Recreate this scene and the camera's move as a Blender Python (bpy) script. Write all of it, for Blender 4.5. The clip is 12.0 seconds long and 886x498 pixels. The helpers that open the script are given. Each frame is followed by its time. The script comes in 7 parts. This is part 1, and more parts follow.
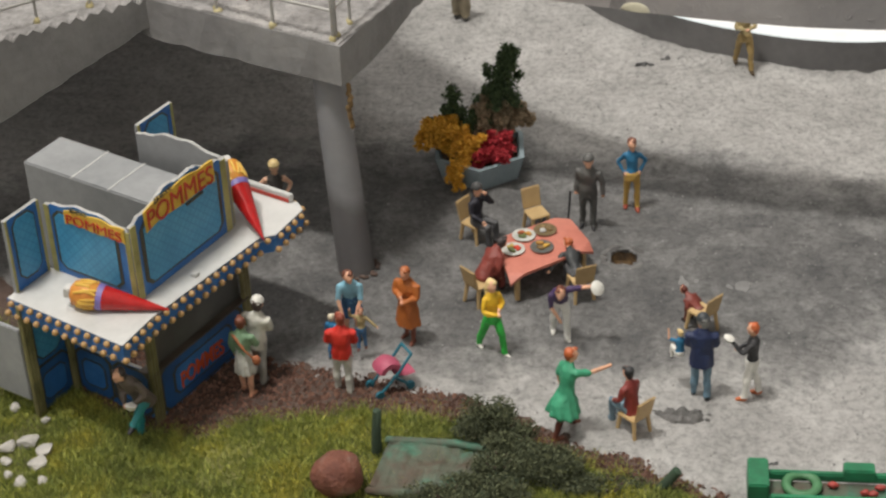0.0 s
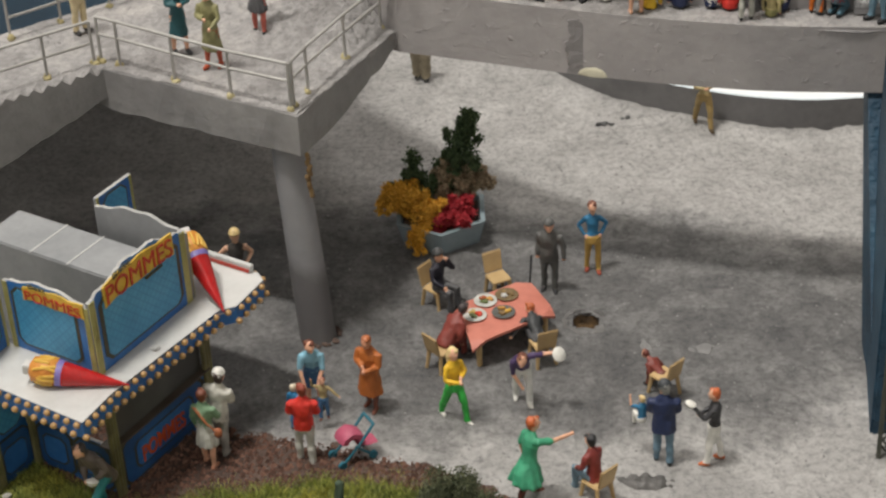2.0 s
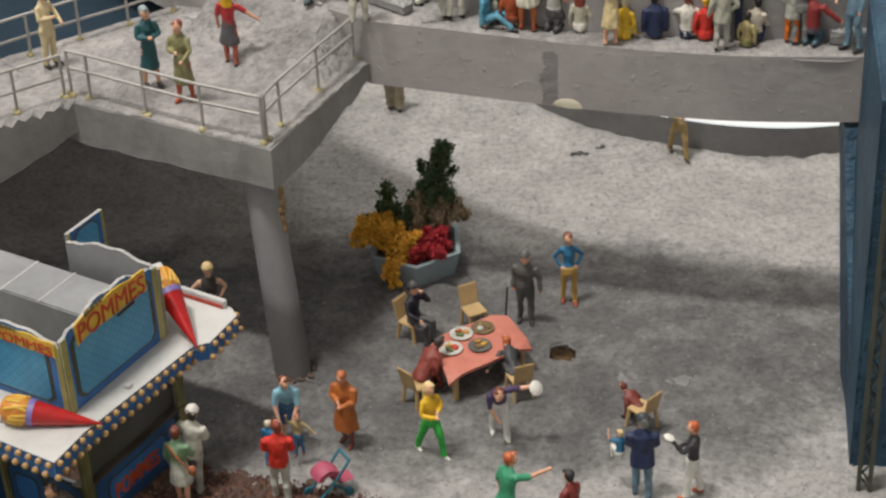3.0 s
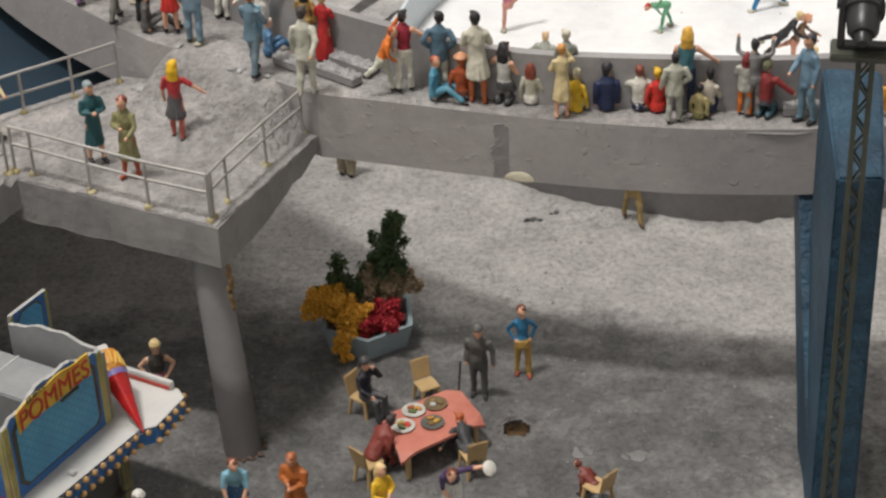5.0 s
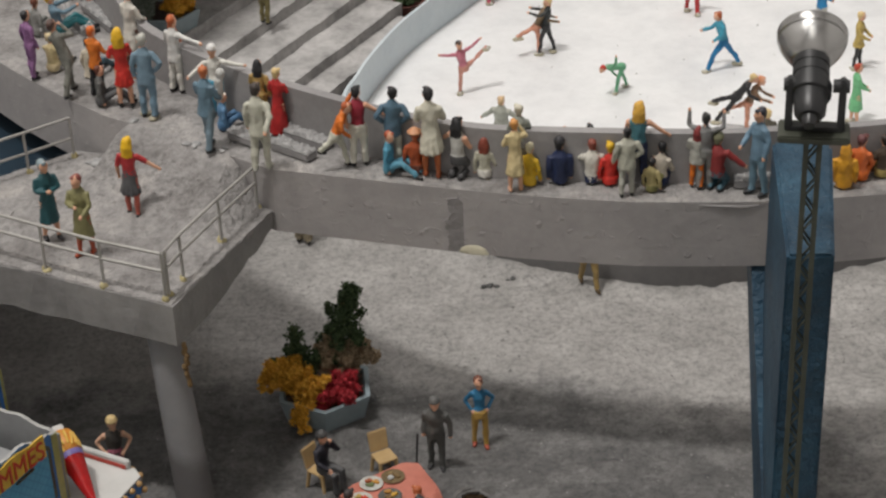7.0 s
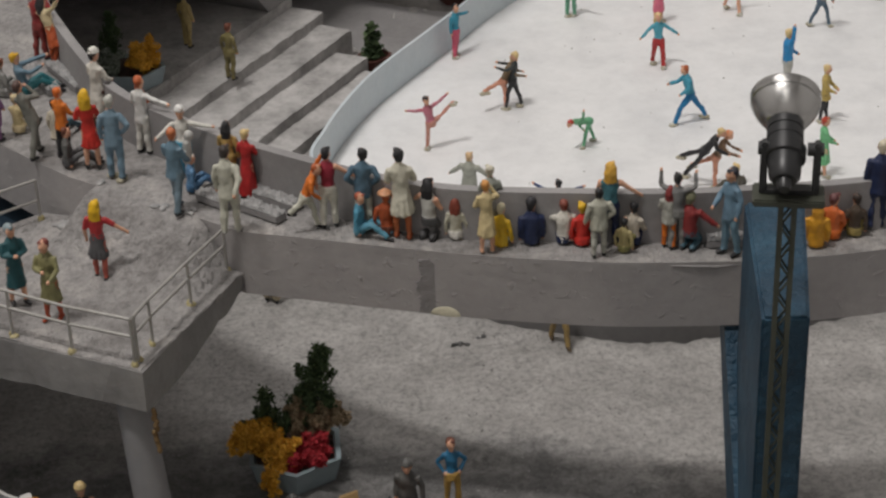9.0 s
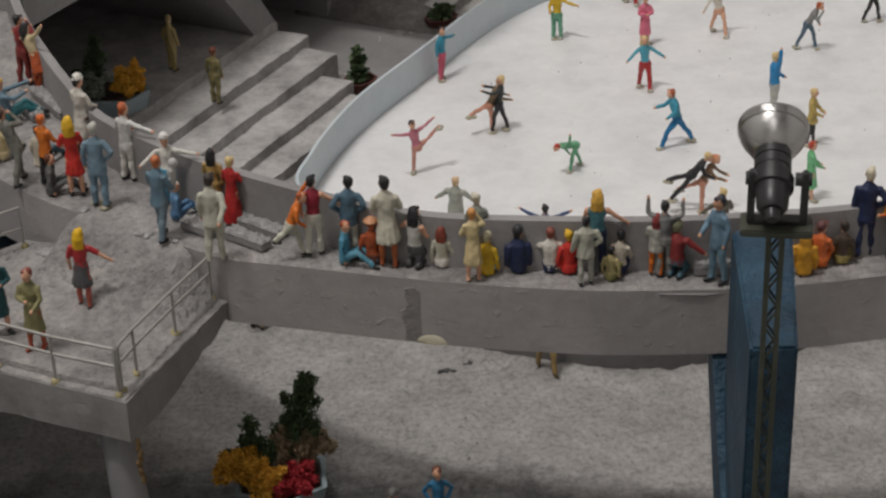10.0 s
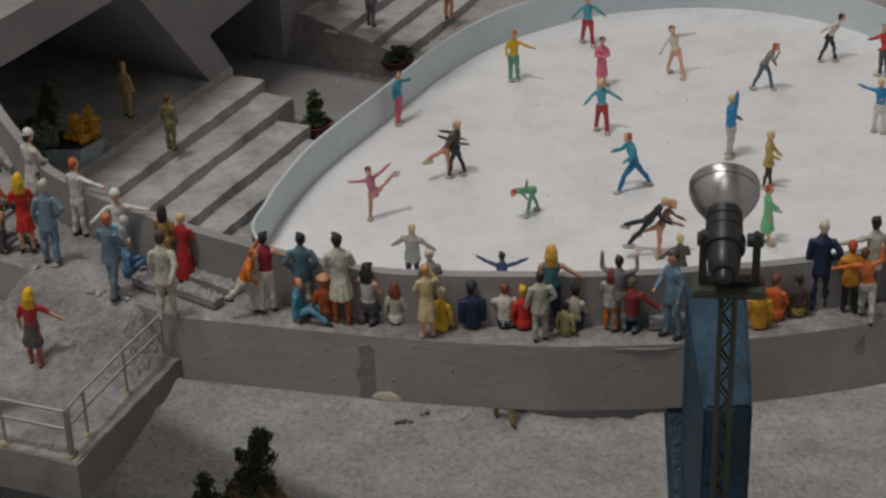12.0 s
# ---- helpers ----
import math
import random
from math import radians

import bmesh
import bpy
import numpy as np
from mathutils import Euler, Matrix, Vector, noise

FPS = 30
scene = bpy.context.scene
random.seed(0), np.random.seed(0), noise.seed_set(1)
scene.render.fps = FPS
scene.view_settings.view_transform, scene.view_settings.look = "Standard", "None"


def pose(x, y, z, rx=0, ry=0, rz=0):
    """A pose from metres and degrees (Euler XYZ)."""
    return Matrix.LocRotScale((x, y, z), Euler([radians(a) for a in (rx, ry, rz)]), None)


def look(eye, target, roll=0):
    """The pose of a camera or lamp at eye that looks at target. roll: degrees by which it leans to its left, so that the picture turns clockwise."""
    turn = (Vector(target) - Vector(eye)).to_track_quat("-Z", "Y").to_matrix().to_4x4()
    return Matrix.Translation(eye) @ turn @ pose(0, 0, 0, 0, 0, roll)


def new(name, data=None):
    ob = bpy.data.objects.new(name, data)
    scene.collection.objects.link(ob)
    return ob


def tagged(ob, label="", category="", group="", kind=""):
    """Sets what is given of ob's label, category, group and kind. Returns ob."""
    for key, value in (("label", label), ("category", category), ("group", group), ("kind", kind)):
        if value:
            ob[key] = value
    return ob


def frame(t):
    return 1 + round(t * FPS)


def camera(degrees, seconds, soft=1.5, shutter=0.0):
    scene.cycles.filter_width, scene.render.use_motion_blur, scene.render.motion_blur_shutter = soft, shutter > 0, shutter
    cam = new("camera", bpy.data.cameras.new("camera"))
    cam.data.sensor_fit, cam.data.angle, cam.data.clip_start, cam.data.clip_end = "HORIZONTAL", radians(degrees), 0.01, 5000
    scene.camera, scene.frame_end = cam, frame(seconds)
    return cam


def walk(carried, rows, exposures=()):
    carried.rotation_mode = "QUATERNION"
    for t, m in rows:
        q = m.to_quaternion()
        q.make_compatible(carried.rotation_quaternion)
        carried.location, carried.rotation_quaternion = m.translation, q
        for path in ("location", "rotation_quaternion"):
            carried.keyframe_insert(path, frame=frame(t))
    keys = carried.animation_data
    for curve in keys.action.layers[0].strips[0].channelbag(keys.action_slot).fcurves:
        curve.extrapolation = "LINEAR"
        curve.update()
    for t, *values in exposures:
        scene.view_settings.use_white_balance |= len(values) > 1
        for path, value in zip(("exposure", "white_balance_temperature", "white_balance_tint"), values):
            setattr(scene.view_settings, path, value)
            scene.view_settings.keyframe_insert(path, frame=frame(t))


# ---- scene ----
# A model-railway diorama (about 1:87): all plan numbers below are centimetres, S turns them into metres.
S = 0.01
cam = camera(25.72, 12.0, soft=2.5)
# seconds, eye, target (cm), roll (degrees)
PATH = [
    (0, (2.161, -24.764, 25.375), (-2.090, 8.117, 2.998), -2.58),
    (0.5, (2.100, -24.679, 25.524), (-1.929, 8.311, 3.265), -2.52),
    (1, (2.242, -24.577, 25.648), (-1.710, 8.552, 3.583), -2.62),
    (1.5, (2.318, -24.500, 25.845), (-1.505, 8.725, 3.902), -2.73),
    (2, (2.392, -24.386, 25.889), (-1.301, 8.987, 4.150), -2.83),
    (2.5, (2.328, -24.195, 25.900), (-1.108, 9.328, 4.350), -2.78),
    (4.5, (2.322, -23.172, 26.156), (-0.161, 10.809, 5.200), -2.54),
    (5, (2.484, -22.923, 26.366), (0.145, 11.140, 5.527), -2.44),
    (5.5, (2.572, -22.875, 26.525), (0.408, 11.310, 5.868), -2.40),
    (6, (2.592, -22.788, 26.725), (0.639, 11.492, 6.205), -2.37),
    (6.5, (2.599, -22.620, 26.826), (0.850, 11.771, 6.475), -2.33),
    (7, (2.722, -22.618, 27.133), (1.105, 11.857, 6.913), -2.40),
    (9, (2.506, -22.169, 27.350), (1.702, 12.757, 7.869), -2.16),
    (9.5, (2.524, -22.047, 27.390), (1.849, 12.975, 8.077), -2.09),
    (10, (2.523, -21.844, 27.449), (2.001, 13.250, 8.261), -2.02),
    (10.5, (2.560, -21.682, 27.726), (2.197, 13.416, 8.544), -1.90),
    (11, (2.652, -21.488, 27.734), (2.461, 13.710, 8.734), -1.92),
    (11.5, (2.735, -21.429, 27.886), (2.726, 13.824, 8.986), -1.94),
    (12, (2.805, -21.312, 27.900), (3.004, 14.019, 9.146), -1.97),
]

EXPOSURES = [(0.0, 0.06, 6450, 9), (2.5, 0.01, 6450, 10), (4.5, -0.07, 6420, 11), (5.5, -0.19, 6400, 11), (7.0, -0.43, 6380, 11), (9.0, -0.80, 6370, 12), (10.5, -1.00, 6350, 12), (12.0, -1.26, 6320, 12)]
walk(cam, [(t, look(Vector(eye) * S, Vector(target) * S, roll)) for t, eye, target, roll in PATH], EXPOSURES)

# ---- light: tube lamp of the exhibition hall, with assumed and added fills ----
world = bpy.data.worlds.new("hall_air")
scene.world = world
world.use_nodes = True
world.node_tree.nodes["Background"].inputs[0].default_value = (1.0, 0.97, 0.93, 1)
world.node_tree.nodes["Background"].inputs[1].default_value = 0.75


def area_lamp(name, x, y, z, size, watts, target, colour=(1.0, 0.95, 0.88)):
    lamp = bpy.data.lights.new(name, "AREA")
    lamp.shape, lamp.size, lamp.energy, lamp.color = "DISK", size * S, watts, colour
    ob = new(name, lamp)
    ob.matrix_world = look(Vector((x, y, z)) * S, Vector(target) * S)
    return ob


# a long tube fitting, parallel to the front of the ring
tubes = area_lamp("hall_tube_lamp", -47, -15, 190, 34, 30.5, (2, 20, 0))
tubes.data.shape, tubes.data.size_y = "RECTANGLE", 10 * S
back = tubes.matrix_world.to_3x3().col[2].normalized()
along = Vector((0.92, -0.40, 0.0))
along = (along - back * along.dot(back)).normalized()
side = back.cross(along)
tubes.matrix_world = Matrix(((along.x, side.x, back.x, -47 * S), (along.y, side.y, back.y, -15 * S), (along.z, side.z, back.z, 190 * S), (0, 0, 0, 1)))
# assumed lamps above and behind, filling the shade of the tube
area_lamp("hall_fill_lamp", -22, 46, 200, 55, 6.0, (4, 20, 0))
area_lamp("hall_fill_lamp", -40, 112, 190, 80, 7.6, (4, 20, 0))
# unseen fills, added to brighten the left sides, fronts and under the terrace
area_lamp("hall_fill_lamp", -85, -62, 165, 70, 3.0, (2, 20, 3))
area_lamp("hall_fill_lamp", -18, -98, 150, 60, 2.3, (2, 20, 3))

# ---- materials ----


def shader(name, colour, rough=0.6, metal=0.0):
    m = bpy.data.materials.new(name)
    m.use_nodes = True
    b = m.node_tree.nodes["Principled BSDF"]
    b.inputs["Base Color"].default_value = (*colour, 1)
    b.inputs["Roughness"].default_value = rough
    b.inputs["Metallic"].default_value = metal
    return m, m.node_tree, b


def link(tree, a, b):
    tree.links.new(a, b)


def coords(tree):
    return tree.nodes.new("ShaderNodeTexCoord").outputs["Object"]


def noise_node(tree, scale, detail=4.0, rough=0.6, vector=None):
    n = tree.nodes.new("ShaderNodeTexNoise")
    n.inputs["Scale"].default_value, n.inputs["Detail"].default_value, n.inputs["Roughness"].default_value = scale, detail, rough
    link(tree, vector or coords(tree), n.inputs["Vector"])
    return n.outputs["Fac"]


def ramp(tree, fac, stops):
    r = tree.nodes.new("ShaderNodeValToRGB")
    while len(r.color_ramp.elements) < len(stops):
        r.color_ramp.elements.new(0.5)
    for e, (p, c) in zip(r.color_ramp.elements, stops):
        e.position, e.color = p, (*c, 1)
    link(tree, fac, r.inputs["Fac"])
    return r.outputs["Color"]


def mix(tree, a, b, fac, mode="MIX"):
    n = tree.nodes.new("ShaderNodeMix")
    n.data_type, n.blend_type = "RGBA", mode
    for sock, v in ((n.inputs["Factor"], fac), (n.inputs["A"], a), (n.inputs["B"], b)):
        if hasattr(v, "links"):
            link(tree, v, sock)
        elif isinstance(v, tuple):
            sock.default_value = (*v, 1)
        else:
            sock.default_value = v
    return n.outputs["Result"]


def bump(tree, bsdf, height, strength, distance):
    n = tree.nodes.new("ShaderNodeBump")
    n.inputs["Strength"].default_value, n.inputs["Distance"].default_value = strength, distance
    link(tree, height, n.inputs["Height"])
    link(tree, n.outputs["Normal"], bsdf.inputs["Normal"])


def mottled(name, dark, mid, light, big=25.0, fine=700.0, rough=0.85, relief=0.5, depth=0.0006, speck=0.5):
    """A cast or painted surface: large stains, fine grain, relief."""
    m, tree, b = shader(name, mid, rough)
    c = coords(tree)
    base = ramp(tree, noise_node(tree, big, 5, 0.65, c), [(0.3, dark), (0.52, mid), (0.75, light)])
    grain = ramp(tree, noise_node(tree, fine, 3, 0.7, c), [(0.3, (0.62, 0.62, 0.62)), (0.6, (1, 1, 1))])
    link(tree, mix(tree, base, grain, speck, "MULTIPLY"), b.inputs["Base Color"])
    bump(tree, b, noise_node(tree, fine * 0.6, 4, 0.7, c), relief, depth)
    return m


def paint(name, colour, rough=0.55):
    """Brushed model paint with a slight unevenness."""
    m, tree, b = shader(name, colour, rough)
    c = coords(tree)
    dark = tuple(v * 0.72 for v in colour)
    link(tree, ramp(tree, noise_node(tree, 420, 3, 0.6, c), [(0.3, dark), (0.62, colour)]), b.inputs["Base Color"])
    bump(tree, b, noise_node(tree, 900, 2, 0.5, c), 0.25, 0.0002)
    return m




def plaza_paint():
    """Rough plaster: pale drybrushed tops, dark wash in the hollows, a greyer trodden middle that also holds painted
    shade.
    """
    m, tree, b = shader("plaza_plaster", (0.4, 0.4, 0.4), 0.93)
    c = coords(tree)
    sep = tree.nodes.new("ShaderNodeSeparateXYZ")
    link(tree, c, sep.inputs[0])

    def calc(op, a, v):
        n = tree.nodes.new("ShaderNodeMath")
        n.operation, n.use_clamp = op, False
        for k, s in enumerate((a, v)):
            if hasattr(s, "links"):
                link(tree, s, n.inputs[k])
            else:
                n.inputs[k].default_value = s
        return n.outputs[0]

    # distance from the middle of the trodden, shade-darkened area, uneven at the rim
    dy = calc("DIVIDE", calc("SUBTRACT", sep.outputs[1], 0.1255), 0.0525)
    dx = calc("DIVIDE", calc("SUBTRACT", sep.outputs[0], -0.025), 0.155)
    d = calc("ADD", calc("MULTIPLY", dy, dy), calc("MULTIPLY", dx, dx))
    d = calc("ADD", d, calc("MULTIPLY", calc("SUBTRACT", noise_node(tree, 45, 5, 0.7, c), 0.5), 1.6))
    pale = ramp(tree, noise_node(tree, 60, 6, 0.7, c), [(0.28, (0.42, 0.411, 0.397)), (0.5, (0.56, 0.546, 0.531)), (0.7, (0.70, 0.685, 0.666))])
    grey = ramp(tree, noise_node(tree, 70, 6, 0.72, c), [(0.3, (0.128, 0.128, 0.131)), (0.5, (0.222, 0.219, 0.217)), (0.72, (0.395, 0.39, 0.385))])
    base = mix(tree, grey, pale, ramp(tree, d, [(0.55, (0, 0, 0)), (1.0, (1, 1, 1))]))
    fine = ramp(tree, noise_node(tree, 620, 7, 0.82, c), [(0.36, (0.22, 0.22, 0.23)), (0.55, (1, 1, 1))])
    link(tree, mix(tree, base, fine, 0.56, "MULTIPLY"), b.inputs["Base Color"])
    # trowel ridges drawn along the front of the ring, under a fine grit
    drawn = tree.nodes.new("ShaderNodeMapping")
    drawn.inputs["Rotation"].default_value = (0, 0, radians(23))
    drawn.inputs["Scale"].default_value = (22, 190, 22)
    link(tree, c, drawn.inputs["Vector"])
    ridges = noise_node(tree, 1.0, 3, 0.5, drawn.outputs["Vector"])
    bump(tree, b, calc("ADD", noise_node(tree, 330, 8, 0.75, c), calc("MULTIPLY", ridges, 0.55)), 1.0, 0.0022)
    return m


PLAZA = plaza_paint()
CONCRETE = mottled("painted_concrete", (0.23, 0.224, 0.228), (0.285, 0.278, 0.28), (0.35, 0.34, 0.34), 30, 500, 0.8, 0.35, 0.0005, 0.3)
DECK = mottled("deck_plaster", (0.20, 0.19, 0.185), (0.33, 0.32, 0.315), (0.48, 0.455, 0.435), 70, 560, 0.92, 1.0, 0.0021, 0.6)
STEP = mottled("step_plaster", (0.29, 0.285, 0.28), (0.47, 0.46, 0.455), (0.62, 0.61, 0.60), 75, 420, 0.9, 0.8, 0.0012, 0.55)
ICE = mottled("ice_paint", (0.72, 0.73, 0.745), (0.82, 0.83, 0.84), (0.87, 0.875, 0.885), 42, 300, 0.5, 0.4, 0.0006, 0.16)
FENCE = mottled("fence_paint", (0.52, 0.60, 0.65), (0.60, 0.67, 0.71), (0.66, 0.72, 0.75), 30, 500, 0.5, 0.15, 0.0002, 0.15)
BLUE = mottled("pylon_blue", (0.008, 0.033, 0.062), (0.014, 0.055, 0.098), (0.035, 0.105, 0.165), 60, 420, 0.6, 1.0, 0.0016, 0.5)
SOIL = mottled("soil", (0.05, 0.032, 0.026), (0.10, 0.066, 0.052), (0.17, 0.12, 0.095), 60, 500, 0.95, 1.0, 0.0015, 0.8)
TURF = mottled("turf_base", (0.10, 0.10, 0.03), (0.16, 0.165, 0.045), (0.26, 0.25, 0.08), 35, 700, 0.95, 1.0, 0.0015, 0.8)
# grey kept pale so that the walls bounce fill light onto the model
WALL = mottled("hall_wall", (0.55, 0.54, 0.53), (0.61, 0.60, 0.59), (0.67, 0.66, 0.65), 2, 40, 0.9, 0.1, 0.001, 0.1)
SLAB = mottled("slab_concrete", (0.21, 0.205, 0.205), (0.27, 0.265, 0.26), (0.35, 0.34, 0.335), 35, 380, 0.85, 0.6, 0.0007, 0.35)
COLUMN = mottled("column_paint", (0.22, 0.22, 0.228), (0.265, 0.265, 0.273), (0.31, 0.306, 0.31), 30, 300, 0.6, 0.15, 0.0003, 0.15)


def lower_band(mat, top, blur, dark):
    """Darkens a material up to a height, with an uneven slanting border."""
    tree = mat.node_tree
    b = tree.nodes["Principled BSDF"]
    sep = tree.nodes.new("ShaderNodeSeparateXYZ")
    link(tree, coords(tree), sep.inputs[0])
    level = tree.nodes.new("ShaderNodeMath")
    level.operation = "MULTIPLY_ADD"
    link(tree, sep.outputs[0], level.inputs[0])
    level.inputs[1].default_value = 0.5
    link(tree, sep.outputs[2], level.inputs[2])
    rough = tree.nodes.new("ShaderNodeMath")
    rough.operation = "MULTIPLY_ADD"
    link(tree, noise_node(tree, 160, 4, 0.6), rough.inputs[0])
    rough.inputs[1].default_value = 0.004
    link(tree, level.outputs[0], rough.inputs[2])
    span = tree.nodes.new("ShaderNodeMapRange")
    span.inputs["From Min"].default_value, span.inputs["From Max"].default_value = top - blur, top + blur
    link(tree, rough.outputs[0], span.inputs["Value"])
    base = b.inputs["Base Color"].links[0].from_socket
    link(tree, mix(tree, mix(tree, base, dark, 1.0, "MULTIPLY"), base, span.outputs["Result"]), b.inputs["Base Color"])


lower_band(COLUMN, 0.020, 0.0022, (0.52, 0.50, 0.49))
HATCH = mottled("hatch_grey", (0.055, 0.056, 0.052), (0.085, 0.086, 0.08), (0.13, 0.13, 0.122), 70, 400, 0.35, 0.2, 0.0002, 0.3)
# slope plaster, its brown darkened to hold the shade beside the passage
BANK = mottled("bank_plaster", (0.11, 0.104, 0.10), (0.19, 0.18, 0.172), (0.29, 0.275, 0.265), 50, 400, 0.92, 0.9, 0.0012, 0.5)
CREAM = mottled("cream_plaster", (0.45, 0.42, 0.30), (0.55, 0.52, 0.40), (0.62, 0.6, 0.48), 60, 500, 0.8, 0.4, 0.0004, 0.3)
PALE = mottled("pale_stone", (0.27, 0.27, 0.27), (0.38, 0.38, 0.38), (0.52, 0.52, 0.515), 120, 600, 0.9, 0.6, 0.0006, 0.5)
RUST = mottled("rust_glue", (0.10, 0.06, 0.025), (0.19, 0.12, 0.05), (0.30, 0.2, 0.09), 90, 600, 0.7, 0.6, 0.0006, 0.5)
GLUE = mottled("old_glue", (0.30, 0.25, 0.11), (0.45, 0.39, 0.2), (0.58, 0.53, 0.36), 120, 600, 0.5, 0.4, 0.0004, 0.3)
MAST = mottled("mast_paint", (0.035, 0.04, 0.03), (0.055, 0.06, 0.045), (0.08, 0.085, 0.065), 90, 500, 0.55, 0.3, 0.0002, 0.4)
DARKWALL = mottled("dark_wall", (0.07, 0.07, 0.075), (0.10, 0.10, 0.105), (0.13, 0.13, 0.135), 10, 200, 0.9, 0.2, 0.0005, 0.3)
STEEL = mottled("bright_steel", (0.34, 0.33, 0.31), (0.46, 0.45, 0.43), (0.54, 0.53, 0.51), 60, 400, 0.42, 0.1, 0.0001, 0.2)
STEEL.node_tree.nodes["Principled BSDF"].inputs["Metallic"].default_value = 0.5
DARKMETAL = shader("black_metal", (0.035, 0.036, 0.038), 0.38, 0.3)[0]
CHROME = shader("polished_metal", (0.60, 0.60, 0.595), 0.26, 1.0)[0]
PATCH = mottled("patch_plaster", (0.15, 0.148, 0.146), (0.20, 0.197, 0.194), (0.26, 0.256, 0.252), 60, 400, 0.85, 0.2, 0.0003, 0.3)
DKCRUMB = mottled("dark_lump", (0.07, 0.07, 0.07), (0.13, 0.13, 0.13), (0.2, 0.2, 0.2), 90, 500, 0.9, 0.6, 0.0006, 0.5)
RINGSIDE = mottled("walkway_side", (0.325, 0.31, 0.31), (0.375, 0.358, 0.356), (0.44, 0.42, 0.415), 40, 330, 0.7, 0.4, 0.0007, 0.22)


def stucco(mat, scale, rise, depth):
    """Adds scattered raised crumbs and drips to a painted wall."""
    tree = mat.node_tree
    b = tree.nodes["Principled BSDF"]
    under = b.inputs["Normal"].links[0].from_socket
    crumb = ramp(tree, noise_node(tree, scale, 3, 0.55), [(0.60, (0, 0, 0)), (0.78, (1, 1, 1))])
    n = tree.nodes.new("ShaderNodeBump")
    n.inputs["Strength"].default_value, n.inputs["Distance"].default_value = rise, depth
    link(tree, crumb, n.inputs["Height"])
    link(tree, under, n.inputs["Normal"])
    link(tree, n.outputs["Normal"], b.inputs["Normal"])


stucco(RINGSIDE, 430, 0.34, 0.0006)
# outer fence grey, darkened: the shade under the walkway is in it
CURB = mottled("curb_shade_grey", (0.12, 0.118, 0.118), (0.16, 0.157, 0.157), (0.20, 0.196, 0.195), 40, 400, 0.8, 0.4, 0.0005, 0.3)
COUNTER = mottled("counter_brown", (0.05, 0.04, 0.03), (0.09, 0.07, 0.055), (0.13, 0.11, 0.09), 90, 500, 0.5, 0.2, 0.0002, 0.3)
# navy far darker than the pylon, with shade put into it
GAP_NAVY = mottled("gap_navy", (0.003, 0.014, 0.026), (0.005, 0.022, 0.040), (0.008, 0.03, 0.052), 30, 300, 0.95, 0.2, 0.0003, 0.3)
REPAIR = mottled("repair_mortar", (0.21, 0.20, 0.20), (0.275, 0.264, 0.264), (0.35, 0.34, 0.34), 60, 400, 0.9, 0.8, 0.0008, 0.4)
PAINTS = {}


def col(r, g, b, rough=0.55):
    key = (r, g, b, rough)
    if key not in PAINTS:
        PAINTS[key] = paint("model_paint", (r, g, b), rough)
    return PAINTS[key]


# ---- mesh helpers (cm) ----


def part(name, bm, mats, parent=None, label="", smooth=False, at=None):
    """Links a bmesh, drawn in cm, as one mesh object."""
    bmesh.ops.recalc_face_normals(bm, faces=bm.faces)
    me = bpy.data.meshes.new(name)
    for f in bm.faces:
        f.smooth = smooth
    bmesh.ops.scale(bm, vec=(S, S, S), verts=bm.verts)
    bm.to_mesh(me)
    bm.free()
    for m in mats if isinstance(mats, (list, tuple)) else [mats]:
        me.materials.append(m)
    if smooth:
        me.set_sharp_from_angle(angle=radians(55))
    ob = new(name, me)
    if at:
        ob.matrix_basis = at
    if parent:
        ob.parent = parent
    if label:
        tagged(ob, label)
    return ob


def at(x, y, z, rz=0, rx=0, ry=0):
    return pose(x * S, y * S, z * S, rx, ry, rz)


def thing(name, label, category, m, group="", kind=""):
    ob = new(name)
    ob.empty_display_size = 0.005
    ob.matrix_basis = m
    return tagged(ob, label, category, group, kind)


def tube(bm, pts, radii, n=8, mat=0, round_ends=True):
    """A tapered tube along pts; a radius may be (across, along)."""
    pts = [Vector(p) for p in pts]
    rings = []
    for i, p in enumerate(pts):
        d = (pts[min(i + 1, len(pts) - 1)] - pts[max(i - 1, 0)]).normalized()
        side = Vector((1, 0, 0)) if abs(d.x) < 0.8 else Vector((0, 1, 0))
        v = d.cross(side).normalized()
        u = v.cross(d).normalized()
        r = radii[i]
        ru, rv = r if isinstance(r, tuple) else (r, r)
        rings.append([bm.verts.new(p + u * ru * math.cos(a) + v * rv * math.sin(a)) for a in (2 * math.pi * k / n for k in range(n))])
    for a, b in zip(rings, rings[1:]):
        for k in range(n):
            bm.faces.new((a[k], a[(k + 1) % n], b[(k + 1) % n], b[k])).material_index = mat
    for ring, sign, near in ((rings[0], -1, 0), (rings[-1], 1, -1)):
        d = (pts[1] - pts[0]).normalized() if near == 0 else (pts[-1] - pts[-2]).normalized()
        r = radii[near]
        r = min(r) if isinstance(r, tuple) else r
        tip = bm.verts.new(pts[near] + d * sign * (r * 0.6 if round_ends else 0))
        for k in range(n):
            bm.faces.new((ring[k], ring[(k + 1) % n], tip)).material_index = mat


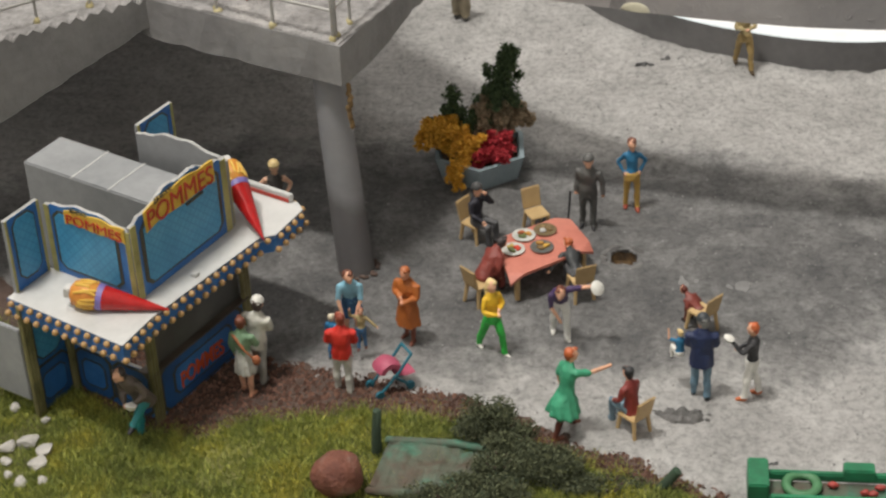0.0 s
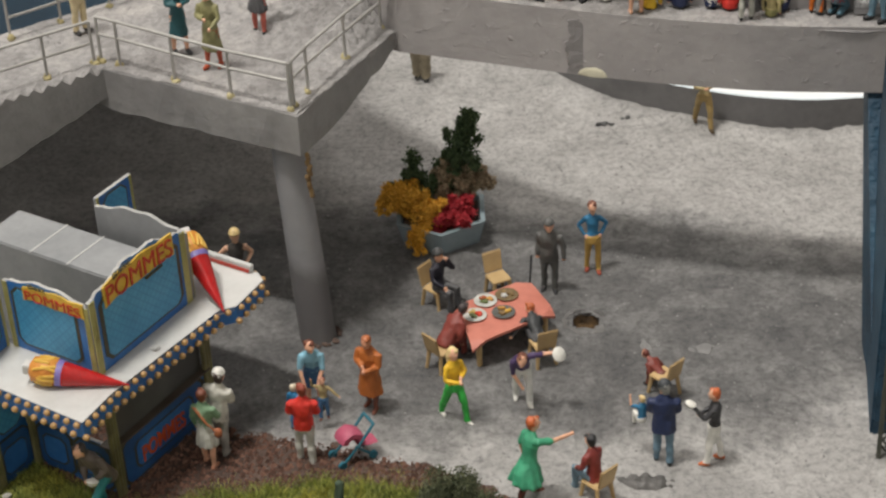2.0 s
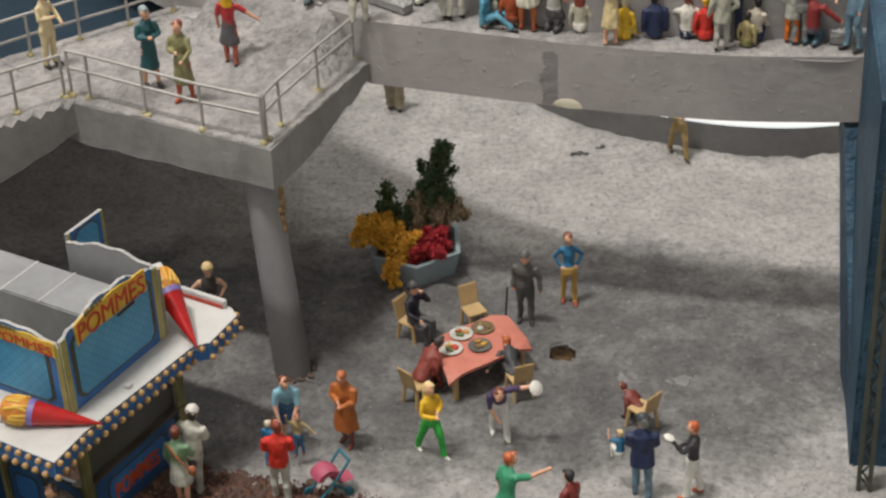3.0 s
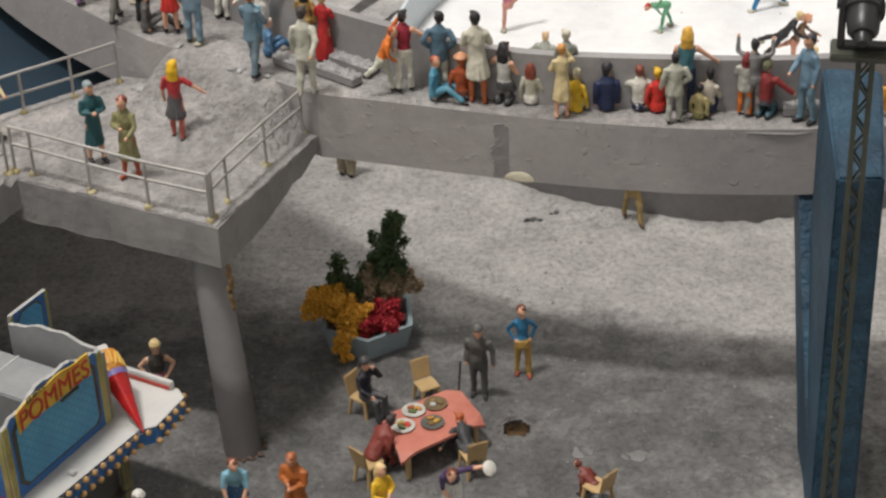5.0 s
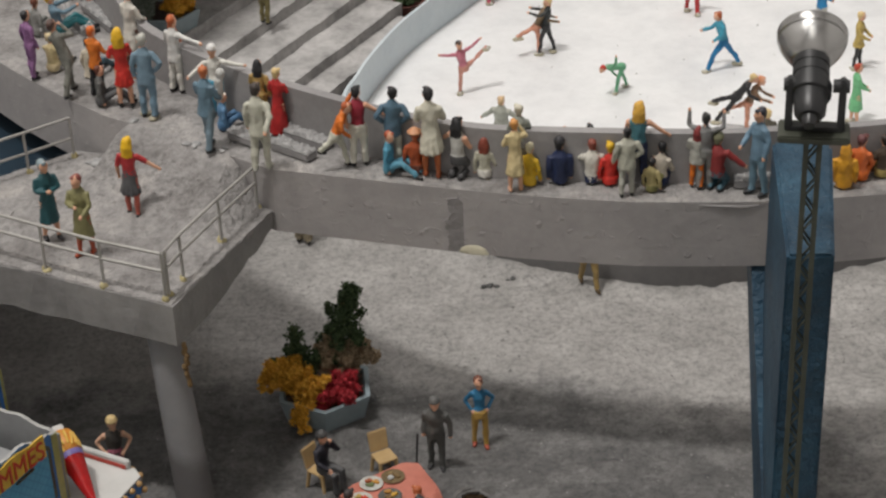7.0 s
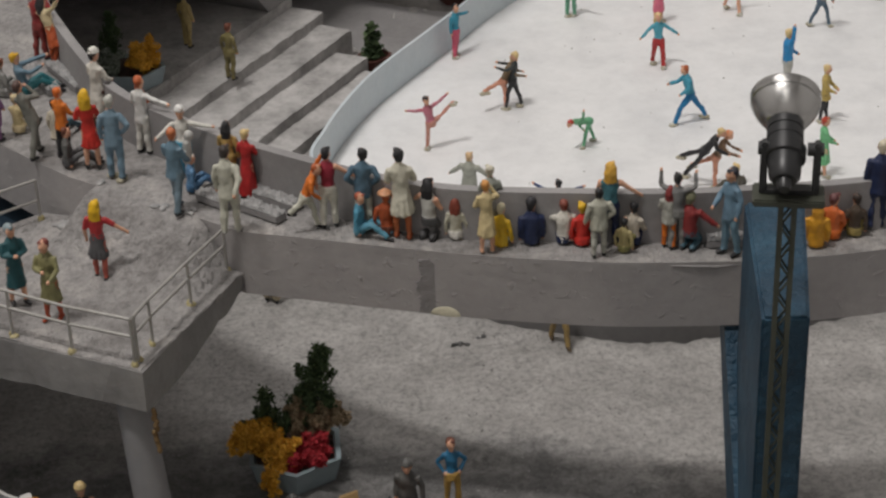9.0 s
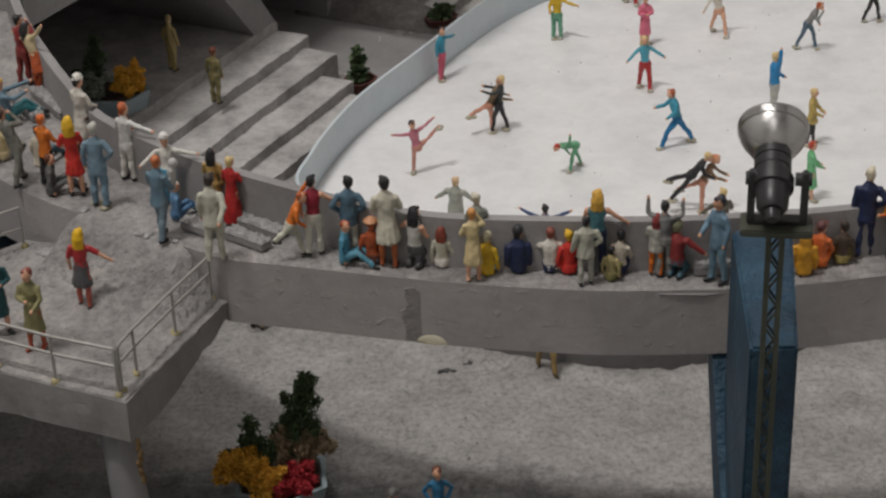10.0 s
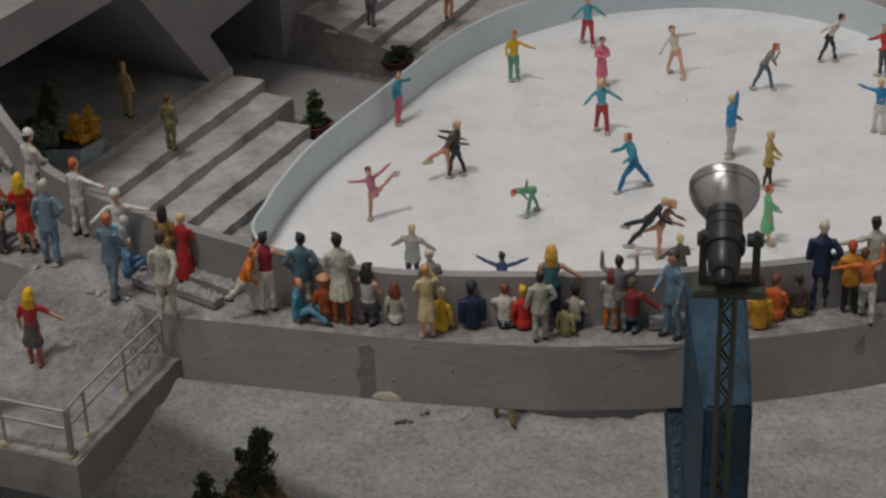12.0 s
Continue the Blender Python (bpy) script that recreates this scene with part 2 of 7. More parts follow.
def ball(bm, c, r, mat=0, n=10, m=7):
    """An ellipsoid; r is a number or three."""
    rx, ry, rz = r if isinstance(r, tuple) else (r, r, r)
    rings = []
    for j in range(1, m):
        f = math.pi * j / m
        rings.append([bm.verts.new((c[0] + rx * math.sin(f) * math.cos(a), c[1] + ry * math.sin(f) * math.sin(a), c[2] + rz * math.cos(f))) for a in (2 * math.pi * k / n for k in range(n))])
    top, low = bm.verts.new((c[0], c[1], c[2] + rz)), bm.verts.new((c[0], c[1], c[2] - rz))
    for a, b in zip(rings, rings[1:]):
        for k in range(n):
            bm.faces.new((a[k], a[(k + 1) % n], b[(k + 1) % n], b[k])).material_index = mat
    for k in range(n):
        bm.faces.new((rings[0][k], rings[0][(k + 1) % n], top)).material_index = mat
        bm.faces.new((rings[-1][k], rings[-1][(k + 1) % n], low)).material_index = mat


def box(bm, x0, x1, y0, y1, z0, z1, mat=0, bevel=0.0):
    vs = [bm.verts.new((x, y, z)) for z in (z0, z1) for x, y in ((x0, y0), (x1, y0), (x1, y1), (x0, y1))]
    fs = [bm.faces.new([vs[i] for i in q]) for q in ((0, 1, 2, 3), (4, 5, 6, 7), (0, 1, 5, 4), (1, 2, 6, 5), (2, 3, 7, 6), (3, 0, 4, 7))]
    for f in fs:
        f.material_index = mat
    if bevel:
        bmesh.ops.bevel(bm, geom=list({e for f in fs for e in f.edges}), offset=bevel, segments=2, affect="EDGES")
    return vs


def prism(bm, outline, z0, z1, mat=0):
    """A closed outline of (x, y), walled from z0 to z1."""
    lo, hi = [bm.verts.new((x, y, z0)) for x, y in outline], [bm.verts.new((x, y, z1)) for x, y in outline]
    n = len(outline)
    fs = [bm.faces.new(lo), bm.faces.new(hi)] + [bm.faces.new((lo[k], lo[(k + 1) % n], hi[(k + 1) % n], hi[k])) for k in range(n)]
    for f in fs:
        f.material_index = mat
    return fs


def smooth_curve(pts, steps=6, closed=False):
    """Points of a Catmull-Rom curve through pts."""
    out, n = [], len(pts)
    for i in range(n if closed else n - 1):
        p = [Vector(pts[(i + k) % n] if closed else pts[min(max(i + k, 0), n - 1)]) for k in (-1, 0, 1, 2)]
        for k in range(steps):
            t = k / steps
            out.append(0.5 * (2 * p[1] + (p[2] - p[0]) * t + (2 * p[0] - 5 * p[1] + 4 * p[2] - p[3]) * t**2 + (3 * p[1] - p[0] - 3 * p[2] + p[3]) * t**3))
    if not closed:
        out.append(Vector(pts[-1]))
    return out


def wobble(bm, amount, size):
    """Uneven hand-made surface (before scaling, cm)."""
    for v in bm.verts:
        v.co += noise.noise_vector(v.co / size) * amount


# ---- ground ----


def ground_height(x, y):
    p = Vector((x, y, 0))
    return 0.10 * noise.noise(p / 5) + 0.045 * noise.noise(p / 1.3) + 0.035 * noise.noise(p / 0.45)


def plaza_height(x, y):
    """The plaza with its trowel marks, bumps and pits."""
    p = Vector((x, y, 5))
    open_part = min(1.0, max(0.0, (x + 2) / 3)) * min(1.0, max(0.0, (y - 14.5) / 2)) * min(1.0, max(0.0, (24 - y) / 2))
    streak = noise.noise(Vector(((0.47 * x + 0.88 * y) / 0.62, (0.88 * x - 0.47 * y) / 7, 3)))
    return ground_height(x, y) + 0.17 * open_part * (abs(streak) - 0.3) + 0.040 * noise.noise(p / 0.26) + 0.024 * noise.noise(p / 0.13) - 0.09 * max(0.0, noise.noise(p / 0.4) - 0.42)


def sheet(name, x0, x1, y0, y1, step, height, inside=None, near=False):
    xs, ys = (step if near else [(np.arange(a, b + step / 2, step)) for a, b in ((x0, x1), (y0, y1))])
    verts = [(x * S, y * S, height(x, y) * S) for y in ys for x in xs]
    w = len(xs)
    faces = [(j * w + i, j * w + i + 1, (j + 1) * w + i + 1, (j + 1) * w + i) for j in range(len(ys) - 1) for i in range(w - 1) if inside is None or inside((xs[i] + xs[i + 1]) / 2, (ys[j] + ys[j + 1]) / 2)]
    me = bpy.data.meshes.new(name)
    me.from_pydata(verts, [], faces)
    me.polygons.foreach_set("use_smooth", [True] * len(faces))
    me.update()
    return new(name, me)


# finer mesh where the plaza lies open
GRID_X = np.concatenate([np.arange(-30, -12, 0.5), np.arange(-12, 13, 0.085), np.arange(13, 40.1, 0.5)])
GRID_Y = np.concatenate([np.arange(-8, 3, 0.4), np.arange(3, 26, 0.085), np.arange(26, 80.1, 0.4)])
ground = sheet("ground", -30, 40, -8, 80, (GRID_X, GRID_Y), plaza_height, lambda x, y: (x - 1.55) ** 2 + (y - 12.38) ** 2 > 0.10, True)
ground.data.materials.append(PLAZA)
tagged(ground, "grey rough plaster plaza ground", "ground", kind="structure")

# ---- rink ----
RINK = smooth_curve([(-2.5, 30.2), (-2.23, 31.97), (-1.84, 33.59), (-1.12, 35.73), (-0.24, 37.6), (0.7, 39.35), (1.68, 41.2), (2.7, 43.2), (3.76, 45.0), (4.86, 46.5), (6.0, 47.7), (7.1, 48.5), (8.24, 49.25), (9.4, 49.85), (10.54, 50.2), (12.79, 50.45), (14.97, 50.13), (17.0, 49.2), (18.9, 47.6), (20.0, 46), (21.3, 43), (21.8, 39.5), (21.3, 35), (19.5, 30), (16, 25), (12, 22.6), (8.3, 21.7), (6.2, 21.7), (4.3, 22.2), (2.76, 22.9), (1.2, 24.0), (0, 25.4), (-1.5, 27.8)], 6, True)
bm = bmesh.new()
prism(bm, [(p.x, p.y) for p in RINK], -0.3, 0.16)
ice = part("ice", bm, ICE)
tagged(ice, "white painted ice surface of the rink", "ice", kind="structure")


def ribbon_wall(bm, line, thick, z0, z1, closed, inner_mat=0, outer_mat=0, top_mat=0):
    """A wall that follows a line; thickness goes to the line's left."""
    n = len(line)
    rows = []
    for i, p in enumerate(line):
        a, b = (line[(i - 1) % n], line[(i + 1) % n]) if closed else (line[max(i - 1, 0)], line[min(i + 1, n - 1)])
        d = (b - a).normalized()
        q = p + Vector((-d.y, d.x)) * thick
        rows.append([bm.verts.new((p.x, p.y, z0)), bm.verts.new((p.x, p.y, z1)), bm.verts.new((q.x, q.y, z1)), bm.verts.new((q.x, q.y, z0))])
    for i in range(n if closed else n - 1):
        a, b = rows[i], rows[(i + 1) % n]
        for k, m in ((0, inner_mat), (1, top_mat), (2, outer_mat), (3, inner_mat)):
            bm.faces.new((a[k], b[k], b[(k + 1) % 4], a[(k + 1) % 4])).material_index = m
    if not closed:
        bm.faces.new(rows[0]), bm.faces.new(rows[-1])


bm = bmesh.new()
ribbon_wall(bm, RINK, 0.1, -0.1, 1.45, True, 0, 1, 0)
for v in bm.verts:
    if v.co.z > 1:
        v.co.z = 0.83 + 0.62 * min(1, max(0, (v.co.y - 25.5) / 4))
fence = part("rink_fence", bm, [FENCE, CURB], smooth=False)
tagged(fence, "pale blue-white rink boards, grey on the outside", "fence", kind="structure")

# ---- ring walkway ----
RING_OUT = smooth_curve([(-2.8, 15.35), (-1.1, 14.9), (0.75, 14.4), (2.65, 13.95), (4.3, 13.66), (5.6, 13.5), (7.9, 13.45), (9.4, 13.55), (10.8, 13.75), (12.4, 14.1), (15, 15.0), (19, 17)], 5)
RING_IN = smooth_curve([(-10.6, 31.5), (-9.35, 27.5), (-8.15, 24.6), (-7.04, 22.26), (-6.09, 20.57), (-4.68, 19.1), (-3.11, 17.8), (-1.51, 16.7), (0.28, 15.65), (1.98, 15.0), (4.38, 14.7), (6.75, 14.55), (8.44, 14.63), (10.37, 14.8), (12.5, 15.3), (15.5, 16.5), (19, 18.7)], 5)
RING_LEFT = smooth_curve([(-7.1, 18.25), (-8.57, 19.6), (-10.2, 21.3), (-12.5, 24.2), (-15, 28.5)], 5)
bm = bmesh.new()
prism(bm, [(p.x, p.y) for p in RING_OUT] + [(p.x, p.y) for p in reversed(RING_IN)] + [(p.x, p.y) for p in reversed(RING_LEFT)], 5.42, 7.0)
for f in bm.faces:
    f.material_index = 0 if len(f.verts) > 4 else 1
ring = part("ring_walkway", bm, [DECK, RINGSIDE])
tagged(ring, "grey concrete ring-shaped walkway on piers", "walkway", kind="structure")
bm = bmesh.new()
ribbon_wall(bm, RING_IN, -0.25, 6.9, 8.2, False)
para = part("parapet", bm, CONCRETE)
tagged(para, "grey concrete parapet wall round the walkway", "parapet", kind="structure")

# ---- terrace ----
# slab with a rubble ramp up to the ring, and a flight of steps going down from it
TERRACE = [(-4.55, 11.36), (-2.86, 15.35), (-3.3, 16.9), (-7.1, 18.3), (-7.9, 18.5), (-11.6, 15.6), (-9.3, 13.5)]


def grid_patch(bm, a, b, c, d, nu, nv, height):
    """A bilinear patch over four plan corners, with a height for (u, v, x, y)."""
    rows = []
    for j in range(nv + 1):
        v, row = j / nv, []
        for i in range(nu + 1):
            u = i / nu
            x = (1 - v) * ((1 - u) * a[0] + u * b[0]) + v * ((1 - u) * d[0] + u * c[0])
            y = (1 - v) * ((1 - u) * a[1] + u * b[1]) + v * ((1 - u) * d[1] + u * c[1])
            row.append(bm.verts.new((x, y, height(u, v, x, y))))
        rows.append(row)
    for j in range(nv):
        for i in range(nu):
            bm.faces.new((rows[j][i], rows[j][i + 1], rows[j + 1][i + 1], rows[j + 1][i]))


bm = bmesh.new()
prism(bm, TERRACE, 4.94, 5.93)
bmesh.ops.subdivide_edges(bm, edges=[e for e in bm.edges if e.calc_length() > 1.4], cuts=14)
for v in bm.verts:
    low = v.co.z < 5.1
    if low and v.co.x > -4.6:
        v.co.z += 0.62 * min(1, max(0, (v.co.y - 12.3) / 3.0)) ** 1.3
    v.co += noise.noise_vector(v.co / 0.5) * (0.07 if low else 0.025)
terrace = part("terrace", bm, SLAB)
tagged(terrace, "grey concrete viewing terrace with worn edges", "terrace", kind="structure")


def ease(t):
    t = min(1.0, max(0.0, t))
    return t * t * (3 - 2 * t)


def line_gap(x, y, p, q):
    """Distance of a plan point from a line, positive on its left."""
    dx, dy = q[0] - p[0], q[1] - p[1]
    return (dx * (y - p[1]) - dy * (x - p[0])) / math.hypot(dx, dy)


def terrace_height(u, v, x, y):
    """The terrace floor and the gritty ramp heaped up against the walkway."""
    p = Vector((x, y, 0))
    rise = ease(1.0 + line_gap(x, y, (-7.1, 18.3), (-2.86, 15.35)) / 2.5) ** 1.25
    rise *= ease((line_gap(x, y, (-4.55, 11.36), (-2.86, 15.35)) - 0.15) / 1.0) * ease(line_gap(x, y, (-7.0, 18.25), (-9.3, 13.5)) / 0.8)
    grit = 0.25 + 0.75 * ease(4 * rise) * ease(4 * (1 - rise))
    return 5.96 + 1.05 * rise + 0.035 * noise.noise(p / 0.3) + grit * (0.045 * noise.noise(p / 0.14) + 0.04 * noise.noise(p / 0.065))


bm = bmesh.new()
grid_patch(bm, (-4.57, 11.41), (-2.87, 15.33), (-7.05, 18.28), (-9.29, 13.53), 130, 150, terrace_height)
grid_patch(bm, (-9.29, 13.53), (-7.05, 18.28), (-7.88, 18.42), (-11.5, 15.6), 100, 50, terrace_height)
bmesh.ops.remove_doubles(bm, verts=bm.verts, dist=0.012)
rim = [e for e in bm.edges if e.is_boundary]
r = bmesh.ops.extrude_edge_only(bm, edges=rim)
for v in r["geom"]:
    if isinstance(v, bmesh.types.BMVert):
        v.co.z = 5.8
paving = part("terrace_floor", bm, DECK, smooth=True)
tagged(paving, "rough grey plaster terrace floor with a gritty ramp", "floor", kind="structure")

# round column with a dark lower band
bm = bmesh.new()
heights = [-0.2, 0.4, 1.0, 1.5] + [1.6 + 0.05 * k for k in range(13)] + [2.6, 3.2, 4.0, 4.9]
tube(bm, [(-0.06 - 0.42 * z / 4.9, 0.02 + 0.58 * z / 4.9, z) for z in heights], [0.425 - 0.06 * z / 4.9 for z in heights], 40, 0, False)
column = part("column", bm, COLUMN, smooth=True, at=at(-4.52, 11.62, 0))
tagged(column, "grey painted round column with streaked rust", "column", kind="structure")
bm = bmesh.new()
for k in range(40):
    a = random.uniform(0, 6.28)
    r = random.uniform(0.38, 0.5)
    ball(bm, (r * math.cos(a), r * math.sin(a), 0.03), (random.uniform(0.03, 0.07), random.uniform(0.03, 0.07), 0.035), 0, 6, 4)
tagged(part("column_foot", bm, SOIL, at=at(-4.52, 11.62, 0.02)), "dark crumbled glue round the column foot", "rubble", kind="stuff")
bm = bmesh.new()
for k in range(12):
    z = 4.9 - 0.09 * k
    ball(bm, (random.uniform(-0.05, 0.05), random.uniform(-0.03, 0.03), z), (0.06, 0.05, 0.09), 0, 6, 4)
tagged(part("rust_streak", bm, RUST, at=at(-4.42, 11.48, 0.0)), "brown dried glue streak under the slab corner", "streak", kind="stuff")

# flight of steps beyond the terrace, with toothed edge
FLIGHT = Vector((-0.80, -0.60))
bm = bmesh.new()
across = Vector((1.3, 4.9))
rows = []
for k in range(49):
    s = k / 48 * 8.0
    p = Vector((-9.25, 13.48)) + FLIGHT * s
    q = p + across
    tooth = 0.17 * (k % 2) * (0.7 + 0.3 * math.sin(k * 1.7))
    zt, zb = 5.97 - 0.012 * s, 5.22 - 0.34 * s + 0.05 * noise.noise(Vector((s * 2, 0, 0)))
    rows.append([bm.verts.new((p.x, p.y, zb)), bm.verts.new((p.x, p.y, zt - tooth)), bm.verts.new((p.x - 0.02, p.y + 0.22, zt)), bm.verts.new((q.x, q.y, zt)), bm.verts.new((q.x, q.y, zb))])
for a, b in zip(rows, rows[1:]):
    for k in range(5):
        bm.faces.new((a[k], b[k], b[(k + 1) % 5], a[(k + 1) % 5])).material_index = 1 if k in (1, 2) else 0
bm.faces.new(rows[0]), bm.faces.new(rows[-1])
wobble(bm, 0.02, 0.3)
flight = part("approach_deck", bm, [SLAB, DECK])
tagged(flight, "grey concrete approach deck with a chipped edge", "deck", kind="structure")


def railing(label, feet, height=1.06, middle=0.5):
    """Posts at feet (x, y, z) with two rails through them."""
    x0, y0, z0 = feet[0]
    rail = thing("railing", label, "railing", at(x0, y0, z0), "terrace railings")
    loc = [Vector(f) - Vector(feet[0]) for f in feet]
    for p in loc:
        bm = bmesh.new()
        tube(bm, [p + Vector((0, 0, -0.05)), p + Vector((0, 0, height))], [0.038, 0.038], 8, 0, False)
        part("post", bm, STEEL, rail, smooth=True)
        bm = bmesh.new()
        for k in range(3):
            ball(bm, p + Vector((random.uniform(-0.05, 0.05), random.uniform(-0.05, 0.05), 0.03)), (random.uniform(0.05, 0.1), random.uniform(0.05, 0.09), random.uniform(0.03, 0.13)), 0, 7, 5)
        part("glue_blob", bm, GLUE, rail, "yellowish glue blob", smooth=True)
    for name, h in (("top_rail", height), ("middle_rail", height * middle)):
        bm = bmesh.new()
        tube(bm, [p + Vector((0, 0, h)) for p in loc], [0.036] * len(loc), 8, 0)
        part(name, bm, STEEL, rail, smooth=True)
    return rail


railing("bright metal tube railing on the terrace front", [(-4.70, 11.58, 5.95), (-6.10, 12.16, 5.95), (-7.49, 12.87, 5.95), (-8.88, 13.58, 5.95), (-9.36, 13.80, 5.95)], 1.13, 0.63)
railing("bright metal tube railing on the terrace side", [(-4.66, 11.75, 5.95), (-4.45, 12.4, 5.95), (-3.83, 13.95, 5.95), (-3.2, 15.4, 5.95)], 1.09, 0.63)
railing("bright metal tube railing along the flight of steps", [(-9.50, 13.70, 5.95), (-10.4, 13.0, 5.95), (-11.4, 12.25, 5.93), (-12.4, 11.5, 5.92)])
railing("bright metal tube railing on the far terrace edge", [(-7.88, 18.11, 5.95), (-8.82, 17.4, 5.93), (-9.81, 16.6, 5.95), (-10.8, 15.8, 5.95), (-11.8, 15.0, 5.93)])

# ---- pylons ----
pylon = thing("pylon", "dark blue rough painted pylon beside the walkway", "pylon", at(0, 0, 0), kind="structure")
bm = bmesh.new()
prism(bm, [(7.62, 8.4), (8.5, 8.38), (9.1, 12.8), (7.9, 13.0)], -0.2, 8.67)
bmesh.ops.bevel(bm, geom=bm.edges[:], offset=0.06, segments=2, affect="EDGES")
part("shaft", bm, BLUE, pylon)
bm = bmesh.new()
for q in ((7.68, 13.62, 5.43), (7.74, 8.9, -0.2), (8.2, 8.7, -0.2), (8.5, 13.62, 5.43), (8.5, 15.0, 5.43), (7.72, 15.0, 5.43), (8.2, 11.5, -0.2), (7.76, 11.5, -0.2)):
    bm.verts.new(q)
bmesh.ops.convex_hull(bm, input=bm.verts[:])
part("raking_leg", bm, BLUE, pylon)
# added slab: fills the dark blue gap and keeps lamp light off the ground
bm = bmesh.new()
prism(bm, [(-7.5, 18.1), (-14.5, 12.7), (-24, 18), (-20, 32), (-9.4, 28), (-7.7, 20.2)], 4.3, 4.7)
filler = part("gap_slab", bm, GAP_NAVY)
tagged(filler, "added very dark blue slab closing the gap below the terrace", "roof", kind="structure")

# ---- ring details ----
bm = bmesh.new()
ball(bm, (0, 0, 0), (0.36, 0.09, 0.22), 0, 18, 12)
wobble(bm, 0.02, 0.15)
for v in bm.verts:
    v.co.z = max(v.co.z, 0.0)
tagged(part("plaster_lump", bm, CREAM, smooth=True, at=at(1.68, 14.2, 5.43, -14)), "cream plaster lump under the walkway edge", "lump")


bm = bmesh.new()
pts = [(-0.26, 0.0), (0.36, 0.0), (0.27, 0.28), (0.33, 0.52), (0.16, 0.8), (0.2, 1.1), (0.02, 1.36), (-0.24, 1.3), (-0.18, 0.95), (-0.3, 0.62), (-0.2, 0.3)]
rim = []
for k, (x0, z0) in enumerate(pts):
    x1, z1 = pts[(k + 1) % len(pts)]
    for j in range(5):
        x, z = x0 + (x1 - x0) * j / 5, z0 + (z1 - z0) * j / 5
        x += 0.11 * noise.noise(Vector((x, 1, z)) / 0.1) if z > 0.02 else 0.0
        rim.append(bm.verts.new((x, -0.16 * x, z)))
f = bm.faces.new(rim)
r = bmesh.ops.extrude_face_region(bm, geom=[f])
for v in r["geom"]:
    if isinstance(v, bmesh.types.BMVert):
        v.co.y -= 0.03
tagged(part("repair_patch", bm, REPAIR, at=at(1.35, 14.27, 5.44)), "darker rough repair patch on the walkway edge", "patch")


edge = [p for p in RING_OUT if 6.2 < p.x < 8.2]
bm = bmesh.new()
tube(bm, [(p.x, p.y - 0.005, 6.93 - 0.05 * math.sin(k * 0.9) ** 2) for k, p in enumerate(edge)], [0.008] + [0.03] * (len(edge) - 2) + [0.008], 6)
wobble(bm, 0.02, 0.12)
tagged(part("edge_crack", bm, REPAIR, smooth=True), "dark chipped line under the walkway edge", "crack")
bm = bmesh.new()
blot = [bm.verts.new((0.34 * math.cos(a) * (1 + 0.5 * noise.noise(Vector((math.cos(a), math.sin(a), 2)))), 0.12 * math.cos(a), 0.28 * math.sin(a))) for a in (2 * math.pi * k / 20 for k in range(20))]
r = bmesh.ops.extrude_face_region(bm, geom=[bm.faces.new(blot)])
for v in r["geom"]:
    if isinstance(v, bmesh.types.BMVert):
        v.co.y -= 0.03
tagged(part("repair_patch", bm, REPAIR, at=at(12.0, 14.03, 6.5)), "dark smudged mortar on the walkway side", "patch")
for x, y, z, k in ((-4.75, 16.55, 7.02, 1.0), (-4.05, 16.3, 7.02, 0.8), (-7.25, 17.75, 5.98, 1.3), (-6.95, 17.5, 5.98, 0.9), (-6.3, 17.85, 7.02, 0.8)):
    bm = bmesh.new()
    for _ in range(5):
        ball(bm, (random.uniform(-0.14, 0.14) * k, random.uniform(-0.1, 0.1) * k, 0.01), (random.uniform(0.06, 0.13) * k, random.uniform(0.05, 0.1) * k, random.uniform(0.03, 0.07) * k), 0, 8, 5)
    wobble(bm, 0.02, 0.08)
    tagged(part("glue_lump", bm, PALE, smooth=True, at=at(x, y, z)), "pale dried glue lump on the deck", "lump", "glue lumps")


def bench(x, y, rz, length=1.5, z=7.02):
    b = thing("bench", "grey speckled stone block bench on the walkway", "bench", at(x, y, z, rz), "stone benches")
    bm = bmesh.new()
    prism(bm, [(-length / 2, -0.17), (length / 2, -0.17), (length / 2, 0.17), (-length / 2, 0.17)], 0, 0.2)
    bmesh.ops.bevel(bm, geom=bm.edges[:], offset=0.03, segments=2, affect="EDGES")
    part("base", bm, CONCRETE, b)
    bm = bmesh.new()
    nx = int(length / 0.025)
    grid = [[bm.verts.new((-length / 2 + length * k / nx, -0.17 + 0.34 * j / 14, 0.19 + (0 if k in (0, nx) or j in (0, 14) else 0.05 + 0.11 * max(-0.3, noise.noise(Vector((k * 0.30 + x, j * 0.36, y))))))) for j in range(15)] for k in range(nx + 1)]
    for r0, r1 in zip(grid, grid[1:]):
        for j in range(14):
            bm.faces.new((r0[j], r1[j], r1[j + 1], r0[j + 1]))
    part("seat", bm, PALE, b, "lumpy pale top", smooth=True)
    return b


for x, y, rz, n in ((-2.36, 16.05, -37, 1.15), (-2.13, 16.62, -36, 1.35), (-3.5, 16.68, -38, 0.95), (7.75, 14.15, 0, 0.9), (-8.1, 23.75, -56, 1.9), (-8.72, 23.6, -58, 1.8), (-9.75, 23.5, -58, 1.6)):
    bench(x, y, rz, n)

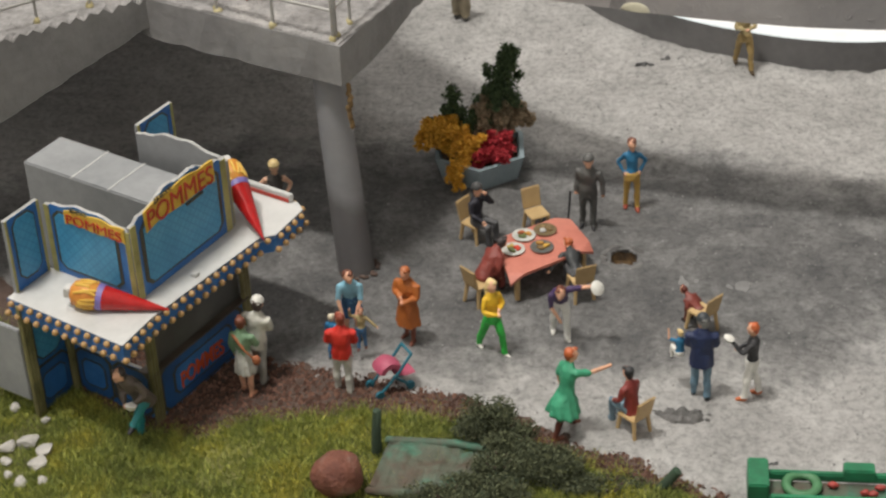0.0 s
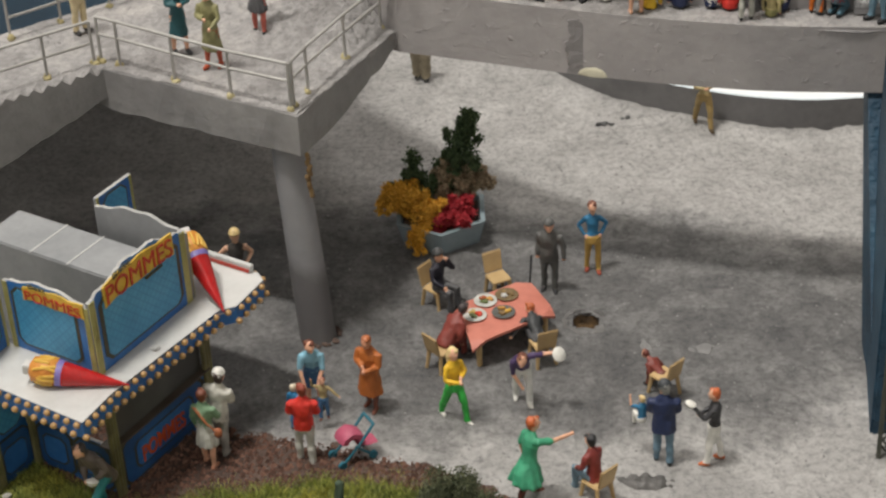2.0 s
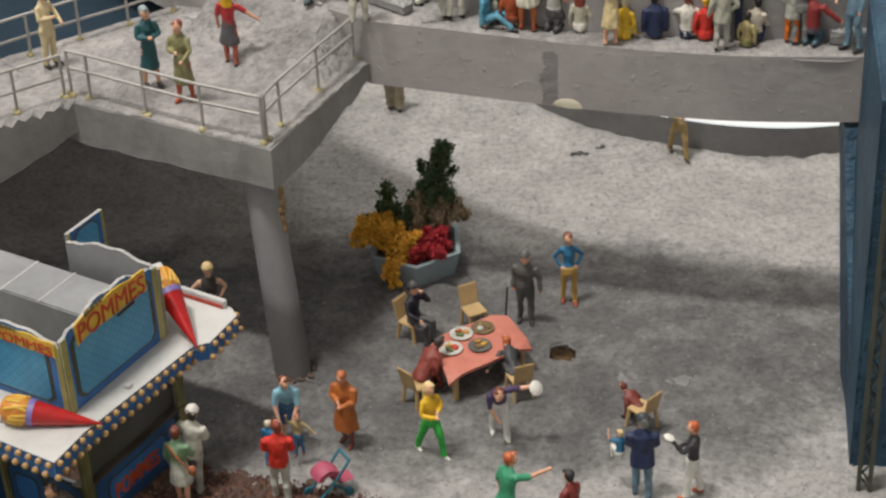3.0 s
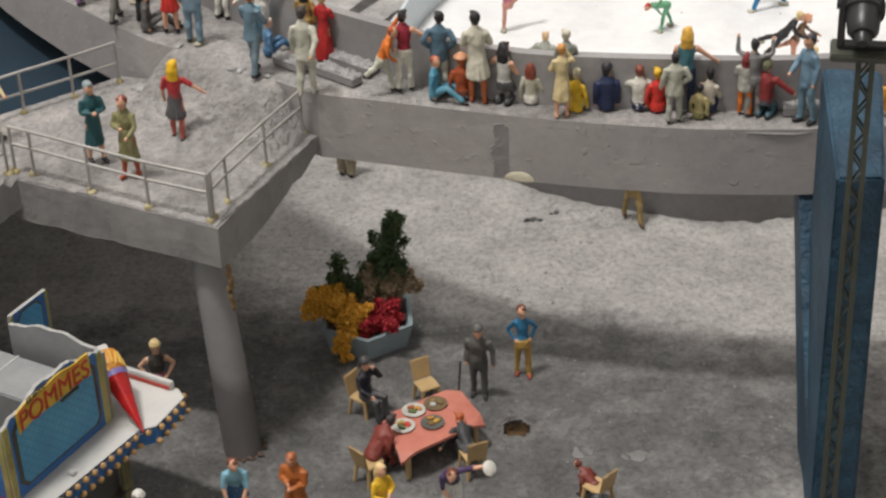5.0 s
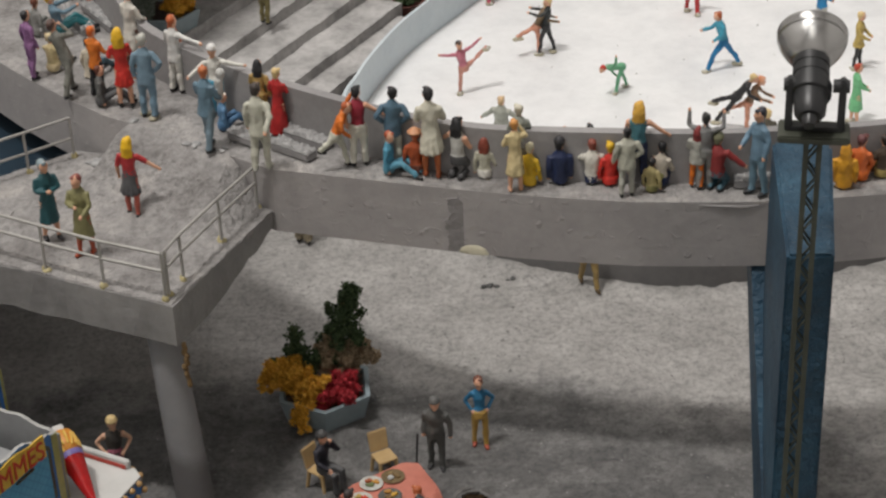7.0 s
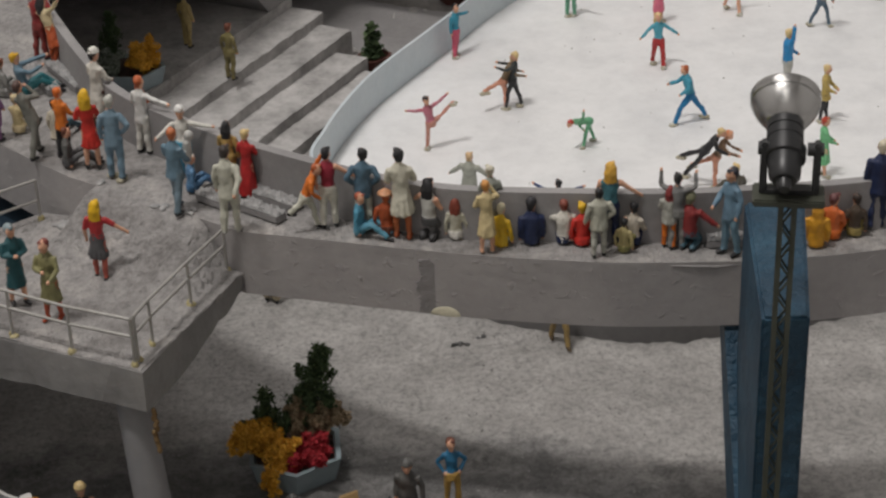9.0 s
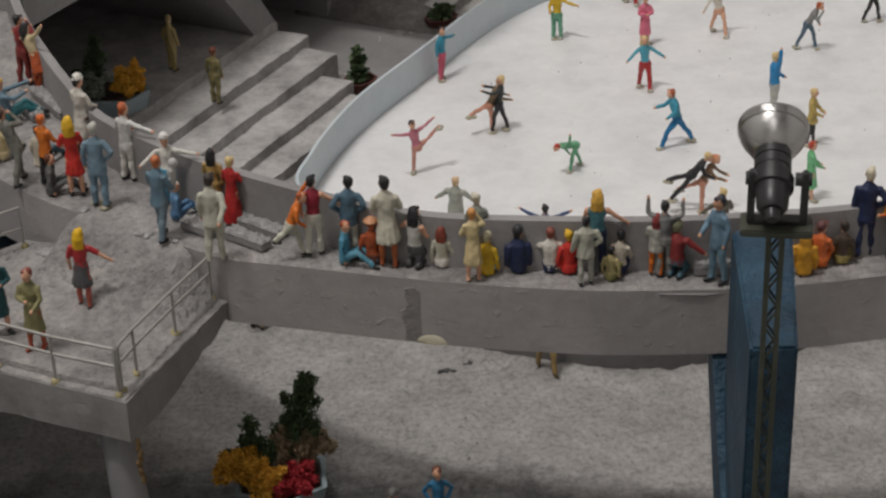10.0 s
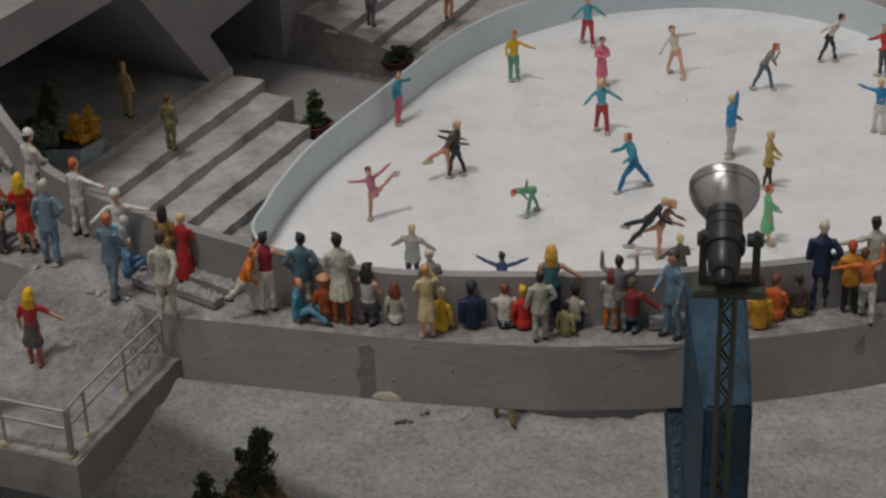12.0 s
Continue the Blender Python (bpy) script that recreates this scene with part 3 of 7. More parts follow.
# ---- lamp mast ----
mast = thing("spotlight_mast", "grey-green lattice mast carrying a metal spotlight", "light mast", at(7.85, 7.75, 0, -8))
W, MT = 0.115, 11.47
for sx, sy in ((-1, -1), (1, -1), (1, 1), (-1, 1)):
    bm = bmesh.new()
    box(bm, sx * W - 0.045, sx * W + 0.045, sy * W - 0.045, sy * W + 0.045, -0.1, MT)
    part("mast_leg", bm, MAST, mast)
for side in range(4):
    bm = bmesh.new()
    for k in range(32):
        z0, z1 = 0.355 * k, 0.355 * k + 0.355
        a, b = (-W, W) if k % 2 else (W, -W)
        ends = [(a, z0), (b, z1)]
        pts = [((p, -W) if side == 0 else (W, p) if side == 1 else (p, W) if side == 2 else (-W, p)) + (z,) for p, z in ends]
        tube(bm, pts, [0.024, 0.024], 5, 0, False)
    part("lattice_brace", bm, MAST, mast)
bm = bmesh.new()
box(bm, -0.62, 0.62, -0.35, 0.35, MT, MT + 0.14, 0, 0.03)
part("platform", bm, MAST, mast)
for sx in (-1, 1):
    bm = bmesh.new()
    box(bm, sx * 0.45 - 0.065, sx * 0.45 + 0.065, -0.12, 0.12, MT + 0.14, MT + 1.12, 0, 0.03)
    part("yoke_arm", bm, DARKMETAL, mast)
    bm = bmesh.new()
    tube(bm, [(sx * 0.28, 0.0, MT + 0.98), (sx * 0.56, 0.0, MT + 0.98)], [0.12, 0.12], 14, 0, False)
    part("pivot", bm, DARKMETAL, mast, smooth=True)
bm = bmesh.new()
box(bm, -0.42, 0.42, -0.12, 0.12, MT + 0.14, MT + 0.22, 0, 0.02)
part("yoke_foot", bm, DARKMETAL, mast)
LAMP_TILT = Matrix.Rotation(radians(-66), 3, "X")


def turned(bm, profile, origin, n=40, mat=0):
    """A shape turned about the lamp's axis: profile of (distance along, radius)."""
    rings = []
    for d, r in profile:
        rings.append([bm.verts.new(Vector(origin) + LAMP_TILT @ Vector((r * math.cos(t), r * math.sin(t), d))) for t in (2 * math.pi * k / n for k in range(n))])
    for a, b in zip(rings, rings[1:]):
        for k in range(n):
            bm.faces.new((a[k], a[(k + 1) % n], b[(k + 1) % n], b[k])).material_index = mat


o = (-0.10, 0.0, MT + 0.83)
bm = bmesh.new()
turned(bm, [(-0.74, 0.001), (-0.74, 0.09), (-0.66, 0.13), (-0.50, 0.14)], o)
part("cable_gland", bm, DARKMETAL, mast, "black cable gland", smooth=True)
bm = bmesh.new()
turned(bm, [(-0.55, 0.001), (-0.55, 0.20), (-0.45, 0.27), (-0.2, 0.29), (-0.08, 0.30), (-0.06, 0.36), (0.14, 0.37), (0.16, 0.32), (0.30, 0.32), (0.31, 0.305), (0.34, 0.305), (0.35, 0.32), (0.52, 0.32), (0.53, 0.30), (0.56, 0.30), (0.57, 0.32), (0.95, 0.32), (0.97, 0.001)], o)
part("lamp_body", bm, DARKMETAL, mast, "black lamp housing", smooth=True)
bm = bmesh.new()
turned(bm, [(0.72, 0.32), (0.74, 0.36), (0.86, 0.45), (1.00, 0.54), (1.12, 0.595), (1.14, 0.60), (1.15, 0.585), (1.19, 0.585), (1.20, 0.615), (1.34, 0.625), (1.38, 0.61), (1.36, 0.58), (1.2, 0.5), (1.0, 0.32), (0.98, 0.001)], o)
part("reflector", bm, CHROME, mast, "polished metal reflector bowl", smooth=True)

# ---- seating steps by the rink ----
U, W2 = Vector((0.447, 0.894)), Vector((-0.894, 0.447))


def bank(name, u0, ends, starts, rise=0.36, depth=9.0, label="", flip=False):
    st = thing(name, label, "steps", at(0, 0, 0), kind="structure")
    for k, s0 in enumerate(starts):
        s1 = starts[k + 1] + 0.03 if k + 1 < len(starts) else s0 + depth
        a, b = (ends[k], u0) if flip else (u0, ends[k])
        bm = bmesh.new()
        line = [U * (a + (b - a) * j / 40) for j in range(41)]
        lo = [p + W2 * s0 for p in line] + [p + W2 * s1 for p in reversed(line)]
        prism(bm, [(p.x, p.y) for p in lo], -0.2, rise * (k + 1))
        bmesh.ops.bevel(bm, geom=[e for e in bm.edges if min(v.co.z for v in e.verts) > 0], offset=0.05, segments=1, affect="EDGES")
        wobble(bm, 0.06, 0.45)
        part("step", bm, STEP, st)
    return st


bank("seating_steps", 21, [34.3, 34.6, 35.75, 36.0, 36.05], [17.7, 18.7, 19.95, 21.2, 22.5], label="grey plaster seating steps beside the rink")
bank("seating_steps", 58, [42.4, 41.85, 41.75, 42.1], [19.0, 20.15, 21.35, 22.87], label="grey plaster seating steps behind a sunken passage", flip=True)


def uw_slab(name, label, category, u0, u1, w0, w1, z0, z1, mat):
    """A straight block along the axes of the seating steps."""
    bm = bmesh.new()
    prism(bm, [tuple(U * a + W2 * b) for a, b in ((u0, w0), (u1, w0), (u1, w1), (u0, w1))], z0, z1)
    return tagged(part(name, bm, mat), label, category, kind="structure")


bm = bmesh.new()
rows = []
for i in range(31):
    w, row = 18.5 + 6.1 * i / 30, []
    for j in range(13):
        k = j / 12
        u = 40.55 + k * (1.35 + 0.35 * noise.noise(Vector((w * 1.3, 0, 0)))) + 0.12 * noise.noise(Vector((w * 2, k * 3, 1)))
        q = U * u + W2 * w
        row.append(bm.verts.new((q.x, q.y, -0.05 + k * (0.45 + 0.245 * (w - 18.5)) + 0.06 * noise.noise(Vector((w * 3, k * 4, 2))))))
    rows.append(row)
for a, b in zip(rows, rows[1:]):
    for j in range(12):
        bm.faces.new((a[j], a[j + 1], b[j + 1], b[j]))
r = bmesh.ops.extrude_edge_only(bm, edges=[e for e in bm.edges if e.is_boundary])
for v in r["geom"]:
    if isinstance(v, bmesh.types.BMVert):
        v.co.z = -0.15
tagged(part("embankment", bm, BANK, smooth=True), "ragged plaster slope below the steps, brown darkened with shade", "slope", kind="structure")

# building over the steps: a band on an hourglass pillar, dark inside, with a tunnel beside it
bm = bmesh.new()
profile = ((34.6, 1.7), (36.0, 1.7), (34.75, 3.4), (37.7, 3.63), (38.0, 6.55), (30.5, 6.55))
front, back = ([bm.verts.new((U * a + W2 * w).to_tuple() + (z,)) for a, z in profile] for w in (22.53, 31.0))
bm.faces.new(front), bm.faces.new(back)
for k in range(6):
    bm.faces.new((front[k], front[(k + 1) % 6], back[(k + 1) % 6], back[k]))
tagged(part("hall_pillar", bm, CONCRETE), "grey concrete pillar with slanted sides behind the steps", "pillar", kind="structure")
uw_slab("roof_band", "grey concrete roof band above the steps", "beam", 22.6, 41.5, 22.5, 34, 6.55, 7.92, CONCRETE)
# out of sight above the steps, added only to shade the passage
uw_slab("shade_slab", "unseen slab added over the sunken passage to shade it", "roof", 37.6, 40.4, 17.4, 22.5, 6.6, 7.8, CONCRETE)
uw_slab("tunnel_side", "dark concrete wall beside the tunnel", "wall", 40.7, 46, 23.2, 31, -0.2, 6.55, CONCRETE)
uw_slab("back_wall", "dark grey wall behind the steps", "wall", 14, 60, 31, 33, -0.3, 6.55, DARKWALL)
uw_slab("side_wall", "dark grey wall closing the space under the roof", "wall", 18, 21, 24, 31, -0.3, 6.55, DARKWALL)
uw_slab("passage_floor", "smooth dark grey floor of the sunken passage", "floor", 34.5, 43, 17.6, 31, -0.2, 0.02, CONCRETE)

# ---- painted figurines ----
from mathutils.bvhtree import BVHTree
SKIN, SKIN2 = (0.68, 0.38, 0.25), (0.52, 0.24, 0.14)
BLACK, DKGREY, GREY, LTGREY, WHITE = (0.02, 0.02, 0.022), (0.075, 0.075, 0.078), (0.22, 0.22, 0.21), (0.44, 0.44, 0.40), (0.66, 0.65, 0.60)
RED, DKRED, ORANGE, BROWN = (0.55, 0.03, 0.02), (0.20, 0.03, 0.025), (0.62, 0.14, 0.02), (0.14, 0.045, 0.025)
YELLOW, BLOND, GINGER, CREAMY = (0.68, 0.42, 0.02), (0.66, 0.50, 0.24), (0.42, 0.10, 0.03), (0.60, 0.50, 0.30)
NAVY, SKY, TEAL, STEELB = (0.012, 0.022, 0.07), (0.10, 0.35, 0.50), (0.02, 0.14, 0.16), (0.12, 0.20, 0.26)
GREEN, LIME, OLIVE, KHAKI, PINK, PURPLE = (0.02, 0.25, 0.11), (0.03, 0.36, 0.05), (0.20, 0.19, 0.07), (0.34, 0.27, 0.13), (0.60, 0.12, 0.22), (0.06, 0.035, 0.10)
CLOTHG = (0.50, 0.50, 0.42)

ARMS = {
    "down": ((0.265, 0.04, 1.27), (0.265, -0.06, 0.98)),
    "waist": ((0.33, 0.10, 1.29), (0.19, -0.03, 1.07)),
    "hip": ((0.37, 0.10, 1.30), (0.20, -0.06, 1.08)),
    "fold": ((0.27, -0.06, 1.28), (0.03, -0.24, 1.29)),
    "fwd": ((0.26, -0.22, 1.40), (0.20, -0.54, 1.44)),
    "reach": ((0.25, -0.30, 1.50), (0.18, -0.76, 1.50)),
    "low": ((0.26, -0.08, 1.27), (0.15, -0.33, 1.13)),
    "hold": ((0.285, -0.06, 1.25), (0.09, -0.31, 1.22)),
    "droop": ((0.24, -0.20, 1.25), (0.14, -0.44, 0.99)),
    "away": ((0.31, 0.02, 1.28), (0.34, -0.05, 1.00)),
    "up": ((0.32, -0.02, 1.82), (0.27, -0.06, 2.12)),
    "wave": ((0.40, -0.05, 1.62), (0.41, -0.12, 1.94)),
    "out": ((0.47, -0.02, 1.46), (0.76, -0.05, 1.42)),
    "outlow": ((0.40, -0.04, 1.36), (0.62, -0.12, 1.18)),
    "outup": ((0.46, -0.02, 1.62), (0.74, -0.05, 1.76)),
    "serve": ((0.26, -0.20, 1.34), (0.18, -0.46, 1.62)),
    "face": ((0.30, -0.22, 1.42), (0.09, -0.21, 1.74)),
    "back": ((0.29, 0.18, 1.30), (0.22, 0.32, 1.04)),
    "wing": ((0.32, 0.32, 1.52), (0.36, 0.62, 1.60)),
}


def cast(bm, seed, cloth):
    """Melts the pieces of a figure into one moulded body with folds, keeping the paint borders."""
    bmesh.ops.recalc_face_normals(bm, faces=bm.faces)
    bm.faces.ensure_lookup_table()
    tree, paints = BVHTree.FromBMesh(bm), [f.material_index for f in bm.faces]
    me = bpy.data.meshes.new("mould")
    bm.to_mesh(me)
    bm.free()
    ob = new("mould", me)
    mod = ob.modifiers.new("melt", "REMESH")
    mod.mode, mod.voxel_size, mod.adaptivity = "VOXEL", 0.025, 0.0
    done = bpy.data.meshes.new_from_object(ob.evaluated_get(bpy.context.evaluated_depsgraph_get()))
    bpy.data.objects.remove(ob)
    bpy.data.meshes.remove(me)
    out = bmesh.new()
    out.from_mesh(done)
    bpy.data.meshes.remove(done)
    bmesh.ops.smooth_vert(out, verts=out.verts, factor=0.5, use_axis_x=True, use_axis_y=True, use_axis_z=True)
    for f in out.faces:
        c = f.calc_center_median()
        hit = tree.find_nearest(c + noise.noise_vector(c / 0.07 + seed) * 0.008)
        f.material_index = paints[hit[2]]
    out.normal_update()
    for v in out.verts:
        if any(f.material_index in cloth for f in v.link_faces):
            q = v.co + seed
            v.co += v.normal * (0.020 * noise.noise(Vector((q.x / 0.12, q.y / 0.12, q.z / 0.24))) + 0.011 * noise.noise(Vector((q.x / 0.06, q.y / 0.06, q.z / 0.09))))
    return out


def figurine(x, y, z, face, top, bottom, hair, label, h=2.0, style="pants", sit="", arms=("down", "down"), hat=None, stride=0.0, lean=0.0, side=0.0, shoes=BLACK, skin=SKIN, long_hair=False, base=False, extra=None, group="", legs=None, lift=0.0, kick=None, trail=None, sleeve=None, bulk=0.93, nod=0.03, straw=False, slim=0.88):
    """One painted plastic figure as one mesh. face: 0 looks to -y, 90 to +x, 180 to +y."""
    mats = [col(*(min(0.80, 1.14 * v) for v in c)) for c in (skin, top, bottom, hair, shoes, hat or hair, legs or skin, (0.36, 0.33, 0.24), extra[1] if extra else WHITE)]
    bm = bmesh.new()
    rng = random.Random(int(x * 1000) * 7919 + int(y * 1000))
    bulk *= 0.93
    sway, twist, step = rng.uniform(-1, 1), rng.uniform(-1, 1), rng.uniform(-1, 1)
    if sit == "":
        side, stride = side + 2.5 * sway, stride + (0.07 * step if abs(stride) < 0.1 else 0.0)
    elif sit == "ground":
        lean, h = lean + 2, h * 0.95
    coat = style == "pants" and ("suit" in label or "jacket" in label)
    sleeve = sleeve or ("short" if "dress" in style else "long")
    hip = {"": 0.98, "ground": 0.17, "chair": 0.56, "kneel": 0.45}[sit]
    tilt = Matrix.Rotation(radians(lean), 3, "X") @ Matrix.Rotation(radians(side), 3, "Y") @ Matrix.Rotation(radians(9 * twist), 3, "Z")

    def up(p):
        """A point of the standing upper body, moved onto the hips and leaned."""
        q = tilt @ (Vector(p) - Vector((0, 0, 0.98)))
        return q + Vector((0, 0, hip))

    leg_mat = 2 if style == "pants" else 6
    for s in (-1, 1):
        if sit == "ground":
            pts = [(s * 0.09, 0, hip), (s * 0.15, -0.42, 0.40), (s * 0.13, -0.78, 0.10)]
        elif sit == "chair":
            pts = [(s * 0.10, 0, hip), (s * 0.13, -0.46, 0.58), (s * 0.12, -0.46, 0.10)]
        elif sit == "kneel":
            pts = [(s * 0.10, 0, hip), (s * 0.13, -0.30, 0.12), (s * 0.12, 0.12, 0.08)]
        else:
            k = s * stride
            pts = [(s * 0.10, 0, hip), (s * 0.12, -0.55 * k - 0.05 * abs(k), 0.52), (s * 0.13, -0.80 * k + (0.06 if k < 0 else 0), 0.10 + (0.10 * abs(k) if k < 0 else 0))]
        end = kick if s == 1 else trail
        if end:
            pts = [(s * 0.09, 0, hip), ((s * 0.09 + end[0]) / 2, end[1] / 2 - 0.05, (hip + end[2]) / 2), end]
        a, b, c = (Vector(p) for p in pts)
        wide = slim if style == "pants" else 0.72
        calf = b.lerp(c, 0.35) + Vector((0, 0.025, 0))
        tube(bm, [a, a.lerp(b, 0.5), b, calf, b.lerp(c, 0.75), c], [0.128 * wide, 0.115 * wide, 0.092 * wide, 0.097 * wide, 0.080 * wide, (0.088 if style == "pants" else 0.062) * wide], 10, leg_mat)
        tube(bm, [c + Vector((0, 0.055, -0.045)), c + Vector((0, -0.05, -0.05)), c + Vector((s * 0.03, -0.17, -0.062))], [0.055, 0.062, 0.046], 8, 4)
        if base:
            # a blob of glue under each foot
            for k in range(3):
                ball(bm, c + Vector((rng.uniform(-0.07, 0.07), rng.uniform(-0.12, 0.06), -0.075)), (rng.uniform(0.09, 0.14), rng.uniform(0.09, 0.15), 0.05), 7, 8, 5)
    torso = [(0, 0, 0.90), (0, 0, 1.06), (0, 0.01, 1.20), (0, 0, 1.40), (0, 0.01, 1.53), (0, 0.01, 1.62), (0, 0.01, 1.69)]
    rad = [(0.180, 0.140), (0.186, 0.148), (0.166, 0.132), (0.205, 0.158), (0.210, 0.138), (0.128, 0.095), (0.066, 0.066)]
    tube(bm, [up(p) for p in torso], [(a * bulk, b * bulk) for a, b in rad], 14, 1)
    if style == "pants" and coat:
        tube(bm, [up((0, 0, 1.25)), up((0, 0, 1.05)), up((0, 0.01, 0.82))], [(0.185 * bulk, 0.15 * bulk), (0.205 * bulk, 0.165 * bulk), (0.225 * bulk, 0.18 * bulk)], 14, 1)
    elif style == "pants":
        tube(bm, [up((0, 0, 0.86)), up((0, 0, 1.04))], [(0.19, 0.15), (0.196, 0.156)], 12, 2)
    elif sit == "":
        hem, flare = {"skirt": (0.60, 0.26), "dress": (0.58, 0.27), "full_dress": (0.56, 0.36), "coat": (0.48, 0.27), "gown": (0.10, 0.32), "jacket": (0.80, 0.25)}[style]
        m = 2 if style == "skirt" else 1
        tube(bm, [up((0, 0, 1.18)), up((0, 0, 1.02)), up((0, 0.01, (1.02 + hem) / 2)), up((0, 0.01, hem))], [(0.17 * bulk, 0.14 * bulk), (0.20 * bulk, 0.16 * bulk), ((0.19 + flare) / 2 * bulk, flare * 0.78 * bulk), (flare * bulk, flare * 0.9 * bulk)], 16, m)
    else:
        tube(bm, [(0, 0.05, hip), (0, -0.25, hip + 0.12), (0, -0.42, hip + 0.16)], [(0.21, 0.15), (0.22, 0.13), (0.2, 0.09)], 12, 2 if style == "skirt" else 1)
    for s, kind in zip((-1, 1), arms):
        e, w = ARMS[kind]
        sh = up((s * 0.205 * bulk, 0.01, 1.53))
        el, ha = up((s * e[0], e[1], e[2])), up((s * w[0], w[1], w[2]))
        tube(bm, [sh, sh.lerp(el, 0.55), el], [0.084 * bulk, 0.077 * bulk, 0.066 * bulk] if sleeve != "none" else [0.07, 0.058, 0.050], 9, 0 if sleeve == "none" else 1)
        tube(bm, [el, el.lerp(ha, 0.6), ha], [0.066 * bulk, 0.064 * bulk, 0.054 * bulk] if sleeve == "long" else [0.050, 0.046, 0.038], 9, 1 if sleeve == "long" else 0)
        ball(bm, ha + (ha - el).normalized() * 0.05, (0.046, 0.046, 0.052), 0, 8, 6)
    tube(bm, [up((0, 0.01, 1.60)), up((0, -nod / 2, 1.76))], [0.068, 0.06], 9, 0)
    c = up((0, -nod, 1.825))
    turn = Matrix.Rotation(radians(22 * step), 3, "Z")

    def on_head(px, py, pz):
        return c + turn @ Vector((px, py, pz))

    ball(bm, c, (0.100, 0.112, 0.138), 0, 14, 10)
    ball(bm, on_head(0, -0.118, -0.015), (0.022, 0.030, 0.028), 0, 7, 5)
    ball(bm, on_head(0, -0.068, -0.100), (0.048, 0.045, 0.040), 0, 8, 6)
    for e in (-1, 1):
        ball(bm, on_head(e * 0.100, 0.005, -0.01), (0.018, 0.026, 0.036), 0, 6, 5)
    ball(bm, on_head(0, 0.045, 0.050), (0.112, 0.108, 0.112), 3, 14, 10)
    ball(bm, on_head(0, 0.080, -0.030), (0.090, 0.060, 0.085), 3, 10, 8)
    ball(bm, on_head(0.03 if x % 1 > 0.5 else -0.03, -0.070, 0.100), (0.066, 0.046, 0.036), 3, 8, 6)
    if long_hair:
        tube(bm, [c + Vector((0, 0.05, 0.06)), c + Vector((0, 0.10, -0.10)), c + Vector((0, 0.11, -0.30))], [(0.12, 0.10), (0.15, 0.09), (0.12, 0.06)], 12, 3)
    if hat:
        tube(bm, [c + Vector((0, 0, 0.075)), c + Vector((0, 0, 0.105))], [0.20 if straw else 0.142, 0.18 if straw else 0.13], 16, 5)
        tube(bm, [c + Vector((0, 0, 0.08)), c + Vector((0, 0.01, 0.145)), c + Vector((0, 0.01, 0.18))], [0.122, 0.116, 0.085], 14, 5)
    if extra and extra[0] == "bag":
        ball(bm, up((-0.33, 0.10, 1.0)), (0.10, 0.09, 0.13), 8, 8, 6)
        tube(bm, [up((0.16, 0.14, 1.6)), up((-0.1, 0.19, 1.3)), up((-0.3, 0.16, 1.08))], [0.028, 0.028, 0.028], 6, 8)
    elif extra and extra[0] in ("child", "child_left"):
        s = -1 if extra[0] == "child" else 1
        ball(bm, up((s * 0.26, -0.26, 1.74)), (0.11, 0.11, 0.12), 8, 10, 7)
        tube(bm, [up((s * 0.24, -0.22, 1.62)), up((s * 0.16, -0.26, 1.25)), up((s * 0.1, -0.3, 1.1))], [0.09, 0.12, 0.1], 9, 8)
    bm = cast(bm, Vector((x * 1.7, y * 1.3, 0)), (1, 2, 3))
    if "dress" in style or style in ("skirt", "coat"):
        pleat = 2 if style == "skirt" else 1
        for v in bm.verts:
            if v.co.z < 0.98 and any(f.material_index == pleat for f in v.link_faces):
                a = math.atan2(v.co.y, v.co.x)
                grow = 1 + (0.05 if style == "coat" else 0.09) * (0.98 - v.co.z) / 0.4 * math.sin(a * (11 if style != "coat" else 6) + 2 * sway)
                v.co.x, v.co.y = v.co.x * grow, v.co.y * grow
    if extra and extra[0] in ("plate", "saucer"):
        ha = up((ARMS[arms[1]][1][0], ARMS[arms[1]][1][1] - 0.06, ARMS[arms[1]][1][2]))
        d, r = ((Vector((0.02, -0.03, 0.03)), 0.165) if extra[0] == "plate" else (Vector((0, 0.02, 0.06)), 0.12))
        tube(bm, [ha, ha + d], [r * 0.8, r], 18, 8)
    elif extra and extra[0] == "stick":
        tube(bm, [up((-0.38, -0.12, 0.98)), Vector((-0.44, -0.22, 0.03))], [0.025, 0.022], 6, 8)
    k = h / 2.0
    ob = part("figurine", bm, mats, smooth=True, at=at(x, y, z + lift, face))
    ob.scale = (k, k, k)
    return tagged(ob, label, "figurine", group)


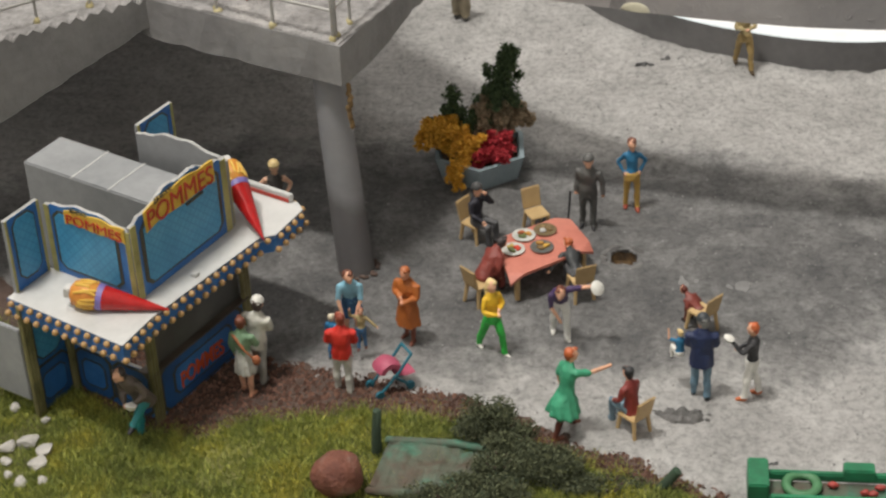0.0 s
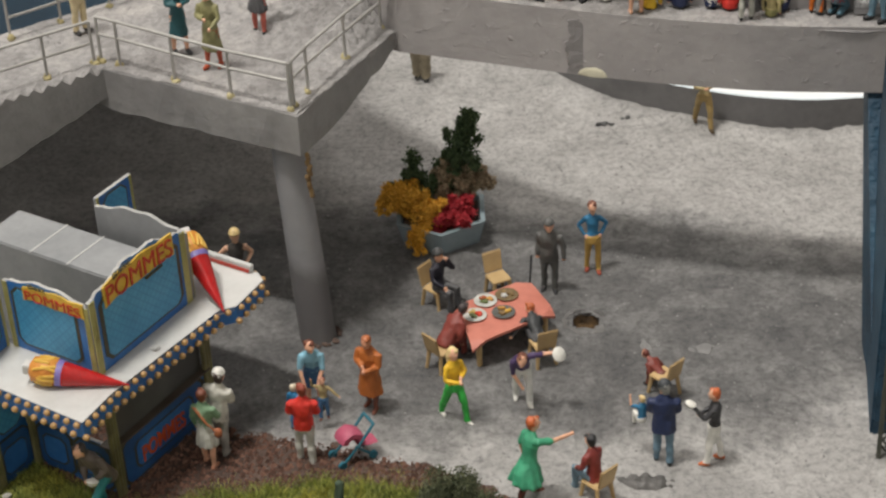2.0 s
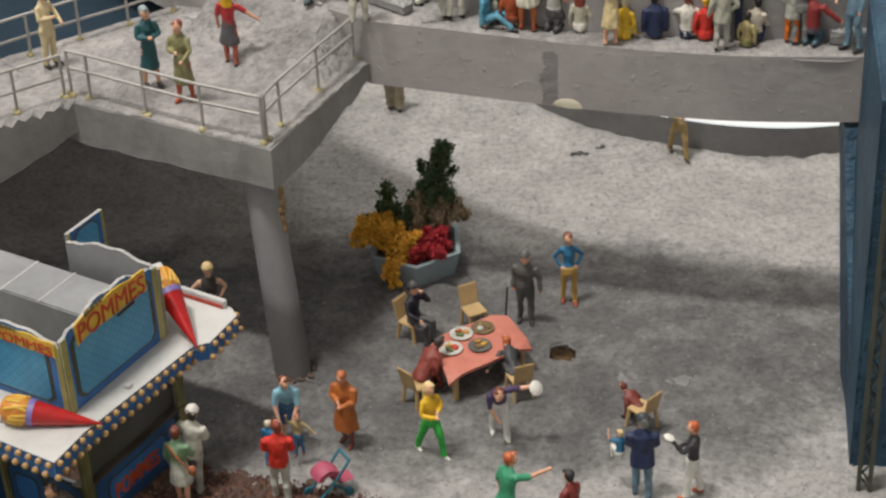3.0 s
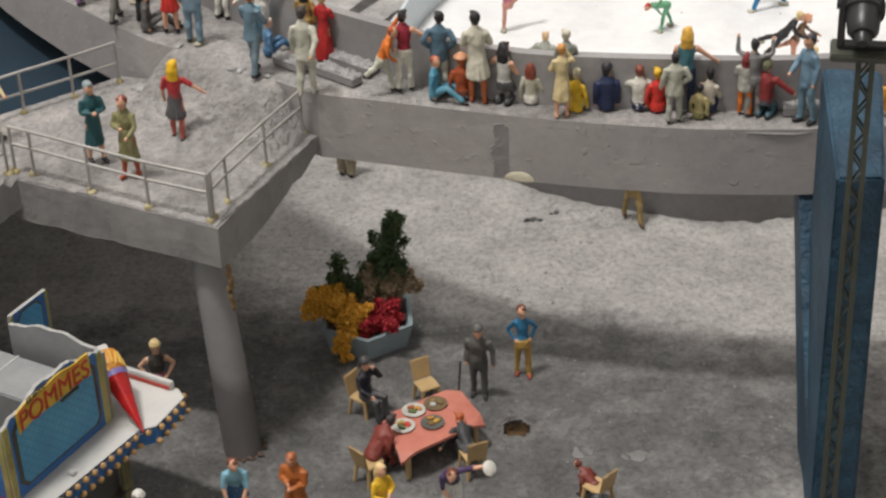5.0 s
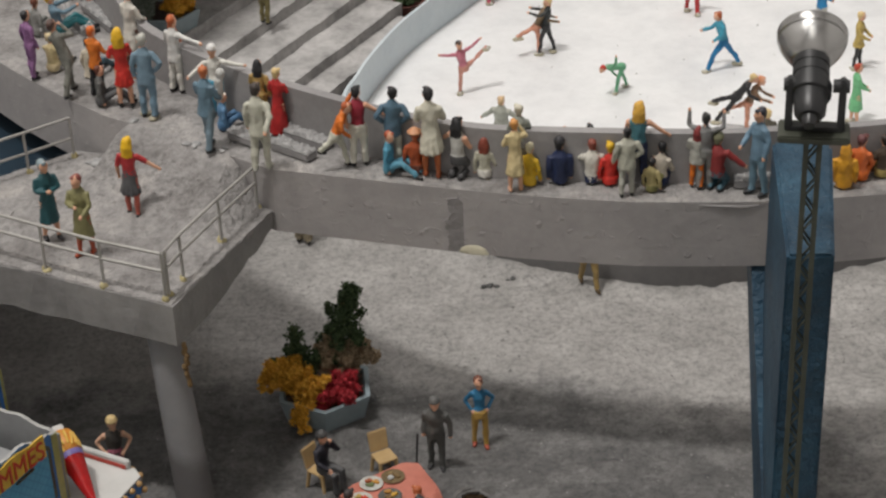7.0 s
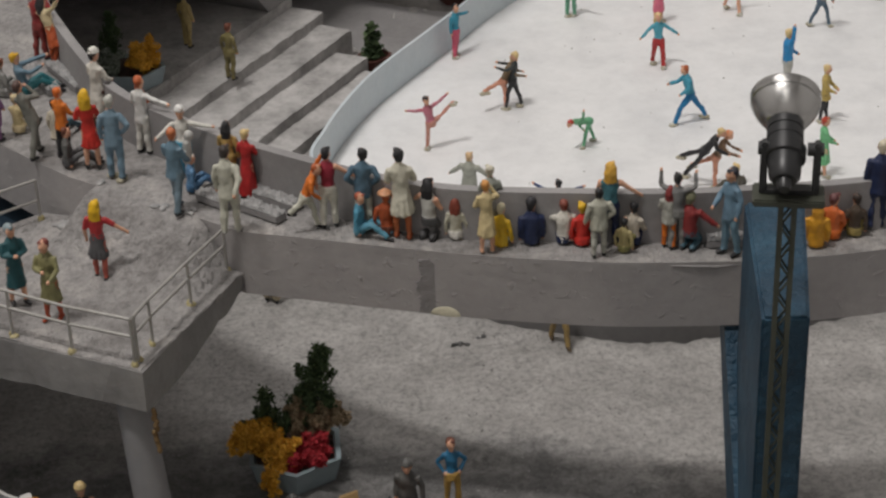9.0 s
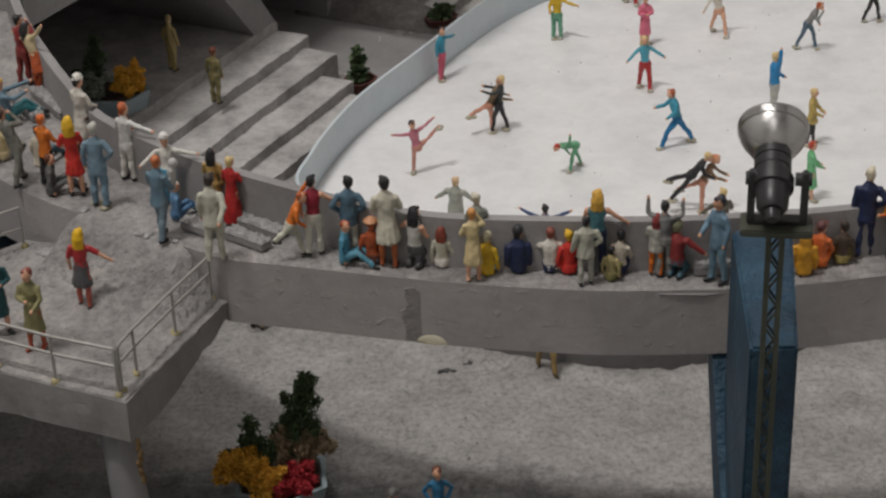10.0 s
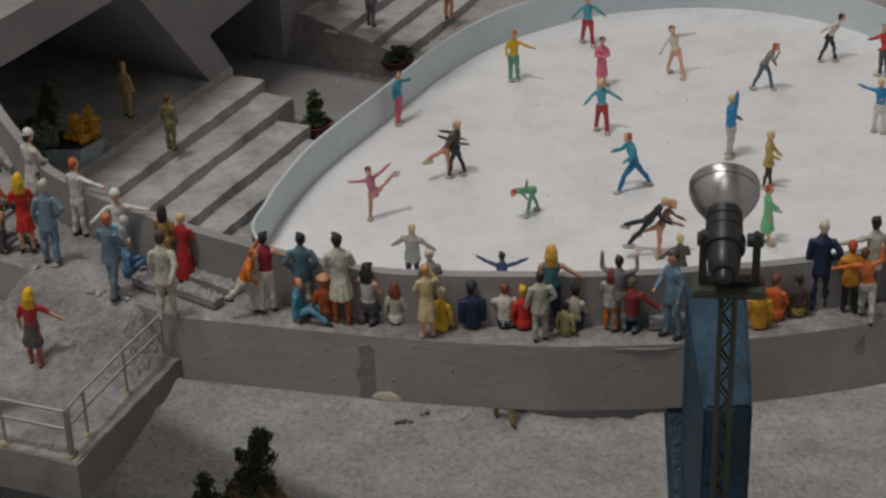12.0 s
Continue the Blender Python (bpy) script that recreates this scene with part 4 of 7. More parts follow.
G0 = "painted figurines on the plaza"
GZ = 0.0
for a in (
    dict(bulk=1.22, x=-4.19, y=7.09, face=185, top=RED, bottom=LTGREY, hair=(0.22,0.05,0.03), label="painted figurine in a thick red pullover and pale trousers", arms=("hold", "hold"), shoes=LTGREY, h=2.05),
    dict(bulk=1.05, sleeve="short", x=-4.28, y=9.0, face=10, top=(0.20,0.40,0.50), bottom=(0.04, 0.12, 0.25), hair=BROWN, label="painted figurine in a light blue blouse bending forward", style="skirt", arms=("droop", "droop"), lean=16, h=2.0),
    dict(shoes=BROWN, x=-3.95, y=8.25, face=0, top=KHAKI, bottom=(0.05, 0.14, 0.28), hair=(0.25, 0.1, 0.06), label="small painted child figurine in beige and blue", arms=("wave", "outlow"), h=1.1, lift=0.25),
    dict(nod=0.08, bulk=1.18, x=-3.02, y=8.95, face=-25, top=(0.36, 0.105, 0.02), bottom=(0.30, 0.09, 0.03), hair=(0.34, 0.10, 0.03), label="orange-brown figurine in a long coat with folded arms", style="coat", arms=("fold", "hold"), shoes=BROWN, legs=(0.16, 0.05, 0.03), skin=SKIN2),
    dict(long_hair=True, x=-1.17, y=8.6, face=40, top=YELLOW, bottom=LIME, hair=BLOND, label="striding figurine in a yellow pullover and green trousers", arms=("hold", "fold"), stride=0.36, shoes=WHITE, h=1.95),
    dict(side=-6, nod=0.12, sleeve="short", x=0.26, y=9.25, face=12, top=PURPLE, bottom=(0.72,0.71,0.66), hair=BROWN, label="bending figurine in white trousers holding a white plate", arms=("droop", "out"), lean=38, shoes=WHITE, stride=0.16, extra=("plate", WHITE), h=2.05),
    dict(bulk=1.05, x=-6.22, y=6.92, face=165, top=(0.17, 0.28, 0.17), bottom=LTGREY, hair=BROWN, label="figurine in a green-grey jacket and pale skirt with bag", style="skirt", arms=("low", "down"), extra=("bag", (0.36, 0.12, 0.05)), legs=SKIN, shoes=SKIN2),
    dict(bulk=1.1, x=-6.05, y=7.42, face=170, top=(0.58, 0.57, 0.51), bottom=(0.30, 0.295, 0.27), hair=(0.06, 0.04, 0.035), hat=WHITE, label="cook figurine in a white jacket with a white cap", arms=("low", "hip"), stride=0.16, side=-5, h=2.15, shoes=GREY),
    dict(h=2.1, sleeve="none", bulk=0.95, skin=(0.72,0.42,0.28), x=-6.6, y=12.9, face=20, top=(0.05,0.045,0.04), bottom=(0.28, 0.08, 0.12), hair=BLOND, label="figurine with a pale hat and black bodice behind the stall", style="skirt", arms=("hip", "hip"), hat=BLOND),
    dict(kick=(0.05, -0.42, 0.62), x=-8.0, y=5.3, face=-25, side=-10, bulk=1.05, top=(0.10,0.08,0.065), bottom=(0.02, 0.20, 0.21), hair=(0.05, 0.04, 0.035), label="crouching figurine in a dark jacket and teal trousers", arms=("hold", "hold"), lean=26, stride=0.0, h=2.2, extra=("saucer", WHITE)),
    dict(arms=("down", "away"), bulk=1.10, lean=7, x=0.68, y=13.6, face=-5, top=(0.10, 0.10, 0.095), bottom=(0.085, 0.085, 0.08), hair=DKGREY, hat=(0.12, 0.12, 0.115), label="dark grey figurine in a hat leaning on a stick", extra=("stick", BLACK), h=2.1, shoes=BLACK, side=2),
    dict(slim=0.78, bulk=0.80, x=1.68, y=14.45, face=5, top=(0.03, 0.16, 0.30), bottom=(0.45, 0.28, 0.07), hair=BROWN, label="figurine in a blue pullover and tan trousers", arms=("waist", "waist"), shoes=(0.30,0.06,0.03), h=2.0),
    dict(bulk=1.05, x=0.55, y=5.95, face=122, top=(0.05,0.29,0.16), bottom=GREEN, hair=GINGER, label="figurine in a green dress reaching out an arm", style="full_dress", arms=("reach", "down"), lean=8, shoes=BROWN, legs=(0.10, 0.03, 0.02), stride=0.3, h=2.15),
    dict(bulk=1.22, x=3.27, y=7.32, face=180, top=NAVY, bottom=STEELB, hair=GREY, hat=(0.04, 0.045, 0.05), label="figurine in a navy jacket and flat cap", arms=("hold", "hold"), h=2.1),
    dict(stride=0.15, x=4.3, y=7.35, face=-95, top=(0.03, 0.03, 0.033), bottom=WHITE, hair=GINGER, label="ginger figurine lifting a white plate", arms=("hold", "serve"), extra=("saucer", WHITE), shoes=(0.45,0.12,0.04), h=1.95),
    dict(sleeve="short", sit="chair", lift=0.68, x=2.82, y=7.5, face=200, top=(0.03, 0.17, 0.32), bottom=WHITE, hair=BLOND, label="small fair-haired figurine raising one arm", arms=("low", "wave"), h=1.15),
    dict(x=-4.57, y=8.2, face=150, top=(0.03, 0.17, 0.35), bottom=(0.05, 0.14, 0.28), hair=(0.62, 0.55, 0.42), label="small fair-haired child figurine in blue", h=1.2),
    dict(bulk=0.85, arms=("fold", "fold"), x=4.5, y=21.5, face=15, top=KHAKI, bottom=(0.30, 0.21, 0.08), hair=BROWN, label="figurine in tan trousers under the walkway", shoes=(0.08, 0.05, 0.02), stride=0.36),
    dict(slim=1.7, bulk=1.3, x=-3.35, y=24.2, face=0, top=(0.06, 0.14, 0.3), bottom=(0.26, 0.22, 0.15), hair=BROWN, label="figurine in a blue top and khaki trousers under the walkway"),
):
    figurine(z=GZ, group=G0, **a)

G1 = "painted figurines on the terrace"
for a in (
    dict(x=-7.60, y=14.2, face=35, top=(0.014, 0.075, 0.088), bottom=TEAL, hair=(0.22, 0.28, 0.30), label="figurine in a dark teal coat with folded arms", style="coat", arms=("fold", "fold")),
    dict(x=-6.72, y=13.5, face=-15, top=(0.21, 0.20, 0.09), bottom=OLIVE, hair=(0.20, 0.05, 0.04), label="figurine in an olive coat and red boots", style="coat", arms=("fold", "low"), shoes=(0.35, 0.06, 0.02), legs=(0.36, 0.07, 0.03)),
    dict(sleeve="short", x=-5.95, y=15.2, face=170, top=(0.42, 0.03, 0.035), bottom=(0.085, 0.085, 0.09), hair=(0.72, 0.42, 0.01), label="yellow-haired figurine in a red top and grey skirt", style="skirt", arms=("outlow", "down"), long_hair=True, legs=(0.42, 0.10, 0.07)),
    dict(bulk=0.9, x=-10.15, y=15.22, face=60, top=CREAMY, bottom=CREAMY, hair=BLACK, label="black-haired figurine in a cream suit by the railing", arms=("fold", "low"), legs=CREAMY),
):
    figurine(z=5.98, group=G1, **a)

G2 = "painted spectator figurines on the walkway"
for a in (
    dict(bulk=0.98, x=-4.28, y=16.35, face=150, top=STEELB, bottom=(0.14, 0.20, 0.24), hair=(0.45, 0.14, 0.05), label="red-haired figurine in a steel-blue suit holding a child", arms=("low", "fold"), h=2.1, stride=0.2, extra=("child", (0.5, 0.5, 0.48))),
    dict(bulk=0.98, x=-2.98, y=15.3, face=175, top=CLOTHG, bottom=CLOTHG, hair=(0.05, 0.04, 0.035), label="figurine in a pale grey suit at the railing end", arms=("back", "down"), h=2.15, shoes=LTGREY),
    dict(x=-2.75, y=17.0, face=150, top=(0.42, 0.02, 0.02), bottom=RED, hair=BLOND, label="fair-haired figurine in a long red gown", style="gown", arms=("fold", "fold"), h=1.7),
    dict(x=-3.2, y=17.35, face=165, top=(0.42, 0.28, 0.09), bottom=(0.42, 0.28, 0.09), hair=BLACK, label="black-haired figurine in a tan overall", long_hair=True, arms=("down", "low"), h=1.75),
    dict(x=-4.3, y=18.0, face=-10, top=WHITE, bottom=SKY, hair=(0.22, 0.10, 0.05), hat=(0.70,0.70,0.68), label="figurine in white with a hat and blue trousers", arms=("outlow", "out"), h=1.85),
    dict(x=-4.1, y=17.3, face=120, top=(0.10, 0.22, 0.38), bottom=(0.06, 0.15, 0.28), hair=WHITE, label="seated child figurine in blue", sit="ground", h=1.7),
    dict(x=-5.45, y=19.4, face=140, top=(0.62, 0.62, 0.60), bottom=WHITE, hair=GINGER, label="red-haired figurine in a white suit pointing at the rink", arms=("out", "hold"), h=2.0, extra=("child_left", GINGER)),
    dict(x=-5.92, y=18.05, face=175, top=(0.17, 0.26, 0.33), bottom=(0.15, 0.24, 0.31), hair=LTGREY, label="grey-haired figurine in a light blue suit on a base", arms=("hip", "down"), base=True, h=2.15),
    dict(bulk=0.88, x=-6.58, y=18.65, face=195, top=RED, bottom=RED, hair=(0.70, 0.42, 0.02), label="yellow-haired figurine in a short red dress", style="dress", arms=("low", "low"), long_hair=True, h=2.05),
    dict(x=-6.75, y=20.9, face=150, top=(0.62, 0.60, 0.54), bottom=BROWN, hair=BLACK, hat=WHITE, label="figurine in a white coat and white cap", style="coat", arms=("low", "fold"), legs=BROWN, h=2.1),
    dict(x=-7.35, y=19.3, face=150, top=(0.62, 0.17, 0.02), bottom=BLACK, hair=ORANGE, label="figurine in an orange hooded jacket", arms=("low", "low"), h=1.82),
    dict(x=-7.2, y=18.75, face=110, top=(0.10, 0.10, 0.095), bottom=DKGREY, hair=BROWN, label="seated figurine in dark grey", sit="ground", h=1.85),
    dict(x=-8.05, y=19.35, face=150, top=(0.16, 0.16, 0.14), bottom=(0.16, 0.16, 0.14), hair=(0.10, 0.06, 0.05), label="striding figurine in a grey suit", arms=("face", "face"), stride=0.3, side=20, lean=-4),
    dict(x=-7.75, y=20.35, face=150, top=(0.55, 0.50, 0.40), bottom=(0.05, 0.10, 0.13), hair=BLACK, label="seated black-haired figurine in a cream jacket", sit="ground", h=1.85),
    dict(x=-8.75, y=20.7, face=160, top=(0.58, 0.48, 0.26), bottom=CREAMY, hair=CREAMY, label="seated figurine in cream with a straw hat", sit="ground", h=1.85, arms=("low", "fwd")),
    dict(x=-9.15, y=20.35, face=130, top=(0.25, 0.12, 0.26), bottom=(0.25, 0.12, 0.26), hair=BLACK, label="black-haired figurine in mauve", h=1.8),
    dict(x=-9.0, y=23.0, face=105, top=STEELB, bottom=TEAL, hair=(0.62, 0.36, 0.02), label="seated figurine in blue with a yellow cap", sit="ground", h=2.15, arms=("fwd", "reach"), lean=-16),
    dict(side=20, x=-8.55, y=24.7, face=140, top=CREAMY, bottom=(0.42, 0.08, 0.02), hair=BLACK, label="leaning figurine in cream and an orange skirt", style="skirt", arms=("outup", "outup"), long_hair=True, legs=(0.42, 0.08, 0.02), h=1.95),
    dict(x=-9.0, y=25.2, face=140, top=(0.25, 0.03, 0.03), bottom=DKRED, hair=BLACK, label="black-haired figurine in dark red at the parapet", arms=("face", "fwd")),
    dict(x=-9.6, y=22.9, face=140, top=GREY, bottom=GREY, hair=BROWN, label="seated figurine in grey", sit="ground", h=1.85),
    dict(x=-1.32, y=15.3, face=95, trail=(-0.12, 0.42, 0.6), top=(0.62, 0.16, 0.02), bottom=CLOTHG, hair=GINGER, label="leaning figurine in an orange pullover raising one arm", arms=("low", "up"), lean=22, stride=0.35, h=1.7),
    dict(sleeve="none", x=-0.82, y=15.45, face=175, top=(0.28, 0.02, 0.04), bottom=(0.62,0.60,0.52), hair=BLACK, label="figurine in a dark red vest and cream trousers", arms=("outlow", "down"), h=1.95),
    dict(bulk=1.02, x=-0.05, y=15.35, face=178, top=(0.08, 0.15, 0.21), bottom=CLOTHG, hair=BLACK, label="figurine in a blue jacket with its arms on the parapet", arms=("hip", "hip"), h=1.95),
    dict(x=-0.16, y=15.05, face=72, top=(0.07, 0.25, 0.36), bottom=(0.10, 0.28, 0.38), hair=(0.38, 0.09, 0.04), label="seated red-haired figurine in light blue", sit="ground", h=1.85),
    dict(straw=True, x=0.43, y=15.02, face=170, top=(0.34, 0.07, 0.02), bottom=BROWN, hair=GINGER, hat=(0.60, 0.30, 0.16), label="seated figurine in rust brown with a straw hat", sit="ground", h=1.89),
    dict(bulk=1.0, x=0.80, y=14.85, face=178, top=(0.58,0.56,0.46), bottom=(0.58,0.56,0.46), hair=BLACK, label="black-haired figurine in a cream jacket and orange boots", style="dress", sleeve="long", arms=("hold", "hold"), legs=(0.42, 0.12, 0.04), shoes=(0.30, 0.07, 0.02), h=2.18),
    dict(sleeve="none", x=1.38, y=14.82, face=150, top=(0.5, 0.5, 0.47), bottom=DKGREY, hair=BLACK, label="crouching black-haired figurine in a white vest", sit="kneel", long_hair=True, arms=("low", "outlow"), h=2.0),
    dict(x=1.95, y=14.75, face=170, top=(0.48, 0.47, 0.38), bottom=WHITE, hair=(0.22, 0.05, 0.03), label="seated figurine with long red-brown hair", sit="ground", long_hair=True, h=1.75),
    dict(x=2.62, y=14.13, face=180, top=(0.62, 0.51, 0.28), bottom=(0.62, 0.51, 0.28), hair=(0.60, 0.28, 0.08), label="figurine in a cream coat looking through field glasses", style="coat", arms=("face", "hold"), shoes=SKIN, h=1.72),
    dict(sleeve="short", x=2.72, y=14.68, face=180, top=(0.30, 0.32, 0.28), bottom=GREY, hair=(0.55, 0.52, 0.42), label="figurine in a grey-green top at the parapet", arms=("low", "low"), h=1.8),
    dict(x=2.93, y=14.4, face=160, top=(0.62, 0.40, 0.02), bottom=(0.30, 0.34, 0.33), hair=(0.58, 0.54, 0.38), label="seated fair-haired figurine in a yellow jacket", sit="ground", h=1.79),
    dict(bulk=1.15, x=3.58, y=14.4, face=180, top=NAVY, bottom=NAVY, hair=BLACK, hat=(0.03, 0.03, 0.035), label="seated figurine in navy with a black cap", sit="ground", h=1.93),
    dict(bulk=1.1, x=4.28, y=14.4, face=180, top=(0.62, 0.60, 0.54), bottom=NAVY, hair=(0.22, 0.06, 0.04), label="seated red-haired figurine in a white shirt", sit="ground", arms=("low", "face"), h=1.89),
    dict(x=4.66, y=14.3, face=180, top=RED, bottom=RED, hair=YELLOW, label="seated fair-haired figurine in a red top", sit="ground", h=1.84),
    dict(bulk=1.2, x=4.98, y=13.8, face=180, top=(0.42,0.42,0.35), bottom=(0.42, 0.42, 0.37), hair=BLACK, label="black-haired figurine in a grey suit", arms=("hip", "away"), h=1.64),
    dict(x=5.52, y=13.95, face=150, top=(0.40, 0.34, 0.16), bottom=OLIVE, hair=BLACK, label="seated figurine in olive yellow", sit="ground", h=1.47),
    dict(x=5.75, y=14.25, face=165, top=(0.55, 0.50, 0.42), bottom=NAVY, hair=BLACK, label="seated black-haired figurine with a raised hand", sit="ground", arms=("low", "face"), h=1.84),
    dict(sleeve="none", bulk=1.0, x=5.24, y=14.25, face=178, top=(0.07, 0.20, 0.24), bottom=NAVY, hair=(0.62, 0.36, 0.06), label="figurine with long golden hair at the parapet", long_hair=True, arms=("outlow", "low"), h=2.02),
    dict(bulk=1.1, x=6.49, y=14.1, face=175, top=(0.40, 0.40, 0.36), bottom=(0.62, 0.15, 0.01), hair=(0.20, 0.03, 0.03), label="figurine in a grey jacket and orange trousers", arms=("fold", "fold"), long_hair=True, h=1.48),
    dict(x=6.66, y=14.08, face=175, top=(0.20, 0.20, 0.20), bottom=GREY, hair=(0.03, 0.03, 0.03), label="dark-haired figurine in grey raising both arms", arms=("wave", "wave"), h=1.8),
    dict(bulk=1.15, x=6.92, y=14.05, face=150, top=(0.24, 0.03, 0.03), bottom=(0.06, 0.13, 0.17), hair=(0.18, 0.18, 0.11), label="seated figurine in dark red with an olive cap", sit="kneel", arms=("outlow", "low"), h=1.8, hat=(0.18, 0.18, 0.11)),
    dict(x=7.74, y=13.72, face=-60, top=(0.13, 0.22, 0.30), bottom=(0.14, 0.24, 0.31), hair=(0.03, 0.03, 0.04), label="figurine in a light blue suit with a tie", arms=("low", "down"), h=2.1),
    dict(bulk=1.1, x=9.6, y=13.95, face=178, top=(0.62, 0.30, 0.02), bottom=(0.62, 0.30, 0.02), hair=(0.62, 0.30, 0.03), label="seated figurine in an orange-yellow coat", sit="ground", long_hair=True, h=1.93),
    dict(x=10.0, y=14.3, face=150, top=(0.62, 0.15, 0.04), bottom=ORANGE, hair=(0.13, 0.05, 0.05), label="seated figurine in an orange pullover", sit="ground", arms=("low", "low"), h=1.93),
    dict(x=10.5, y=14.4, face=170, top=(0.07, 0.05, 0.035), bottom=(0.3, 0.24, 0.08), hair=(0.04, 0.03, 0.025), label="seated figurine in dark brown", sit="ground", h=1.79),
    dict(bulk=1.05, x=11.0, y=14.72, face=178, top=NAVY, bottom=NAVY, hair=(0.60, 0.55, 0.42), label="fair-haired figurine in a navy suit", arms=("hip", "down"), h=2.12),
    dict(bulk=1.15, x=11.61, y=14.5, face=178, top=(0.58, 0.25, 0.02), bottom=BLACK, hair=GINGER, hat=(0.42, 0.06, 0.02), label="figurine in an orange-yellow jacket and cap", arms=("low", "low"), h=1.68),
    dict(side=8, x=11.9, y=14.1, face=165, top=(0.62, 0.16, 0.04), bottom=LTGREY, hair=BROWN, label="figurine in an orange pullover raising one arm", arms=("wave", "out"), stride=0.3, h=1.75),
    dict(x=12.15, y=14.85, face=185, top=CLOTHG, bottom=GREY, hair=BLACK, label="dark-haired figurine in a pale grey jacket", arms=("low", "out"), h=2.1),
    dict(x=12.9, y=14.9, face=180, top=STEELB, bottom=NAVY, hair=BROWN, label="figurine in a steel-blue coat at the parapet"),
):
    figurine(z=7.02, group=G2, **a)

